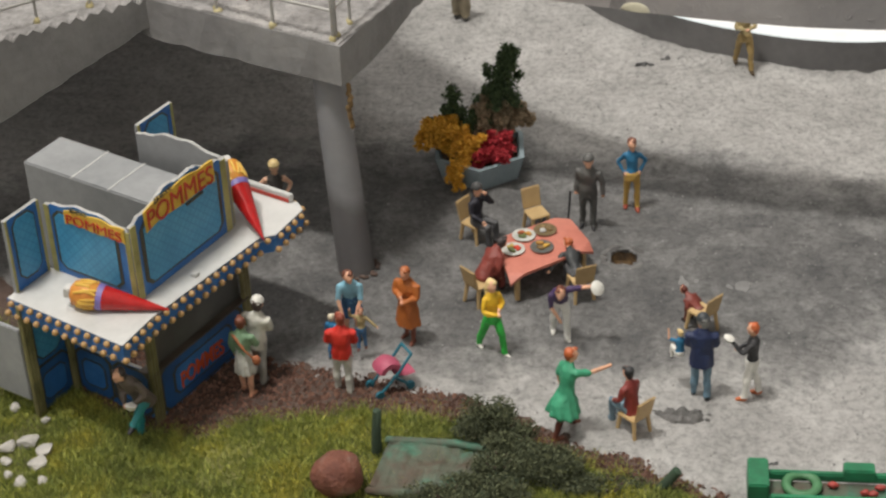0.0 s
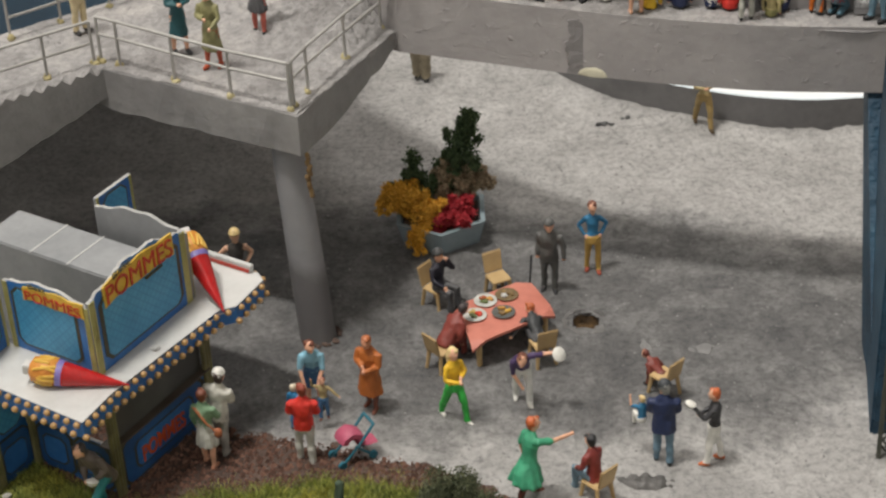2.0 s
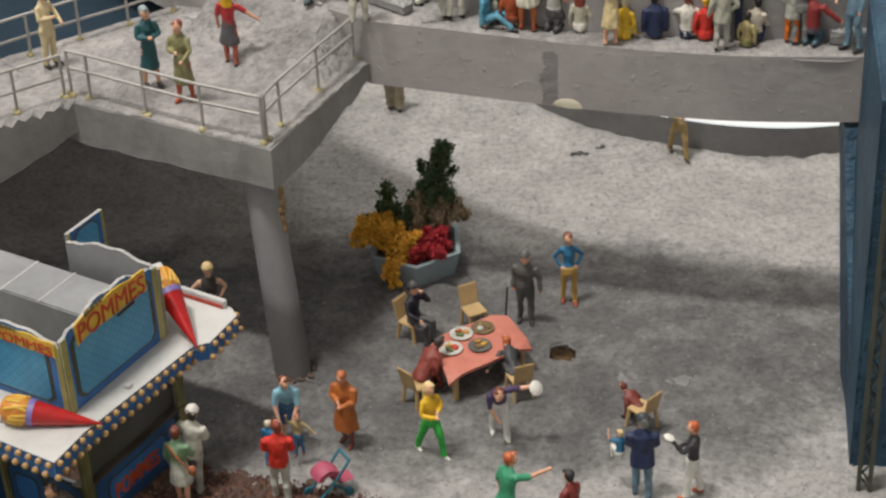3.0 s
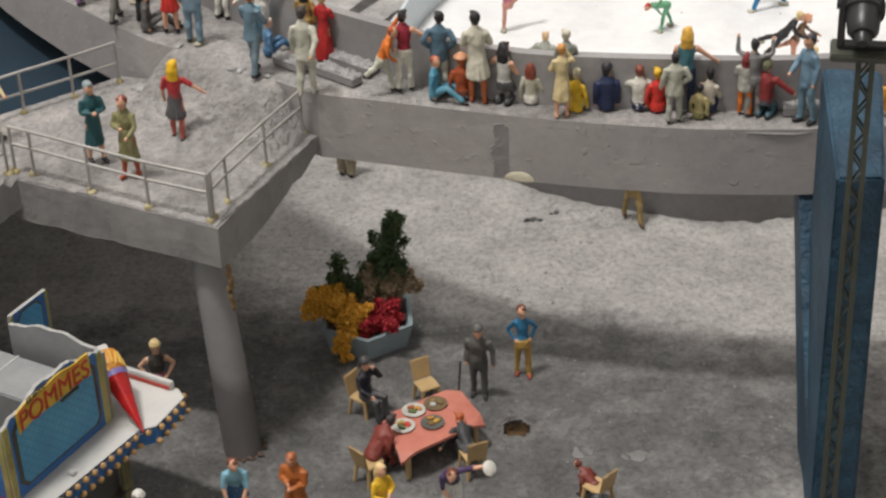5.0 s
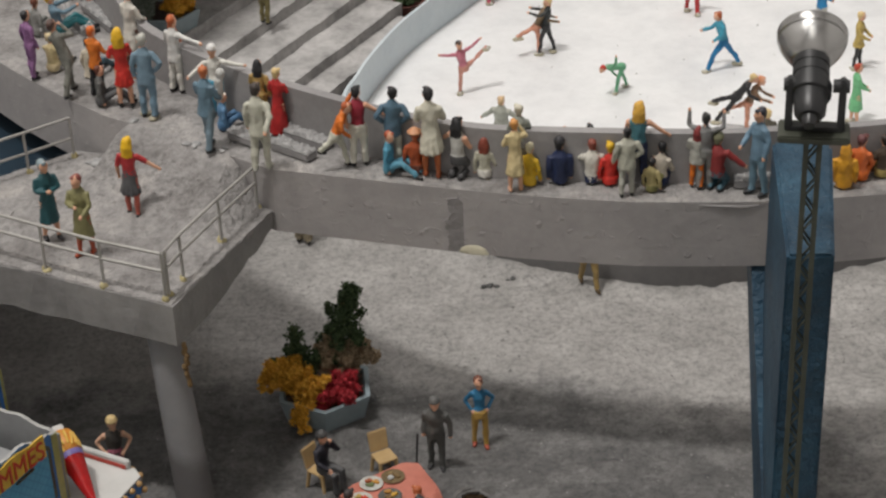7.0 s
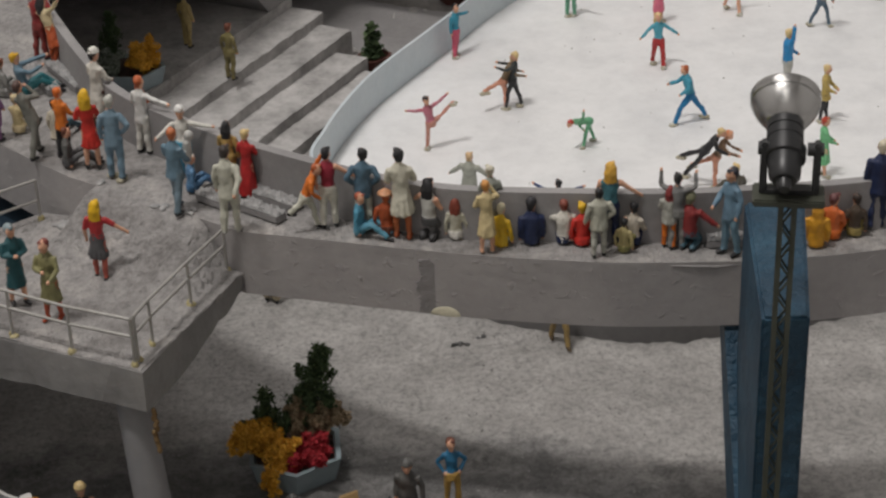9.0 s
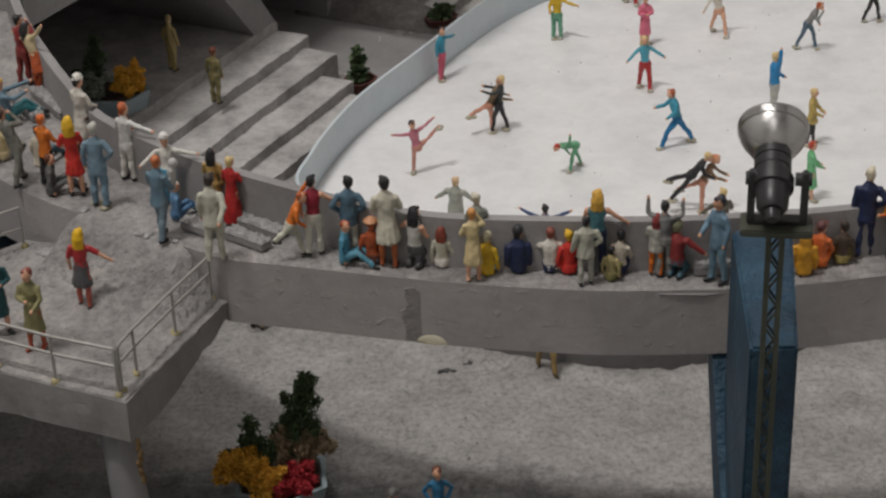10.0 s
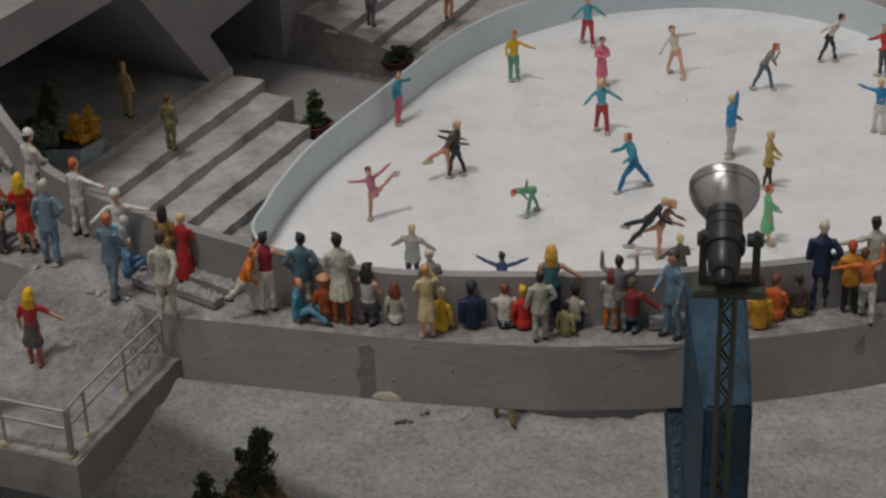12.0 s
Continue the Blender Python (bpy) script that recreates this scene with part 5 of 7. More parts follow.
G3 = "painted skater figurines on the ice"
for a in (
    dict(slim=0.74, bulk=0.88, sleeve="long", x=1.0, y=33.1, face=20, top=(0.50,0.17,0.22), bottom=(0.55,0.26,0.20), hair=BLACK, label="skater figurine in pink lifting one leg to its arm", style="pants", arms=("outup", "outup"), legs=SKIN, h=1.9, side=-8, kick=(0.85, 0.1, 1.55)),
    dict(bulk=0.88, slim=0.74, kick=(-0.15, 0.7, 0.75), x=3.35, y=36.05, face=100, top=(0.16, 0.11, 0.06), bottom=(0.56,0.26,0.17), hair=BLOND, label="skater figurine of a pair in a brown dress", style="pants", arms=("fwd", "fwd"), stride=0.0, h=1.95, lean=25),
    dict(bulk=0.88, slim=0.74, lean=-6, stride=0.25, x=3.65, y=36.0, face=-100, top=(0.025, 0.03, 0.03), bottom=BLACK, hair=BLOND, label="skater figurine of a pair in black", arms=("fwd", "fwd"), h=2.05),
    dict(bulk=1.08, sleeve="long", x=9.3, y=34.55, face=-80, top=(0.05, 0.30, 0.42), bottom=(0.01, 0.16, 0.36), hair=GINGER, label="running skater figurine in two blues", arms=("fwd", "low"), stride=0.62, lean=12, base=True, h=2.05),
    dict(bulk=0.88, slim=0.74, base=True, stride=0.35, x=5.95, y=33.1, face=-60, top=(0.12,0.33,0.18), bottom=(0.12,0.36,0.20), hair=(0.5, 0.04, 0.03), label="bowing skater figurine in pale green with a red cap", arms=("droop", "wing"), lean=80, h=1.7),
    dict(slim=0.74, bulk=0.88, trail=(-0.22, 0.55, 0.22), kick=(0.2, 0.78, 0.62), lift=0.25, x=9.25, y=30.0, face=70, top=BLACK, bottom=BLACK, hair=BLOND, label="gliding skater figurine in black", lean=36, arms=("fwd", "low"), stride=0.0, h=2.0),
    dict(bulk=0.88, slim=0.74, kick=(0.0, 0.75, 0.62), x=9.6, y=30.05, face=70, top=(0.20, 0.12, 0.07), bottom=(0.56,0.26,0.17), hair=(0.60, 0.25, 0.12), label="gliding skater figurine in a brown dress", style="pants", lean=24, arms=("fwd", "fwd"), stride=0.0, base=True),
    dict(bulk=1.2, x=2.19, y=28.8, face=170, top=(0.36, 0.37, 0.32), bottom=NAVY, hair=(0.60, 0.42, 0.24), label="figurine in a grey-green jacket on the ice", arms=("outlow", "outlow"), h=2.0),
    dict(x=9.89, y=27.6, face=178, top=(0.09, 0.08, 0.06), bottom=BLACK, hair=BLOND, label="fair-haired figurine in a dark jacket on the ice", arms=("low", "outlow"), h=2.0),
    dict(x=4.75, y=27.1, face=170, top=(0.04, 0.07, 0.18), bottom=NAVY, hair=BLACK, label="figurine in dark blue with both arms up", arms=("outup", "outup"), h=1.9),
    dict(x=8.71, y=39.05, face=10, top=(0.08, 0.34, 0.44), bottom=(0.42, 0.03, 0.03), hair=BLOND, label="skater figurine in a light blue top and red trousers", arms=("outlow", "outlow"), stride=0.25, long_hair=True, base=True),
    dict(x=5.96, y=43.73, face=-20, top=(0.58, 0.38, 0.02), bottom=(0.13, 0.34, 0.22), hair=GINGER, label="skater figurine in yellow and green", arms=("low", "out")),
    dict(x=1.78, y=40.35, face=60, top=(0.03, 0.25, 0.36), bottom=(0.55, 0.09, 0.15), hair=BLACK, label="skater figurine in blue and pink by the boards", arms=("away", "out")),
    dict(x=8.92, y=46.98, face=10, top=(0.08, 0.33, 0.42), bottom=(0.40, 0.03, 0.03), hair=BROWN, label="skater figurine in light blue and dark red", arms=("outlow", "outlow"), stride=0.3, base=True),
    dict(x=9.07, y=42.92, face=5, top=(0.66, 0.16, 0.24), bottom=PINK, hair=BLACK, label="figurine in a pink coat on the ice", style="coat", arms=("fold", "fold"), h=1.95),
    dict(bulk=0.88, slim=0.74, side=-10, legs=SKIN, x=11.82, y=43.7, face=15, top=(0.62, 0.58, 0.50), bottom=SKIN, hair=BROWN, label="skater figurine in white with bare legs", arms=("outlow", "out"), stride=0.45, base=True),
    dict(bulk=0.88, slim=0.74, x=14.75, y=42.14, face=60, top=GREY, bottom=(0.08, 0.13, 0.18), hair=GINGER, label="leaning skater figurine in grey and blue", arms=("face", "low"), lean=28, stride=0.35),
    dict(bulk=0.88, slim=0.74, side=10, x=17.53, y=44.49, face=70, top=(0.58, 0.55, 0.50), bottom=BLACK, hair=BLACK, label="leaning skater figurine in white and black", arms=("back", "back"), lean=26, stride=0.3),
    dict(bulk=1.1, h=2.25, x=12.74, y=36.7, face=100, top=(0.02, 0.22, 0.48), bottom=LTGREY, hair=BLOND, label="skater figurine in blue raising one arm", arms=("up", "low")),
    dict(x=13.59, y=34.35, face=70, top=(0.46, 0.34, 0.10), bottom=(0.05, 0.045, 0.03), hair=BLOND, label="skater figurine in a mustard coat", style="jacket", arms=("low", "low"), legs=BLACK),
    dict(x=12.9, y=30.5, face=100, top=(0.16, 0.46, 0.22), bottom=(0.16, 0.46, 0.22), hair=(0.46, 0.06, 0.03), label="skater figurine in pale green with a red cap", style="coat", arms=("low", "low")),
    dict(x=18.0, y=38.23, face=0, top=(0.02, 0.22, 0.46), bottom=WHITE, hair=BLOND, label="skater figurine in blue and white", arms=("outup", "fold")),
    dict(x=19.2, y=43.0, face=-60, top=RED, bottom=DKGREY, hair=BROWN, label="skater figurine in red", arms=("fwd", "low")),
):
    a.setdefault("base", True)
    figurine(z=0.16, group=G3, shoes=a.pop("shoes", (0.5, 0.5, 0.45)), **a)
for x, y, z, c, h, l in ((-5.55, 36.1, 1.44, (0.20, 0.17, 0.07), BROWN, "olive green figurine standing on the seating steps"), (-7.17, 38.07, 1.8, (0.40, 0.31, 0.13), KHAKI, "sandy figurine standing on the seating steps"), (3.75, 49.6, 0.36, (0.55, 0.25, 0.16), BROWN, "orange figurine on the seating steps"), (0.75, 48.3, 0.72, (0.12, 0.12, 0.13), BROWN, "dark figurine on the seating steps")):
    figurine(x=x, y=y, z=z, face=150, top=c, bottom=c, hair=h, label=l, group="painted figurines on the seating steps")

# ---- chip stall ----
STALL_BLUE, STALL_NAVY, STALL_YEL, STALL_WHITE = mottled("stall_blue", (0.045, 0.21, 0.38), (0.06, 0.28, 0.47), (0.11, 0.36, 0.55), 60, 500, 0.45, 0.15, 0.0002, 0.2), mottled("stall_navy", (0.02, 0.10, 0.30), (0.03, 0.14, 0.40), (0.06, 0.20, 0.46), 80, 500, 0.45, 0.15, 0.0002, 0.3), mottled("stall_olive", (0.24, 0.22, 0.07), (0.40, 0.37, 0.13), (0.55, 0.50, 0.22), 90, 500, 0.5, 0.2, 0.0002, 0.3), mottled("stall_white", (0.42, 0.42, 0.41), (0.52, 0.52, 0.505), (0.58, 0.58, 0.565), 60, 400, 0.4, 0.1, 0.0002, 0.15)


def diamond_print(mat, pitch, shade):
    """Prints a fine diagonal lattice over a board colour."""
    tree = mat.node_tree
    b = tree.nodes["Principled BSDF"]
    base = b.inputs["Base Color"].links[0].from_socket
    sep = tree.nodes.new("ShaderNodeSeparateXYZ")
    link(tree, coords(tree), sep.inputs[0])

    def calc(op, a, v):
        n = tree.nodes.new("ShaderNodeMath")
        n.operation = op
        for k, q in enumerate((a, v)):
            if hasattr(q, "links"):
                link(tree, q, n.inputs[k])
            else:
                n.inputs[k].default_value = q
        return n.outputs[0]

    along = calc("ADD", sep.outputs[0], sep.outputs[1])
    lines = [calc("LESS_THAN", calc("FRACT", calc("DIVIDE", calc(op, along, sep.outputs[2]), pitch), 0), 0.16) for op in ("ADD", "SUBTRACT")]
    link(tree, mix(tree, base, mix(tree, base, shade, 0.4), calc("MAXIMUM", *lines)), b.inputs["Base Color"])


diamond_print(STALL_BLUE, 0.0021, (0.02, 0.12, 0.30))
STALL_GREY = mottled("stall_grey", (0.20, 0.208, 0.215), (0.25, 0.257, 0.264), (0.30, 0.307, 0.314), 50, 400, 0.5, 0.1, 0.0002, 0.2)
SIGN_ORANGE = paint("sign_orange_red", (0.62, 0.10, 0.03), 0.4)
SIGN_RED, SIGN_YEL, BULB = paint("sign_red", (0.50, 0.04, 0.02), 0.4), paint("sign_yellow", (0.66, 0.43, 0.05), 0.4), paint("bulb_beige", (0.44, 0.27, 0.11), 0.3)
stall = thing("chip_stall", "blue fairground chip stall with a white canopy roof", "food stall", at(-7.95, 4.42, 0, 63.5))
ROOF = 3.05


def sp(name, bm, mat, parent=stall, label="", smooth=False):
    return part(name, bm, mat, parent, label, smooth)


STALL_EDGE = mottled("board_edge", (0.30, 0.30, 0.295), (0.40, 0.40, 0.39), (0.48, 0.48, 0.47), 120, 500, 0.5, 0.2, 0.0002, 0.3)


def panel(name, p, q, z0, z1, label, thick=0.08, wavy=0.0, windows=((0.14, 0.86),), stripe=True, deep=False):
    """An upright painted board from p to q (local plan), with an inset field and olive edge strips in front."""
    p, q = Vector(p), Vector(q)
    d = (q - p).normalized()
    n = Vector((d.y, -d.x))
    length = (q - p).length
    bm = bmesh.new()
    steps = 36 if wavy else 1
    cols = []
    for k in range(steps + 1):
        t = k / steps
        zt = z1 + (wavy * (math.sin(math.pi * t) ** 1.5 * 0.75 + (0.10 * math.sin(t * 21) + 0.07 * abs(math.sin(t * 47))) * (0.08 < t < 0.92)) if wavy else 0)
        c = p + d * length * t
        b = c - n * thick
        cols.append([bm.verts.new((c.x, c.y, z0)), bm.verts.new((c.x, c.y, zt)), bm.verts.new((b.x, b.y, zt)), bm.verts.new((b.x, b.y, z0))])
    for a, b in zip(cols, cols[1:]):
        for k in range(4):
            bm.faces.new((a[k], b[k], b[(k + 1) % 4], a[(k + 1) % 4])).material_index = (0, 2, 1, 0)[k]
    bm.faces.new(cols[0]).material_index = 1
    bm.faces.new(cols[-1]).material_index = 1
    board = sp(name, bm, [STALL_NAVY, STALL_GREY, STALL_EDGE], label=label)

    def on(u, z, out):
        c = p + d * length * u + n * out
        return (c.x, c.y, z)

    def plate(nm, u0, u1, za, zb, out, mat, cut=0.0, lab=""):
        bm = bmesh.new()
        cu = cut / length
        pts = [(u0 + cu, za), (u1 - cu, za), (u1, za + cut), (u1, zb - cut), (u1 - cu, zb), (u0 + cu, zb), (u0, zb - cut), (u0, za + cut)] if cut else [(u0, za), (u1, za), (u1, zb), (u0, zb)]
        f = bm.faces.new([bm.verts.new(on(u, z, out)) for u, z in pts])
        r = bmesh.ops.extrude_face_region(bm, geom=[f])
        for v in r["geom"]:
            if isinstance(v, bmesh.types.BMVert):
                v.co -= Vector((n.x, n.y, 0)) * 0.03
        return sp(nm, bm, mat, board, lab)

    h = z1 - z0
    for u0, u1 in windows:
        plate("frame_line", u0 - 0.035, u1 + 0.035, z0 + 0.12 * h - 0.05, z1 - 0.06 * h + 0.05, 0.012, STALL_OLIVE_DK, 0.16)
        plate("field", u0, u1, z0 + 0.12 * h, z1 - 0.06 * h, 0.024, STALL_DEEP if deep else STALL_BLUE, 0.13, "deep blue field" if deep else "lighter blue field")
        if deep:
            du, dz = 0.12 * (u1 - u0), 0.14 * h
            plate("inner_line", u0 + du, u1 - du, z0 + 0.12 * h + dz, z1 - 0.06 * h - dz, 0.030, STALL_OLIVE_DK, 0.12)
            plate("inner_field", u0 + du + 0.02, u1 - du - 0.02, z0 + 0.12 * h + dz + 0.04, z1 - 0.06 * h - dz - 0.04, 0.036, STALL_NAVY, 0.10)
    if stripe:
        for u in (0.0, 0.94):
            for j in range(3):
                plate("edge_strip", u + 0.02 * j, u + 0.02 * j + 0.014, z0, z1, 0.02, STALL_YEL)
    return board, on


STALL_DEEP = mottled("stall_deep_blue", (0.015, 0.06, 0.17), (0.022, 0.09, 0.25), (0.05, 0.14, 0.32), 80, 500, 0.45, 0.15, 0.0002, 0.3)
POST_OLIVE = mottled("post_olive", (0.07, 0.065, 0.03), (0.17, 0.155, 0.07), (0.30, 0.28, 0.13), 120, 500, 0.5, 0.2, 0.0002, 0.4)
STALL_OLIVE_DK = paint("stall_line", (0.06, 0.055, 0.03), 0.5)


def lettering(text, on, u0, u1, z0, z1, out, mat, parent, slope=0.0, bold=0.0):
    """Letters of the built-in font, laid on a board."""
    cu = bpy.data.curves.new("letters", "FONT")
    cu.body, cu.extrude, cu.size, cu.offset = text, 0.05, 1.0, bold
    tmp = new("letters", cu)
    bpy.context.view_layer.update()
    me = bpy.data.meshes.new_from_object(tmp.evaluated_get(bpy.context.evaluated_depsgraph_get()))
    bpy.data.objects.remove(tmp)
    co = np.empty(len(me.vertices) * 3)
    me.vertices.foreach_get("co", co)
    co = co.reshape(-1, 3)
    lo, hi = co.min(0), co.max(0)
    for v in me.vertices:
        u = (v.co.x - lo[0]) / (hi[0] - lo[0])
        w = (v.co.y - lo[1]) / (hi[1] - lo[1])
        a = on(u0 + (u1 - u0) * u, z0 + (z1 - z0) * w + slope * (u - 0.5) + 0.10 * math.sin(math.pi * u) * (z1 - z0), out + (0.015 if v.co.z > 0 else 0))
        v.co = Vector(a) * S
    me.materials.append(mat)
    ob = new("lettering", me)
    ob.parent = parent
    return tagged(ob, "red letters")


def sign_back(on, u0, u1, z0, z1, out, parent, mat):
    bm = bmesh.new()
    n = 26
    lo, hi = [], []
    for k in range(n + 1):
        u = k / n
        rise = 0.16 * math.sin(math.pi * u) * (z1 - z0)
        lo.append(bm.verts.new(on(u0 + (u1 - u0) * u, z0 + rise + 0.03 * math.sin(9 * u), out)))
        hi.append(bm.verts.new(on(u0 + (u1 - u0) * u, z1 + rise + 0.05 * abs(math.sin(8 * u)), out)))
    for k in range(n):
        bm.faces.new((lo[k], lo[k + 1], hi[k + 1], hi[k]))
    r = bmesh.ops.extrude_face_region(bm, geom=bm.faces[:])
    c = Vector(on(0, 0, out - 0.04)) - Vector(on(0, 0, out))
    for v in r["geom"]:
        if isinstance(v, bmesh.types.BMVert):
            v.co += c
    return sp("sign_board", bm, mat, parent, "yellow sign board")


# upper boards on the canopy: front, two ends and two wings
UP = ROOF + 0.06
front, on = panel("front_board", (1.27, 0.6), (4.3, 0.6), UP, UP + 1.72, "tall blue front board with a scalloped top", wavy=0.42, windows=((0.12, 0.88),))
sign_back(on, 0.14, 0.86, UP + 1.38, UP + 1.86, 0.04, front, SIGN_YEL)
lettering("POMMES", on, 0.16, 0.84, UP + 1.42, UP + 1.84, 0.05, SIGN_RED, front)
tagged(lettering("Best", on, 0.24, 0.42, UP + 1.92, UP + 2.05, 0.05, STALL_OLIVE_DK, front, 0.06), "small dark letters")
bm = bmesh.new()
tube(bm, [on(0.55, UP + 1.36, 0.045), on(0.72, UP + 1.38, 0.045)], [0.03, 0.03], 5)
sp("small_letter_bar", bm, STALL_OLIVE_DK, front, "dark bar of small writing")
end, on = panel("end_board", (1.27, 2.85), (1.27, 0.62), UP, UP + 1.6, "blue end board with a scalloped top", wavy=0.22, windows=((0.12, 0.82),))
sign_back(on, 0.25, 0.95, UP + 1.32, UP + 1.62, 0.04, end, SIGN_YEL)
lettering("POMMES", on, 0.28, 0.92, UP + 1.35, UP + 1.58, 0.05, SIGN_RED, end)
tagged(lettering("Best", on, 0.34, 0.54, UP + 1.67, UP + 1.78, 0.05, STALL_OLIVE_DK, end, 0.03), "small dark letters")
panel("wing_board", (0.25, 2.95), (1.22, 2.95), UP, UP + 1.7, "blue wing board", windows=((0.2, 0.8),))
panel("end_board", (4.4, 0.62), (4.4, 3.02), UP, UP + 1.6, "grey-backed blue end board", wavy=0.25, windows=((0.12, 0.88),))
panel("wing_board", (4.45, 3.06), (5.6, 3.06), UP, UP + 1.7, "blue wing board", windows=((0.2, 0.8),))
# grey storage box on the roof
bm = bmesh.new()
box(bm, 2.86, 4.06, 1.28, 4.98, 1.6, ROOF + 1.17, 0, 0.03)
sp("storage_box", bm, STALL_GREY, label="plain light grey box")
for y in (2.6, 3.6):
    bm = bmesh.new()
    box(bm, 2.85, 4.07, y, y + 0.03, ROOF + 1.165, ROOF + 1.18)
    sp("box_seam", bm, STALL_WHITE)
# canopy
CANOPY = [(-0.05, -0.05), (0.95, 0.04), (4.25, -0.1), (4.55, -0.34), (5.62, -0.26), (5.8, 0.0), (5.8, 3.4), (4.4, 3.4), (4.4, 0.9), (1.3, 0.9), (1.3, 3.05), (0.05, 3.05)]
bm = bmesh.new()
prism(bm, CANOPY, ROOF - 0.06, ROOF + 0.05)
bmesh.ops.bevel(bm, geom=bm.edges[:], offset=0.015, segments=1, affect="EDGES")
canopy = sp("canopy", bm, STALL_WHITE, label="white plastic canopy")
# fascia with rows of bulbs
EDGE = [(0.05, 3.05), (-0.05, -0.05), (0.95, 0.04), (4.25, -0.1), (4.55, -0.34), (5.62, -0.26), (5.8, 0.0), (5.8, 1.6)]
bm = bmesh.new()
ribbon_wall(bm, [Vector(p) for p in EDGE], 0.06, ROOF - 0.36, ROOF + 0.03, False)
sp("fascia", bm, STALL_NAVY, label="dark blue fascia band")
bulb_mesh = bmesh.new()
ball(bulb_mesh, (0, 0, 0), (0.075, 0.075, 0.07), 0, 8, 6)
first = sp("bulb", bulb_mesh, BULB, smooth=True)
spots = []
for a, b in zip(EDGE, EDGE[1:]):
    a, b = Vector(a), Vector(b)
    n = max(1, round((b - a).length / 0.26))
    out = Vector(((b - a).y, -(b - a).x)).normalized() * 0.03
    if out.dot(Vector((2.9, 1.6)) - a) > 0:
        out = -out
    for k in range(n):
        c = a.lerp(b, (k + 0.5) / n)
        spots.append((c.x + out.x, c.y + out.y, ROOF - 0.05))
        c = a.lerp(b, k / n)
        spots.append((c.x + out.x * 1.2, c.y + out.y * 1.2, ROOF - 0.31))
first.location = Vector(spots[0]) * S
for q in spots[1:]:
    o = new("bulb", first.data)
    o.parent = stall
    o.location = Vector(q) * S
# lower boards, counters and corner posts
for p, q, name in (((1.25, 0.55), (4.35, 0.55), "counter_board"), ((1.25, 2.75), (1.25, 0.57), "counter_board"), ((0.1, 2.8), (1.2, 2.8), "side_board"), ((4.4, 0.57), (4.4, 3.2), "counter_board")):
    tall = name == "side_board"
    b, on = panel(name, p, q, 0.0, 1.3, "blue lower board", windows=((0.08, 0.92),) if tall or p == (1.25, 0.55) else ((0.06, 0.46), (0.54, 0.94)), stripe=False, deep=True)
    if p == (1.25, 0.55):
        lettering("POMMES", on, 0.25, 0.71, 0.42, 0.81, 0.042, SIGN_ORANGE, b, 0.0, 0.022)
    if tall:
        panel("door_board", p, q, 1.2, ROOF - 0.08, "blue upper door board", windows=((0.2, 0.8),))
for x, y in ((1.25, 0.55), (4.38, 0.57), (0.12, 2.82), (1.25, 2.78), (4.4, 3.2)):
    for dx in (-0.09, 0.0, 0.09):
        bm = bmesh.new()
        tube(bm, [(x + dx, y - 0.05, -0.25), (x + dx, y - 0.05, ROOF - 0.06)], [0.055, 0.055], 8, 0, False)
        sp("corner_post", bm, POST_OLIVE, label="olive corner post")
bm = bmesh.new()
box(bm, 1.15, 4.4, 0.45, 0.85, 1.29, 1.34, 0, 0.01)
sp("counter", bm, COUNTER, label="dark brown counter top")
bm = bmesh.new()
box(bm, 1.36, 4.28, 0.62, 0.66, 1.34, ROOF - 0.07, 0, 0.01)
sp("serving_hatch", bm, HATCH, label="dark grey glazed serving hatch")
bm = bmesh.new()
box(bm, 1.35, 4.3, 2.9, 3.0, 0.0, ROOF - 0.07)
sp("back_board", bm, STALL_GREY)
bm = bmesh.new()
box(bm, -0.05, 0.05, 2.82, 4.3, 0.6, 2.4, 0, 0.02)
sp("grey_flap", bm, STALL_GREY, label="plain grey flap")
bm = bmesh.new()
box(bm, 2.45, 2.6, 0.12, 0.28, ROOF + 0.05, ROOF + 0.13, 0, 0.02)
sp("roof_clip", bm, STALL_WHITE)
bm = bmesh.new()
box(bm, 5.68, 5.8, 0.1, 3.3, ROOF + 0.05, ROOF + 0.24, 0, 0.02)
sp("roof_bar", bm, STALL_WHITE, label="white raised edge of the canopy")
bm = bmesh.new()
box(bm, 5.655, 5.677, 0.15, 1.6, ROOF + 0.06, ROOF + 0.14)
sp("roof_stripe", bm, SIGN_RED, label="red stripe on the canopy edge")


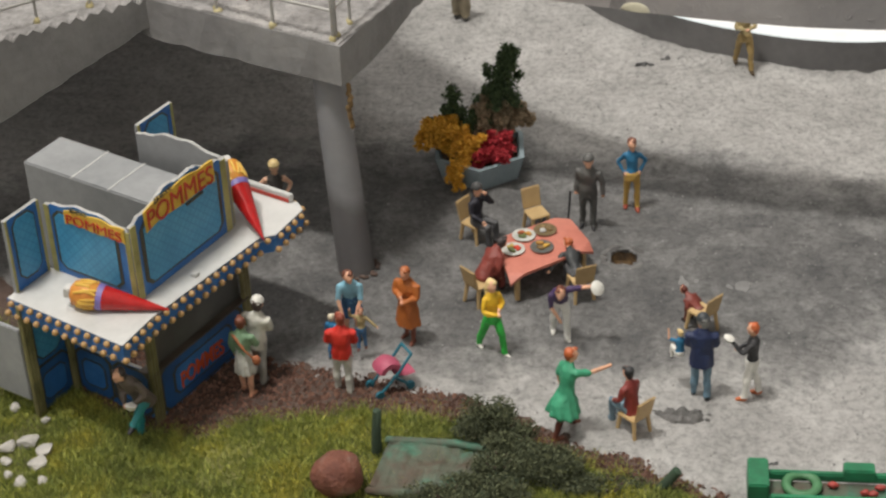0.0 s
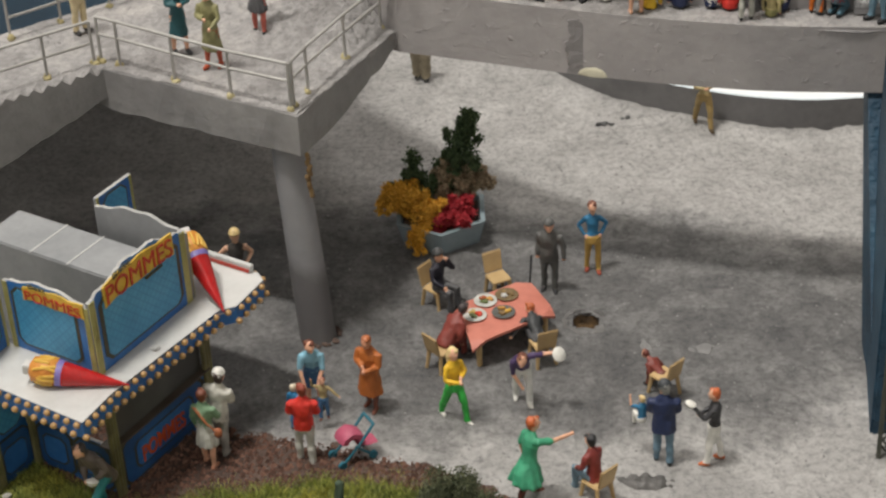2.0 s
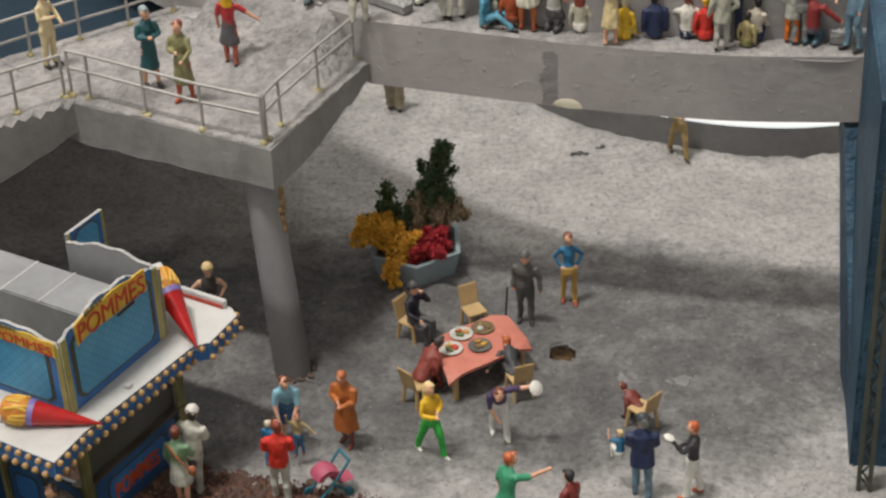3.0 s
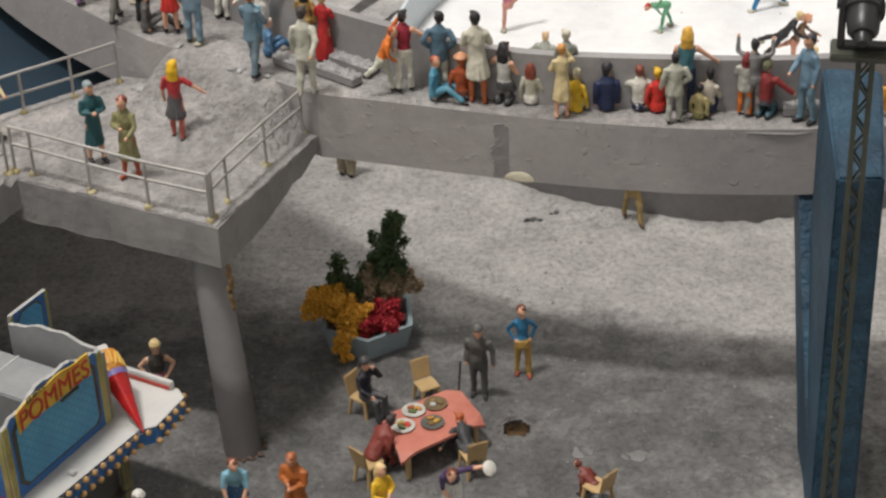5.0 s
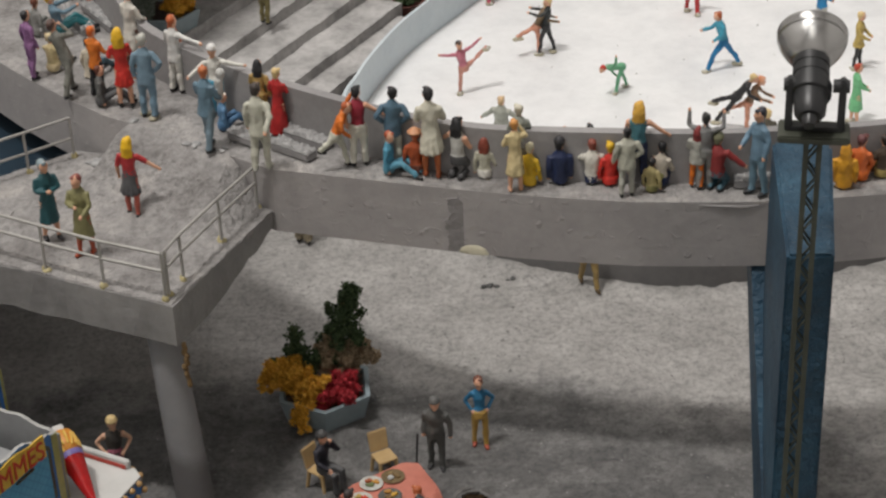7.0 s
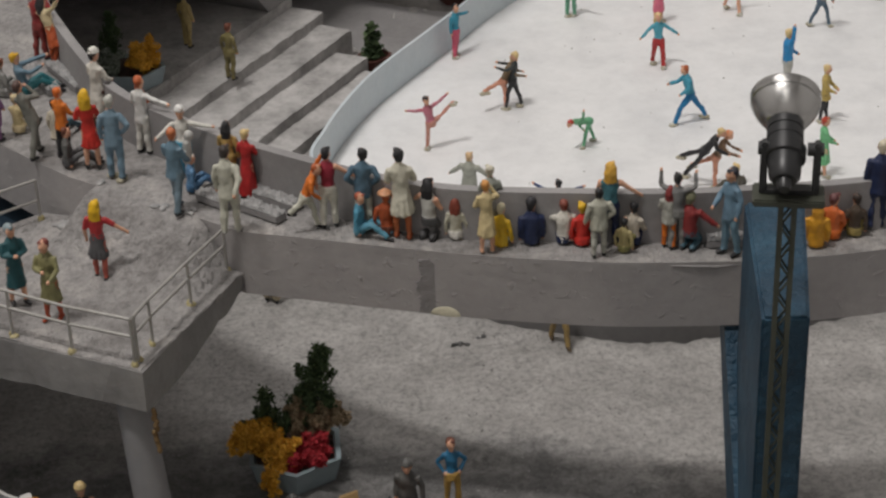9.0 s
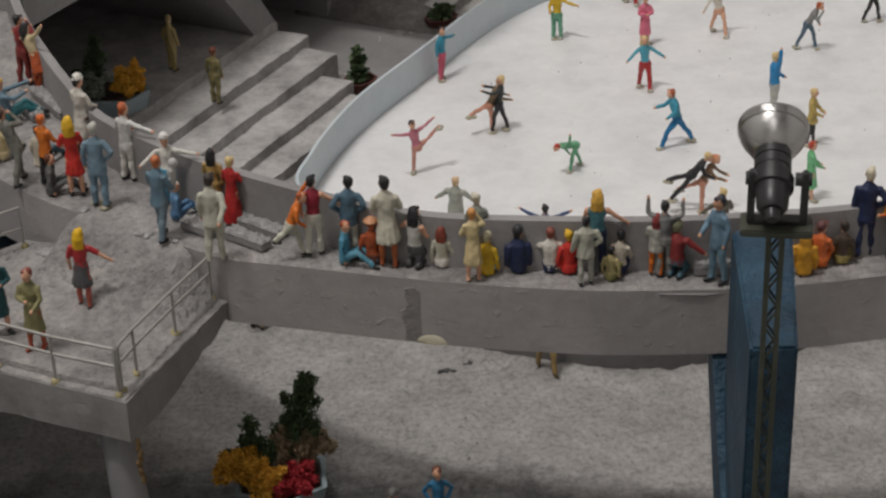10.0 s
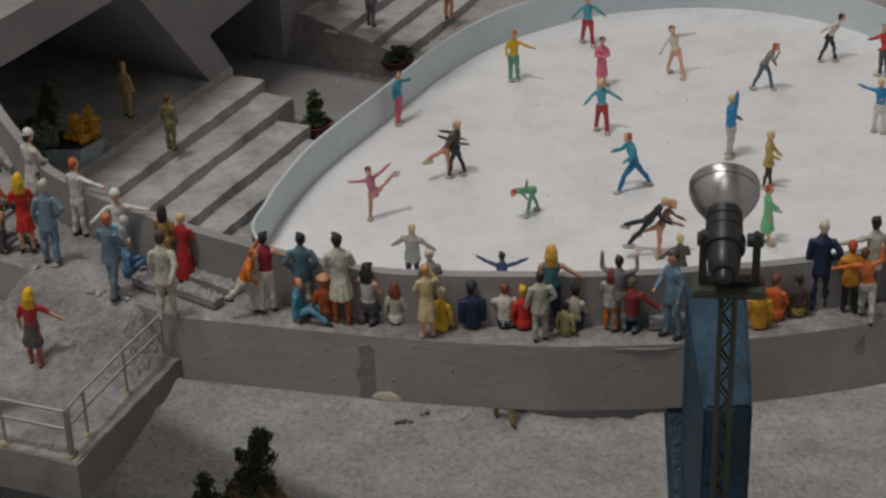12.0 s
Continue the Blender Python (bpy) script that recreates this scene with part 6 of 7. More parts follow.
def chip_cone(m, label):
    c = thing("chip_cone", label, "sign", m, "giant chip cones")
    bm = bmesh.new()
    tube(bm, [(0, 0, 0), (0.6, 0, 0), (1.35, 0, 0)], [0.015, 0.13, 0.26], 24, 0, False)
    part("cone", bm, CONE_RED, c, "glossy red cone", True)
    bm = bmesh.new()
    tube(bm, [(1.33, 0, 0), (1.45, 0, 0)], [0.264, 0.278], 24, 0, False)
    part("band", bm, CONE_BAND, c, "violet band", True)
    bm = bmesh.new()
    tube(bm, [(1.44, 0, 0), (1.7, 0, 0), (1.95, 0, 0)], [0.262, 0.285, 0.25], 24, 0)
    bundle = part("chip_filling", bm, CHIP_DEEP, c, "golden bundle of printed chips", True)
    for k in range(26):
        a, tw = 2.4 * k, random.uniform(-0.5, 0.5)
        x0 = 1.45 + 0.05 * (k % 4)
        bm = bmesh.new()
        tube(bm, [(x0, 0.272 * math.cos(a), 0.272 * math.sin(a)), (x0 + 0.15, 0.282 * math.cos(a + tw / 2), 0.282 * math.sin(a + tw / 2)), (x0 + 0.3, 0.262 * math.cos(a + tw), 0.262 * math.sin(a + tw))], [0.03, 0.034, 0.03], 6, 0)
        part("chip", bm, CHIP, bundle)
    bm = bmesh.new()
    box(bm, 1.95, 2.15, -0.12, 0.12, -0.1, 0.12, 0, 0.02)
    part("peg", bm, STALL_WHITE, c, "white peg")
    return c


CHIP_DEEP = mottled("chip_orange", (0.42, 0.12, 0.02), (0.55, 0.22, 0.03), (0.62, 0.32, 0.05), 150, 500, 0.5, 0.2, 0.0002, 0.3)
CONE_RED, CONE_BAND, CHIP = paint("cone_red", (0.40, 0.012, 0.012), 0.22), paint("cone_band", (0.20, 0.16, 0.42), 0.4), mottled("chip_yellow", (0.40, 0.20, 0.03), (0.62, 0.38, 0.06), (0.72, 0.52, 0.14), 150, 500, 0.5, 0.3, 0.0003, 0.3)
chip_cone(at(-7.24, 5.47, ROOF + 0.12, 175, 0, -7), "giant red cone of golden chips lying on the canopy")
chip_cone(at(-5.82, 8.05, ROOF + 0.1, 124, 0, -27), "giant red cone of golden chips leaning on the stall board")

# ---- flower planter ----


def leaf_cloud(bm, centre, radii, count, size, mat=0, upright=0.0):
    """Many small bent leaves scattered through an uneven volume."""
    for _ in range(count):
        a, b, r = random.uniform(0, 6.283), random.uniform(-1, 1), random.random() ** 0.45
        s = math.sqrt(1 - b * b)
        p = Vector(centre) + Vector((radii[0] * r * s * math.cos(a), radii[1] * r * s * math.sin(a), radii[2] * r * b))
        p += noise.noise_vector(p * 2.2) * 0.22 * radii[0]
        d = Vector((random.gauss(0, 1), random.gauss(0, 1), random.gauss(0, 1) + upright)).normalized() * size * random.uniform(0.6, 1.4)
        e = d.cross(Vector((random.gauss(0, 1), random.gauss(0, 1), random.gauss(0, 1)))).normalized() * d.length * 0.45
        v = [bm.verts.new(q) for q in (p, p + d * 0.5 + e, p + d, p + d * 0.5 - e)]
        bm.faces.new((v[0], v[1], v[2])).material_index = mat
        bm.faces.new((v[0], v[2], v[3])).material_index = mat


def foliage(name, dark, light, rough=0.8):
    m, tree, b = shader(name, dark, rough)
    g = tree.nodes.new("ShaderNodeNewGeometry").outputs["Random Per Island"]
    link(tree, ramp(tree, g, [(0.0, dark), (0.6, tuple((x + y) / 2 for x, y in zip(dark, light))), (1.0, light)]), b.inputs["Base Color"])
    return m


CONIFER = foliage("conifer", (0.025, 0.05, 0.02), (0.10, 0.15, 0.06))
YFLOWER = foliage("yellow_flower", (0.58, 0.28, 0.02), (0.95, 0.56, 0.08))
RFLOWER = foliage("red_flower", (0.24, 0.012, 0.018), (0.66, 0.05, 0.07))
BEIGE = foliage("beige_flock", (0.20, 0.145, 0.085), (0.52, 0.41, 0.27))
BUSHM = foliage("bush_flock", (0.034, 0.046, 0.024), (0.125, 0.135, 0.065))
PALEF = foliage("pale_flock", (0.10, 0.13, 0.10), (0.40, 0.44, 0.38))
PLANTER = mottled("planter_grey_blue", (0.20, 0.26, 0.29), (0.27, 0.34, 0.37), (0.33, 0.40, 0.43), 50, 500, 0.6, 0.2, 0.0003, 0.25)
TERRA = mottled("terracotta", (0.07, 0.025, 0.02), (0.11, 0.04, 0.03), (0.16, 0.06, 0.045), 60, 500, 0.8, 0.3, 0.0003, 0.3)


def hexagon(r, rot=0.0, n=6, sx=1.0):
    return [(sx * r * math.cos(rot + 2 * math.pi * k / n), r * math.sin(rot + 2 * math.pi * k / n)) for k in range(n)]


def planter(x, y, z, rz, k, plants, label, mat=None):
    pl = thing("planter", label, "planter", at(x, y, z, rz))
    bm = bmesh.new()
    lo, hi, inn, bot = ([bm.verts.new((px, py, h)) for px, py in hexagon(r * k, 0.62)] for r, h in ((0.98, 0.0), (1.16, 0.62 * k), (1.04, 0.62 * k), (0.98, 0.46 * k)))
    for a, b in ((lo, hi), (hi, inn), (inn, bot)):
        for i in range(6):
            bm.faces.new((a[i], a[(i + 1) % 6], b[(i + 1) % 6], b[i]))
    bm.faces.new(lo)
    part("box", bm, mat or PLANTER, pl, "hexagonal grey-blue box")
    bm = bmesh.new()
    f = [bm.verts.new((px, py, 0.5 * k)) for px, py in hexagon(1.0 * k, 0.62)]
    bm.faces.new(f)
    part("soil", bm, SOIL, pl)
    for name, clouds, m, lab in plants:
        bm = bmesh.new()
        for c, r, n, size, upr in clouds:
            if r[2] > 0.24:
                # knobbly: small tufts through the volume of the clump
                for _ in range(16):
                    d = Vector((random.gauss(0, 1), random.gauss(0, 1), random.gauss(0, 1))).normalized() * random.uniform(0.55, 1.2)
                    leaf_cloud(bm, [(c[i] + d[i] * r[i]) * k for i in range(3)], [v * k * random.uniform(0.2, 0.36) for v in r], int(0.42 * n), 0.44 * size * k, 0, upr)
            leaf_cloud(bm, tuple(v * k for v in c), tuple(v * k * (0.8 if r[2] > 0.24 else 1.0) for v in r), int(2.2 * n), 0.46 * size * k, 0, upr)
        part(name, bm, m, pl, lab)
    return pl


def spire(x, y, z0, h, r, n=9, dens=130, lean=0.0):
    """A ragged conifer, fullest at a third of its height, with twigs that stick out."""
    rows = []
    for j in range(n):
        t = j / n
        w = r * (0.8 + 0.6 * t if t < 0.35 else 1.01 - 0.9 * (t - 0.35) / 0.65) * random.uniform(0.85, 1.15)
        cx = x + lean * t + 0.12 * r * math.sin(3 * j) + random.uniform(-0.06, 0.06) * r
        rows.append(((cx, y, z0 + h * t), (w * 0.8, w * 0.8, h / n * 0.9), int(dens * (1 - 0.6 * t)), 0.14, 0.5))
        for _ in range(3):
            a = random.uniform(0, 6.283)
            rows.append(((cx + 0.85 * w * math.cos(a), y + 0.85 * w * math.sin(a), z0 + h * t + random.uniform(-0.05, 0.12)), (0.12, 0.12, 0.12), int(dens * 0.16), 0.14, 0.9))
    return rows


planter(-2.1, 16.1, 0.02, 0, 1.08, [
    ("yellow_flower_clump", [((-0.78, -0.22, 1.02), (0.46, 0.42, 0.48), 700, 0.13, 0.2), ((-0.32, -0.62, 0.92), (0.46, 0.34, 0.42), 560, 0.13, 0.2), ((-0.45, -1.0, 0.45), (0.2, 0.12, 0.35), 170, 0.12, 0.0), ((-1.1, -0.1, 0.9), (0.34, 0.3, 0.3), 320, 0.13, 0.2)], YFLOWER, "yellow flowers"),
    ("red_flower_clump", [((0.30, -0.62, 0.76), (0.54, 0.36, 0.30), 700, 0.12, 0.2), ((0.52, -0.35, 0.88), (0.38, 0.3, 0.28), 350, 0.12, 0.2)], RFLOWER, "red flowers"),
    ("beige_bush", [((0.12, 0.2, 1.35), (0.35, 0.3, 0.45), 420, 0.14, 0.2), ((0.52, 0.2, 1.22), (0.38, 0.3, 0.4), 420, 0.14, 0.2), ((0.95, 0.25, 1.25), (0.36, 0.25, 0.3), 300, 0.14, 0.2)], BEIGE, "dry beige bush"),
    ("conifer", spire(0.36, 0.45, 1.05, 1.95, 0.58, 10, 300, 0.32), CONIFER, "dark green conifer"),
    ("small_conifer", spire(-0.5, 0.3, 0.95, 1.05, 0.25, 8, 80, -0.2) + [((-0.75, 0.2, 1.1), (0.32, 0.25, 0.28), 220, 0.12, 0.2), ((-0.2, 0.1, 1.15), (0.3, 0.25, 0.3), 200, 0.12, 0.2)], CONIFER, "ragged small conifer"),
], "grey-blue hexagonal planter of mixed flowers and conifers")
planter(-8.65, 35.2, 1.8, 20, 1.0, [
    ("yellow_flower_clump", [((0.35, -0.4, 1.05), (0.55, 0.45, 0.5), 800, 0.15, 0.2)], YFLOWER, "yellow flowers"),
    ("pale_bush", [((-0.75, -0.4, 0.95), (0.5, 0.4, 0.4), 600, 0.14, 0.2)], PALEF, "pale green bush"),
    ("conifer", spire(-0.45, 0.45, 0.8, 1.6, 0.4), CONIFER, "dark green conifer"),
    ("dark_bush", [((-1.2, 0.2, 0.9), (0.5, 0.4, 0.4), 400, 0.14, 0.2)], CONIFER, "dark green bush"),
], "grey-blue hexagonal planter beside the seating steps")


def pot(x, y, z, rz, plants):
    p = thing("plant_pot", "dark terracotta trough with a small evergreen", "plant pot", at(x, y, z, rz), "terracotta troughs")
    bm = bmesh.new()
    lo, hi, inn, bot = ([bm.verts.new((px, py, h)) for px, py in hexagon(r, 0.3, 8, 1.25)] for r, h in ((0.42, 0.0), (0.56, 0.42), (0.49, 0.42), (0.46, 0.3)))
    for a, b in ((lo, hi), (hi, inn), (inn, bot)):
        for i in range(8):
            bm.faces.new((a[i], a[(i + 1) % 8], b[(i + 1) % 8], b[i]))
    bm.faces.new(lo), bm.faces.new(bot)
    part("trough", bm, TERRA, p)
    bm = bmesh.new()
    for c, r, n, size, upr in plants:
        leaf_cloud(bm, c, r, n, size, 0, upr)
    part("plant", bm, CONIFER, p, "dark evergreen plant")
    return p


pot(-1.1, 40.0, 0.02, 40, spire(0, 0, 0.45, 1.15, 0.26, 8, 60) + [((0, 0, 0.5), (0.5, 0.4, 0.2), 200, 0.15, 0.3)])
pot(1.75, 45.6, 0.02, 40, [((0, 0, 0.55), (0.5, 0.4, 0.28), 350, 0.15, 0.3)])

# ---- table and chairs ----
CLOTH = mottled("table_salmon", (0.42, 0.13, 0.09), (0.52, 0.18, 0.13), (0.58, 0.22, 0.16), 60, 500, 0.6, 0.15, 0.0002, 0.2)
BEECH = mottled("beech_plastic", (0.40, 0.27, 0.12), (0.50, 0.35, 0.17), (0.56, 0.41, 0.21), 80, 500, 0.5, 0.1, 0.0002, 0.2)
table = thing("table", "salmon-topped wooden table with beech legs", "table", at(-0.28, 11.68, 0.0, 0))
TABLE = [Vector((-1.15, 0.12)), Vector((-0.62, -1.38)), Vector((1.16, 0.0)), Vector((0.47, 1.32))]
bm = bmesh.new()
top = []
for i in range(19):
    u, row = i / 18, []
    for j in range(15):
        w = j / 14
        q = (TABLE[0] * (1 - w) + TABLE[1] * w) * (1 - u) + (TABLE[3] * (1 - w) + TABLE[2] * w) * u
        # the cloth droops and pinches at its corners
        corner = max(0.0, abs(2 * u - 1) + abs(2 * w - 1) - 1.7)
        row.append(bm.verts.new((q.x, q.y, 0.76 - 0.5 * corner + 0.012 * noise.noise(Vector((q.x, q.y, 0)) * 3))))
    top.append(row)
for a, b in zip(top, top[1:]):
    for j in range(14):
        bm.faces.new((a[j], b[j], b[j + 1], a[j + 1]))
r = bmesh.ops.extrude_face_region(bm, geom=bm.faces[:])
for v in r["geom"]:
    if isinstance(v, bmesh.types.BMVert):
        v.co.z -= 0.07
part("tabletop", bm, CLOTH, table)
for sx, sy in (tuple(q * 0.8) for q in TABLE):
    bm = bmesh.new()
    tube(bm, [(sx, sy, -0.04), (sx, sy, 0.69)], [0.06, 0.075], 8, 0, False)
    part("leg", bm, BEECH, table, "beech leg")


def meal(u, v, colours, label):
    pl = thing("plate", label, "plate", at(u, v, 0.775), "plates of food on the table")
    bm = bmesh.new()
    tube(bm, [(0, 0, 0.0), (0, 0, 0.02), (0, 0, 0.035)], [0.18, 0.23, 0.27], 18, 0, False)
    part("dish", bm, col(*colours[0]), pl)
    for k, cc in enumerate(colours[1:]):
        bm = bmesh.new()
        a = 2.2 * k
        for j in range(5):
            ball(bm, (0.09 * math.cos(a) + random.uniform(-0.05, 0.05), 0.09 * math.sin(a) + random.uniform(-0.05, 0.05), 0.06), (0.055, 0.05, 0.04), 0, 6, 4)
        part("food", bm, col(*cc), pl)
    return pl


meal(-0.92, 11.42, [(0.5, 0.5, 0.46), (0.6, 0.05, 0.02), (0.5, 0.35, 0.1), (0.1, 0.12, 0.04)], "white plate with red and yellow food")
meal(-0.72, 12.0, [(0.5, 0.5, 0.46), (0.6, 0.3, 0.06), (0.4, 0.1, 0.03), (0.12, 0.15, 0.05)], "white plate with golden food")
meal(-0.28, 11.55, [(0.10, 0.10, 0.09), (0.6, 0.35, 0.05), (0.5, 0.25, 0.05), (0.2, 0.12, 0.04)], "dark dish with golden chips")
meal(-0.25, 12.25, [(0.16, 0.11, 0.05), (0.2, 0.13, 0.05), (0.3, 0.2, 0.08), (0.5, 0.5, 0.48)], "brown basket of food")


def chair(x, y, rz, label="beech-coloured plastic chair with a plain back"):
    """Faces -y before turning; the back stands at +y."""
    ch = thing("chair", label, "chair", at(x, y, 0.0, rz), "chairs on the plaza")
    bm = bmesh.new()
    box(bm, -0.24, 0.24, -0.24, 0.24, 0.44, 0.49, 0, 0.015)
    part("seat", bm, BEECH, ch)
    bm = bmesh.new()
    vs = box(bm, -0.23, 0.23, 0.22, 0.27, 0.50, 1.0, 0, 0.0)
    for v in vs:
        v.co.y += (v.co.z - 0.5) * 0.22
        v.co.x *= 1.0 + 0.12 * (v.co.z - 0.5)
    bmesh.ops.bevel(bm, geom=bm.edges[:], offset=0.02, segments=2, affect="EDGES")
    part("backrest", bm, BEECH, ch)
    for sx in (-1, 1):
        for sy in (-1, 1):
            bm = bmesh.new()
            tube(bm, [(sx * 0.19, sy * 0.19, 0.45), (sx * 0.23, sy * 0.26, -0.04)], [0.05, 0.04], 7, 0, False)
            part("leg", bm, BEECH, ch)
    return ch


chair(-1.62, 10.55, 138)
chair(0.62, 10.85, 205)
chair(-0.52, 13.45, 30)
chair(-1.95, 13.0, 55)
chair(3.32, 9.72, 228)
chair(1.92, 6.1, 226)
figurine(-1.88, 12.95, 0, 55, (0.02, 0.02, 0.03), DKGREY, BLACK, "seated figurine in black resting its chin", sit="chair", arms=("low", "face"), hat=(0.06, 0.06, 0.06), group=G0)
figurine(-1.55, 10.72, 0, 138, (0.20, 0.04, 0.03), (0.2, 0.04, 0.03), (0.05, 0.04, 0.04), "seated figurine in maroon bending over the table", sit="chair", bulk=1.2, arms=("low", "fwd"), lean=44, group=G0)
figurine(0.52, 10.98, 0, 200, (0.035, 0.038, 0.04), DKGREY, (0.40, 0.10, 0.03), "seated ginger figurine in dark grey at the table", sit="chair", arms=("fwd", "outlow"), lean=56, h=1.8, group=G0)
figurine(1.88, 6.16, 0, 226, (0.20, 0.03, 0.025), (0.16, 0.24, 0.3), BLACK, "seated black-haired figurine in a maroon jacket", sit="chair", arms=("low", "low"), group=G0, lean=8)
figurine(3.28, 9.78, 0, 226, (0.18, 0.04, 0.03), BROWN, (0.12, 0.03, 0.02), "seated figurine in brown on a lone chair", sit="chair", arms=("low", "low"), h=1.45, group=G0, lean=58)

# ---- pushchair ----
pram = thing("pushchair", "teal-framed pushchair with a pink seat and hood", "pushchair", at(-3.2, 7.2, 0.05, -55) @ Matrix.Diagonal((0.8, 0.8, 0.8, 1.0)))
FRAME, PINKC = col(0.02, 0.15, 0.21), col(0.42, 0.08, 0.14)
for sx in (-1, 1):
    bm = bmesh.new()
    tube(bm, [(sx * 0.27, -0.45, 0.12), (sx * 0.27, 0.1, 0.62), (sx * 0.27, 0.5, 1.08)], [0.04, 0.04, 0.04], 7)
    part("handle_tube", bm, FRAME, pram, smooth=True)
    bm = bmesh.new()
    tube(bm, [(sx * 0.27, 0.4, 0.12), (sx * 0.27, -0.05, 0.55)], [0.04, 0.04], 7)
    part("rear_tube", bm, FRAME, pram, smooth=True)
    for y in (-0.48, 0.42):
        bm = bmesh.new()
        tube(bm, [(sx * 0.25, y, 0.12), (sx * 0.33, y, 0.12)], [0.12, 0.12], 12, 0, False)
        part("wheel", bm, FRAME, pram, smooth=True)
bm = bmesh.new()
tube(bm, [(-0.28, 0.5, 1.08), (0.28, 0.5, 1.08)], [0.04, 0.04], 7)
part("handle_bar", bm, FRAME, pram)
bm = bmesh.new()
tube(bm, [(0, 0.62, 0.40), (0, 0.35, 0.42), (0, 0.08, 0.52)], [(0.23, 0.05), (0.24, 0.06), (0.24, 0.05)], 10)
part("seat", bm, PINKC, pram, "pink seat", True)
bm = bmesh.new()
hoops = []
for k in range(7):
    t = radians(-20 + 25 * k)
    reach = 0.34 + 0.02 * (k % 2)
    hoops.append([bm.verts.new((x, -0.1 + reach * rr * math.sin(t - 0.9), 0.62 + reach * rr * math.cos(t - 0.9))) for x, rr in ((-0.27, 0.55), (-0.26, 0.95), (-0.1, 1.08), (0.1, 1.08), (0.26, 0.95), (0.27, 0.55))])
for a, b in zip(hoops, hoops[1:]):
    for k in range(5):
        bm.faces.new((a[k], a[k + 1], b[k + 1], b[k]))
r = bmesh.ops.extrude_face_region(bm, geom=bm.faces[:])
for v in r["geom"]:
    if isinstance(v, bmesh.types.BMVert):
        v.co = Vector((0, -0.1, 0.62)) + (v.co - Vector((0, -0.1, 0.62))) * 0.92
part("hood", bm, PINKC, pram, "pink hood", True)

# ---- lawn and scrap in the foreground ----
EDGE_L = smooth_curve([(-13.5, 10.6), (-12.0, 9.2), (-10.8, 8.0), (-9.6, 6.9), (-8.4, 6.1), (-7.2, 5.75), (-6.2, 6.15), (-4.8, 6.45), (-3.6, 6.75), (-2.6, 6.7), (-1.6, 6.4), (-0.5, 5.9), (0.3, 5.45), (1.5, 5.05), (2.6, 4.55), (3.4, 4.1), (4.2, 3.6), (6, 3.0), (10, 2.6)], 5)
EDGE_S = smooth_curve([(-13.5, 11.2), (-11.8, 10.0), (-10.2, 8.6), (-8.8, 8.6), (-7.0, 8.3), (-5.7, 8.0), (-4.7, 7.75), (-3.7, 7.5), (-2.6, 7.25), (-1.7, 6.85), (-0.5, 6.3), (0.3, 5.75), (1.5, 5.3), (2.6, 4.8), (3.4, 4.35), (4.2, 3.85), (6, 3.2), (10, 2.8)], 5)


def line_y(line, x):
    for a, b in zip(line, line[1:]):
        if a.x <= x <= b.x:
            return a.y + (b.y - a.y) * (x - a.x) / max(1e-6, b.x - a.x)
    return line[0].y if x < line[0].x else line[-1].y


def apron(line, lift, thick):
    def height(x, y):
        d = line_y(line, x) - y + 0.35 * noise.noise(Vector((x, y, 3)) / 0.7)
        return ground_height(x, y) + lift * min(1, max(-1.2, d / thick)) + 0.06 * noise.noise(Vector((x, y, 7)) / 0.3)
    return height


soil = sheet("soil", -14, 10, -2, 12, 0.12, apron(EDGE_S, 0.10, 0.5))
soil.data.materials.append(SOIL)
tagged(soil, "dark brown crumbly soil strip", "soil", kind="structure")
turf_height = apron(EDGE_L, 0.16, 0.7)
turf = sheet("lawn", -14, 10, -2, 11.5, 0.12, turf_height)
turf.data.materials.append(TURF)
tagged(turf, "olive green lawn of static grass", "lawn", kind="structure")


def tufts(name, count, inside, length, mat, label, height, box4):
    verts, faces = [], []
    while len(faces) < count:
        x, y = random.uniform(box4[0], box4[1]), random.uniform(box4[2], box4[3])
        if random.random() > inside(x, y):
            continue
        z = height(x, y) - 0.03
        a, l = random.uniform(0, 6.283), length * random.uniform(0.5, 1.3)
        bx, by = 0.014 * math.cos(a), 0.014 * math.sin(a)
        tx, ty = random.gauss(0, 0.45) * l, random.gauss(-0.1, 0.45) * l
        n = len(verts)
        verts += [((x - bx) * S, (y - by) * S, z * S), ((x + bx) * S, (y + by) * S, z * S), ((x + tx) * S, (y + ty) * S, (z + l) * S)]
        faces.append((n, n + 1, n + 2))
    me = bpy.data.meshes.new(name)
    me.from_pydata(verts, [], faces)
    me.materials.append(mat)
    return tagged(new(name, me), label, "grass", kind="stuff")


GRASS = foliage("static_grass", (0.10, 0.14, 0.03), (0.56, 0.55, 0.14), 0.7)
tint = ramp(GRASS.node_tree, noise_node(GRASS.node_tree, 90, 4, 0.65), [(0.34, (0.55, 0.62, 0.62)), (0.5, (0.95, 1.0, 0.9)), (0.66, (1.25, 1.1, 0.75))])
grass_bsdf = GRASS.node_tree.nodes["Principled BSDF"]
link(GRASS.node_tree, mix(GRASS.node_tree, grass_bsdf.inputs["Base Color"].links[0].from_socket, tint, 1.0, "MULTIPLY"), grass_bsdf.inputs["Base Color"])


def lawn_density(x, y):
    d = line_y(EDGE_L, x) - y
    if d < -0.25:
        return 0
    return min(1, 0.35 + d) * (0.45 + 0.55 * (noise.noise(Vector((x, y, 0)) / 1.4) > -0.25))


tufts("grass", 120000, lawn_density, 0.16, GRASS, "yellow-green static grass of the lawn", turf_height, (-12.6, 4.5, 2.0, 10.5))


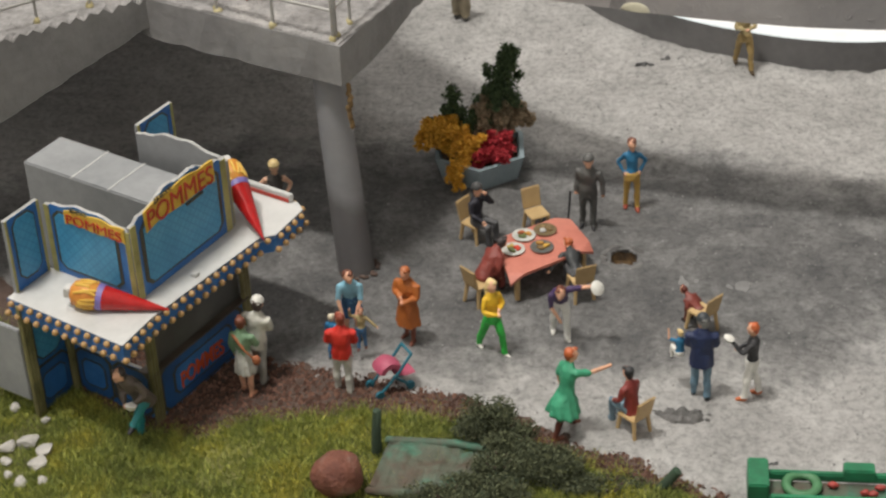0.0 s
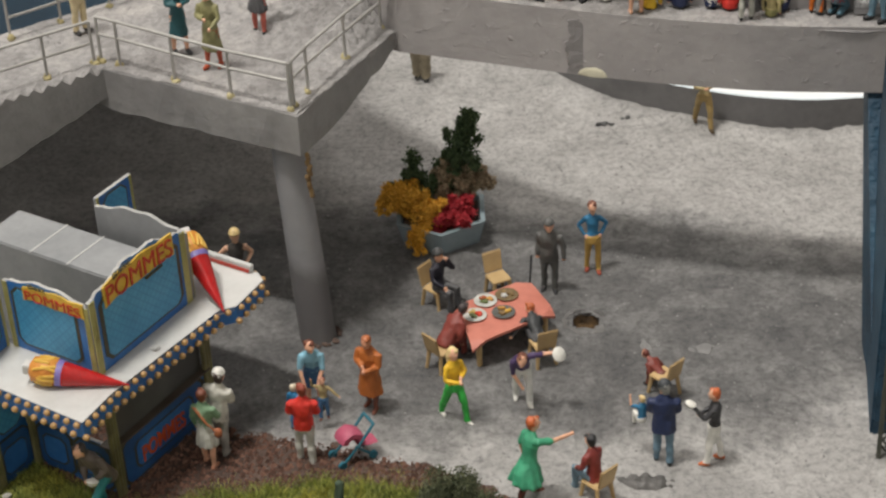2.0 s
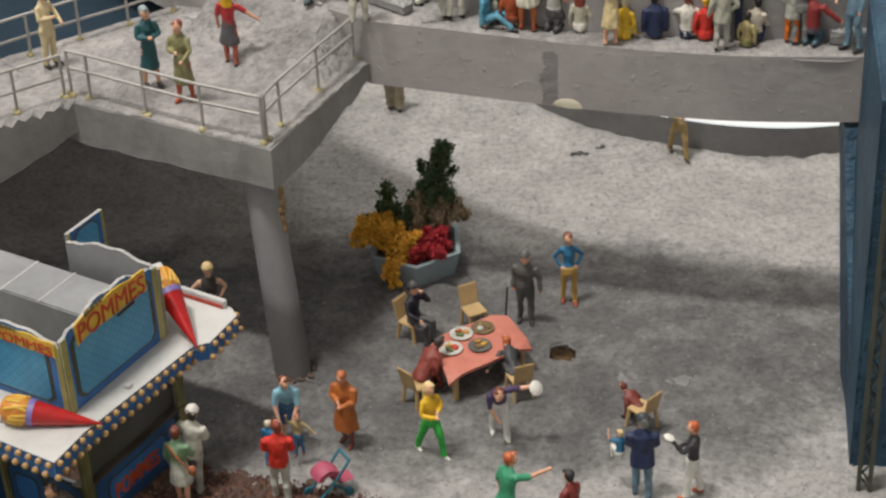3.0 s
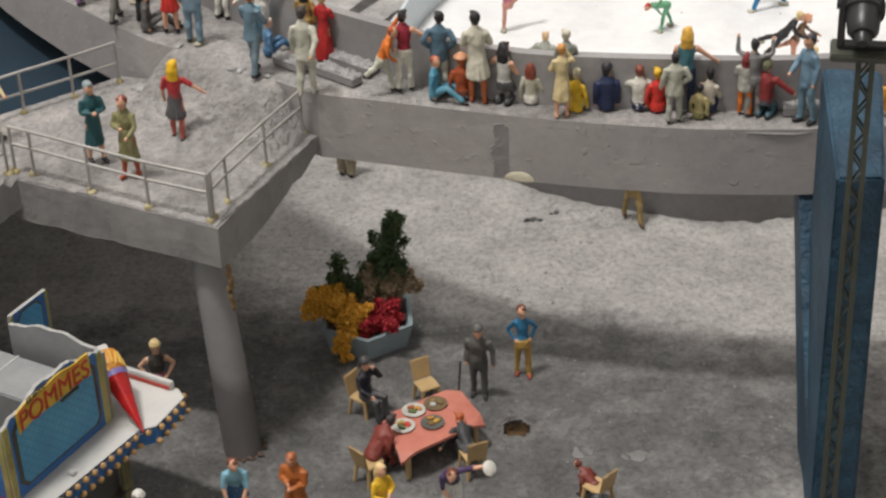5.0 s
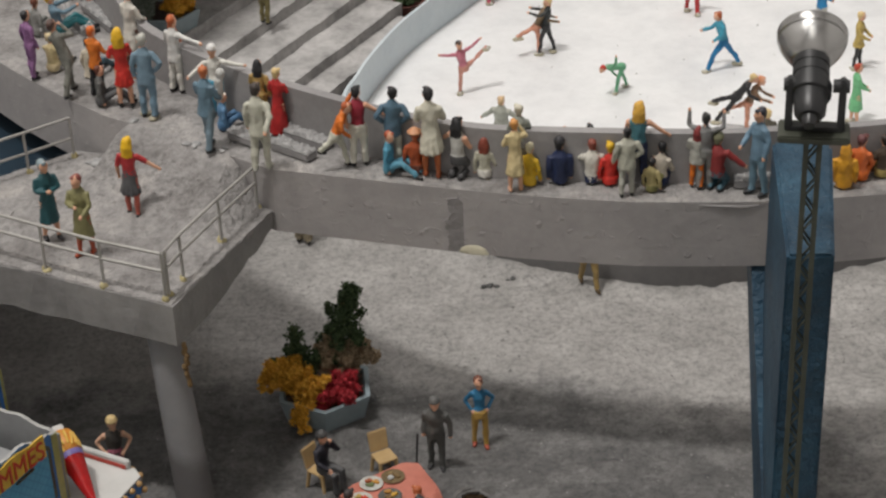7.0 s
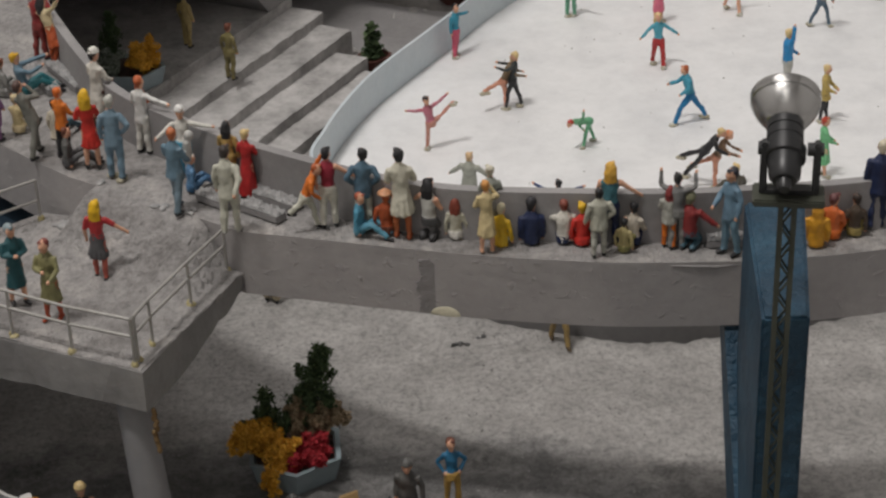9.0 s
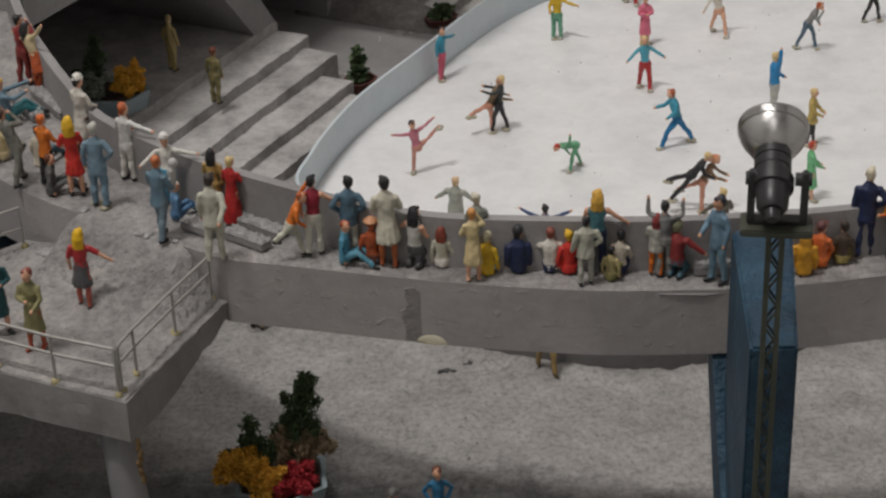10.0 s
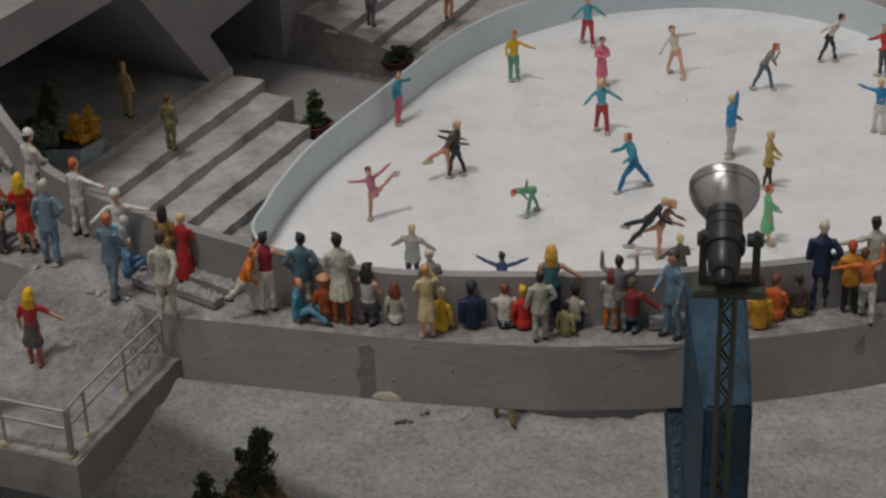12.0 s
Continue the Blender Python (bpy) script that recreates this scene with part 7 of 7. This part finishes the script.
def crumbs(name, count, inside, size, mat, label, height, box4, category="gravel"):
    verts, faces = [], []
    made = 0
    while made < count:
        x, y = random.uniform(box4[0], box4[1]), random.uniform(box4[2], box4[3])
        if random.random() > inside(x, y):
            continue
        z, r, n = height(x, y), size * random.uniform(0.5, 1.5), len(verts)
        for dx, dy, dz in ((1, 0, 0), (-0.5, 0.9, 0), (-0.5, -0.9, 0), (0, 0, 1.1), (0.2, 0.1, -0.8)):
            verts.append(((x + r * dx * random.uniform(0.7, 1.2)) * S, (y + r * dy * random.uniform(0.7, 1.2)) * S, (z + r * dz) * S))
        faces += [(n, n + 1, n + 3), (n + 1, n + 2, n + 3), (n + 2, n, n + 3), (n + 1, n, n + 4), (n + 2, n + 1, n + 4), (n, n + 2, n + 4)]
        made += 1
    me = bpy.data.meshes.new(name)
    me.from_pydata(verts, [], faces)
    me.materials.append(mat)
    return tagged(new(name, me), label, category, kind="stuff")


CRUMB = foliage("soil_crumb", (0.06, 0.03, 0.022), (0.26, 0.14, 0.10), 0.95)
WCRUMB = foliage("plaster_crumb", (0.24, 0.236, 0.23), (0.44, 0.433, 0.42), 0.95)
crumbs("soil_crumbs", 5000, lambda x, y: 1.0 if line_y(EDGE_L, x) - 0.4 < y < line_y(EDGE_S, x) + 0.15 else 0, 0.05, CRUMB, "loose brown soil crumbs", apron(EDGE_S, 0.10, 0.5), (-11, 5, 3.5, 9))
crumbs("plaster_grit", 2200, lambda x, y: 1.0 if y > line_y(EDGE_S, x) else 0, 0.028, WCRUMB, "loose pale plaster grit", ground_height, (-9, 12, 3.6, 24))


crumbs("ice_specks", 60, lambda x, y: 1.0, 0.03, WCRUMB, "grey crumbs lying on the ice", lambda x, y: 0.165, (2, 17, 29, 46))


# pale stones
STONE = mottled("pale_pebble", (0.32, 0.31, 0.28), (0.43, 0.41, 0.38), (0.52, 0.50, 0.47), 90, 500, 0.9, 0.4, 0.0004, 0.3)
for x, y, r in ((-10.75, 4.55, 0.17), (-10.4, 4.8, 0.2), (-9.95, 4.55, 0.18), (-10.0, 4.15, 0.2), (-10.65, 4.15, 0.13), (-10.2, 3.55, 0.16), (-11.0, 5.9, 0.13), (-9.75, 3.6, 0.12), (-10.2, 5.5, 0.1), (-10.5, 3.7, 0.1)):
    bm = bmesh.new()
    bmesh.ops.create_icosphere(bm, subdivisions=2, radius=r)
    for v in bm.verts:
        v.co += noise.noise_vector(v.co * 4 + Vector((x, y, 0))) * r * 0.55
        v.co.z *= 0.7
    tagged(part("stone", bm, STONE, at=at(x, y, turf_height(x, y) + 0.06, random.uniform(0, 180))), "pale angular stone lying in the grass", "stone", "pale stones in the grass")

# rusty ball-shaped tank, bollard, wrecked hull, pole
RUSTY = mottled("rusty_iron", (0.08, 0.024, 0.016), (0.18, 0.066, 0.042), (0.26, 0.19, 0.165), 130, 420, 0.8, 1.0, 0.0014, 0.6)
WRECK = mottled("wreck_green", (0.09, 0.05, 0.035), (0.085, 0.105, 0.075), (0.03, 0.21, 0.135), 95, 450, 0.75, 0.7, 0.0008, 0.6)
POLE = mottled("mossy_pole", (0.02, 0.035, 0.022), (0.035, 0.06, 0.035), (0.05, 0.16, 0.10), 90, 500, 0.8, 0.5, 0.0004, 0.4)
bm = bmesh.new()
ball(bm, (0, 0, 0.45), (0.52, 0.48, 0.46), 0, 24, 16)
wobble(bm, 0.06, 0.3)
tagged(part("scrap_boulder", bm, RUSTY, smooth=True, at=at(-3.8, 3.75, 0.12)), "rust-brown rounded scrap lump on the grass", "scrap")
bm = bmesh.new()
tube(bm, [(0, 0, -0.15), (0.02, 0.03, 0.6), (0.06, 0.08, 1.15)], [0.115, 0.095, 0.085], 14, 0, True)
wobble(bm, 0.015, 0.2)
tagged(part("bollard", bm, POLE, smooth=True, at=at(-3.2, 4.85, 0.1)), "dark mossy green-topped bollard", "bollard")
bm = bmesh.new()
tube(bm, [(0, 0, 0.0), (0.35, 0.02, 0.55)], [0.12, 0.10], 12, 0, True)
tagged(part("pole_stub", bm, POLE, smooth=True, at=at(2.45, 4.15, 0.1)), "slanting dark green pole stub", "pole")
hull = thing("wrecked_hull", "overgrown rusty green scrap sheet in the grass", "scrap", at(-1.7, 4.3, 0.14, -7))
bm = bmesh.new()
grid_patch(bm, (-1.4, -0.75), (1.45, -0.75), (1.4, 0.75), (-1.35, 0.75), 44, 24, lambda u, v, x, y: 0.12 + 0.12 * (1 - (y / 0.8) ** 2) + 0.012 * math.sin(x * 26) + 0.10 * noise.noise(Vector((x, y, 1)) * 1.8) + 0.03 * noise.noise(Vector((x, y, 4)) * 6))
r = bmesh.ops.extrude_face_region(bm, geom=bm.faces[:])
for v in r["geom"]:
    if isinstance(v, bmesh.types.BMVert):
        v.co.z -= 0.06
part("sheet", bm, WRECK, hull, "flaking green and rust sheet")
for y in (-0.8, 0.78):
    bm = bmesh.new()
    tube(bm, [(-1.45, y, 0.1), (0, y, 0.2), (1.5, y, 0.1)], [0.09, 0.1, 0.08], 8)
    wobble(bm, 0.03, 0.3)
    part("rib", bm, WRECK, hull, "flaking rib", True)

# machine wreck
MGREEN = mottled("machine_green", (0.012, 0.10, 0.045), (0.02, 0.19, 0.085), (0.05, 0.26, 0.13), 60, 500, 0.45, 0.2, 0.0003, 0.3)
machine = thing("machine_wreck", "green painted machine frame with a ring and red pieces", "machine", at(5.3, 4.25, 0.08, 0))
for x0, x1, y0, y1, z0, z1, nm in ((-1.15, -0.75, -0.4, 0.45, 0.0, 0.55, "end_block"), (-0.75, 1.9, 0.28, 0.42, 0.1, 0.3, "beam"), (-0.75, 1.9, -0.45, -0.3, 0.1, 0.3, "beam"), (0.7, 1.3, 0.2, 0.5, 0.2, 0.48, "block"), (-0.75, 1.9, -0.3, 0.28, 0.05, 0.12, "bed")):
    bm = bmesh.new()
    box(bm, x0, x1, y0, y1, z0, z1, 0, 0.03)
    part(nm, bm, MGREEN if nm != "bed" else WRECK, machine)
bm = bmesh.new()
n = 28
rings = []
for k in range(n):
    a = 2 * math.pi * k / n
    c = Vector((-0.1 + 0.3 * math.cos(a), 0.05 + 0.3 * math.sin(a), 0.22))
    e = Vector((math.cos(a), math.sin(a), 0))
    rings.append([bm.verts.new(c + e * 0.1 * math.cos(t) + Vector((0, 0, 0.08 * math.sin(t)))) for t in (2 * math.pi * j / 8 for j in range(8))])
for k in range(n):
    a, b = rings[k], rings[(k + 1) % n]
    for j in range(8):
        bm.faces.new((a[j], a[(j + 1) % 8], b[(j + 1) % 8], b[j]))
part("ring", bm, col(0.07, 0.2, 0.09), machine, "dull green ring", True)
for p in ((0.5, 0.1, 0.2), (1.1, -0.1, 0.2), (1.25, -0.12, 0.2), (1.4, 0.05, 0.22)):
    bm = bmesh.new()
    ball(bm, p, (0.11, 0.07, 0.07), 0, 8, 6)
    wobble(bm, 0.03, 0.1)
    part("red_piece", bm, col(0.35, 0.05, 0.04), machine, "red-brown piece", True)

# bushes


def bush(x, y, z, clouds, label):
    b = thing("bush", label, "bush", at(x, y, z), "dark bushes")
    bm = bmesh.new()
    for k in range(7):
        a = k * 0.9
        tube(bm, [(0, 0, 0), (0.25 * math.cos(a), 0.25 * math.sin(a), 0.3)], [0.04, 0.02], 5)
    part("twigs", bm, SOIL, b)
    for c, r, n in clouds:
        bm = bmesh.new()
        for _ in range(9):
            q = (c[0] + random.uniform(-0.55, 0.55) * r[0], c[1] + random.uniform(-0.55, 0.55) * r[1], c[2] + random.uniform(-0.4, 0.5) * r[2])
            leaf_cloud(bm, q, tuple(v * 0.55 for v in r), n // 3, 0.042, 0, 0.2)
        part("crown", bm, BUSHM, b)
    return b


bush(-1.0, 5.4, 0.15, [((0.0, 0.0, 0.5), (0.62, 0.5, 0.62), 2600), ((0.55, -0.35, 0.35), (0.6, 0.45, 0.35), 1500), ((0.75, -0.85, 0.3), (0.55, 0.45, 0.35), 1500), ((1.2, -0.55, 0.2), (0.5, 0.4, 0.25), 1000), ((1.35, -1.05, 0.35), (0.6, 0.45, 0.4), 1400), ((-0.35, 0.15, 0.3), (0.4, 0.35, 0.35), 900)], "dark green flocked bush at the lawn edge")
bush(0.35, 4.35, 0.1, [((0.0, 0.0, 0.38), (0.8, 0.5, 0.4), 2200), ((0.6, -0.3, 0.2), (0.6, 0.45, 0.25), 1200)], "low dark green flocked bush")
bush(1.5, 4.1, 0.05, [((0.0, 0.0, 0.15), (0.8, 0.4, 0.18), 900)], "flat dark green moss clump")
bush(-1.6, 3.45, 0.2, [((0.0, 0.0, 0.25), (1.0, 0.3, 0.2), 1300), ((1.3, 0.1, 0.3), (0.7, 0.4, 0.3), 1200)], "dark moss on the scrap sheet")
bush(-0.7, 4.35, 0.3, [((0.0, 0.0, 0.2), (0.7, 0.5, 0.22), 1300), ((-0.5, -0.5, 0.15), (0.6, 0.3, 0.16), 900)], "dark moss creeping over the scrap sheet")

# ---- plaza details ----
HOLE = mottled("hole_filling", (0.03, 0.018, 0.008), (0.08, 0.045, 0.016), (0.16, 0.095, 0.035), 220, 700, 0.9, 1.0, 0.0012, 0.5)
RIM = mottled("hole_rim_plaster", (0.09, 0.088, 0.085), (0.16, 0.155, 0.15), (0.24, 0.235, 0.23), 90, 600, 0.92, 1.0, 0.0012, 0.6)
bm = bmesh.new()
n = 26
prev = None
for r, z in ((0.62, -0.07), (0.50, 0.035), (0.41, 0.05), (0.34, -0.06), (0.27, -0.24), (0.02, -0.28)):
    ringv = [bm.verts.new((r * 1.05 * math.cos(2 * math.pi * k / n) * (1 + 0.08 * math.sin(3 * k)), r * math.sin(2 * math.pi * k / n), z + 0.02 * math.sin(5 * k))) for k in range(n)]
    if prev:
        for k in range(n):
            bm.faces.new((prev[k], prev[(k + 1) % n], ringv[(k + 1) % n], ringv[k])).material_index = 1 if r < 0.31 else 0
    prev = ringv
tagged(part("hole_rim", bm, [RIM, HOLE], smooth=True, at=at(1.55, 12.38, -0.02)), "broken hole with rusty filling in the plaza", "hole")
for x, y, rx, ry in ((3.12, 11.45, 0.46, 0.24), (4.19, 11.3, 0.26, 0.22)):
    bm = bmesh.new()
    f = bm.faces.new([bm.verts.new((rx * math.cos(a) * (1 + 0.7 * noise.noise(Vector((x, y, a)))), ry * math.sin(a) * (1 + 0.7 * noise.noise(Vector((y, x, a)))), 0)) for a in (2 * math.pi * k / 22 for k in range(22))])
    r = bmesh.ops.extrude_face_region(bm, geom=[f])
    for v in r["geom"]:
        if isinstance(v, bmesh.types.BMVert):
            v.co.z -= 0.12
    tagged(part("plaster_patch", bm, PATCH, at=at(x, y, ground_height(x, y) + 0.012)), "smooth pale plaster patch on the plaza", "patch", "plaster patches")
for x, y, s in ((1.86, 21.6, 0.16), (2.38, 22.0, 0.11), (4.6, 5.2, 0.12)):
    bm = bmesh.new()
    for k in range(5):
        ball(bm, (random.uniform(-s, s) * 1.5, random.uniform(-s, s) * 0.5, 0), (s * random.uniform(0.3, 0.7), s * 0.35, s * 0.4), 0, 7, 5)
    wobble(bm, 0.03, 0.1)
    tagged(part("dark_crumb", bm, DKCRUMB, at=at(x, y, ground_height(x, y) + 0.0)), "dark broken lump stuck to the plaza", "lump", "dark lumps on the plaza")

# broken-up plaster where the floor has flaked
bm = bmesh.new()
rows = []
for i in range(45):
    row = []
    for j in range(25):
        u, v = i / 22 - 1, j / 12 - 1
        p = Vector((u * 0.62, v * 0.28, 0))
        edge = 1 - min(1.0, math.hypot(u, v) + 0.45 * noise.noise(p * 5))
        row.append(bm.verts.new((p.x, p.y + 0.12 * math.sin(2.5 * u), -0.08 + 0.16 * min(1, 3 * max(0, edge)) + 0.09 * noise.noise(p * 9) + 0.05 * noise.noise(p * 21))))
    rows.append(row)
for a, b in zip(rows, rows[1:]):
    for j in range(24):
        bm.faces.new((a[j], a[j + 1], b[j + 1], b[j]))
tagged(part("flaked_plaster", bm, RIM, smooth=True, at=at(2.85, 6.6, ground_height(2.85, 6.6), -22)), "broken-up dark grey plaster on the plaza", "rubble")

# ---- display table and hall ----
bm = bmesh.new()
box(bm, -30.5, 40.5, -8.5, 80.5, -89.9, -0.55, 0, 0.4)
tagged(part("display_table", bm, WALL), "plain grey boxed table under the model landscape", "table", kind="structure")
# unseen enclosure, added to close the space and reflect fill light
bm = bmesh.new()
box(bm, -130, 140, -150, 160, -90, 215)
hall = part("hall_wall", bm, WALL)
tagged(hall, "unseen plain grey walls and ceiling around the model", "wall", kind="structure")
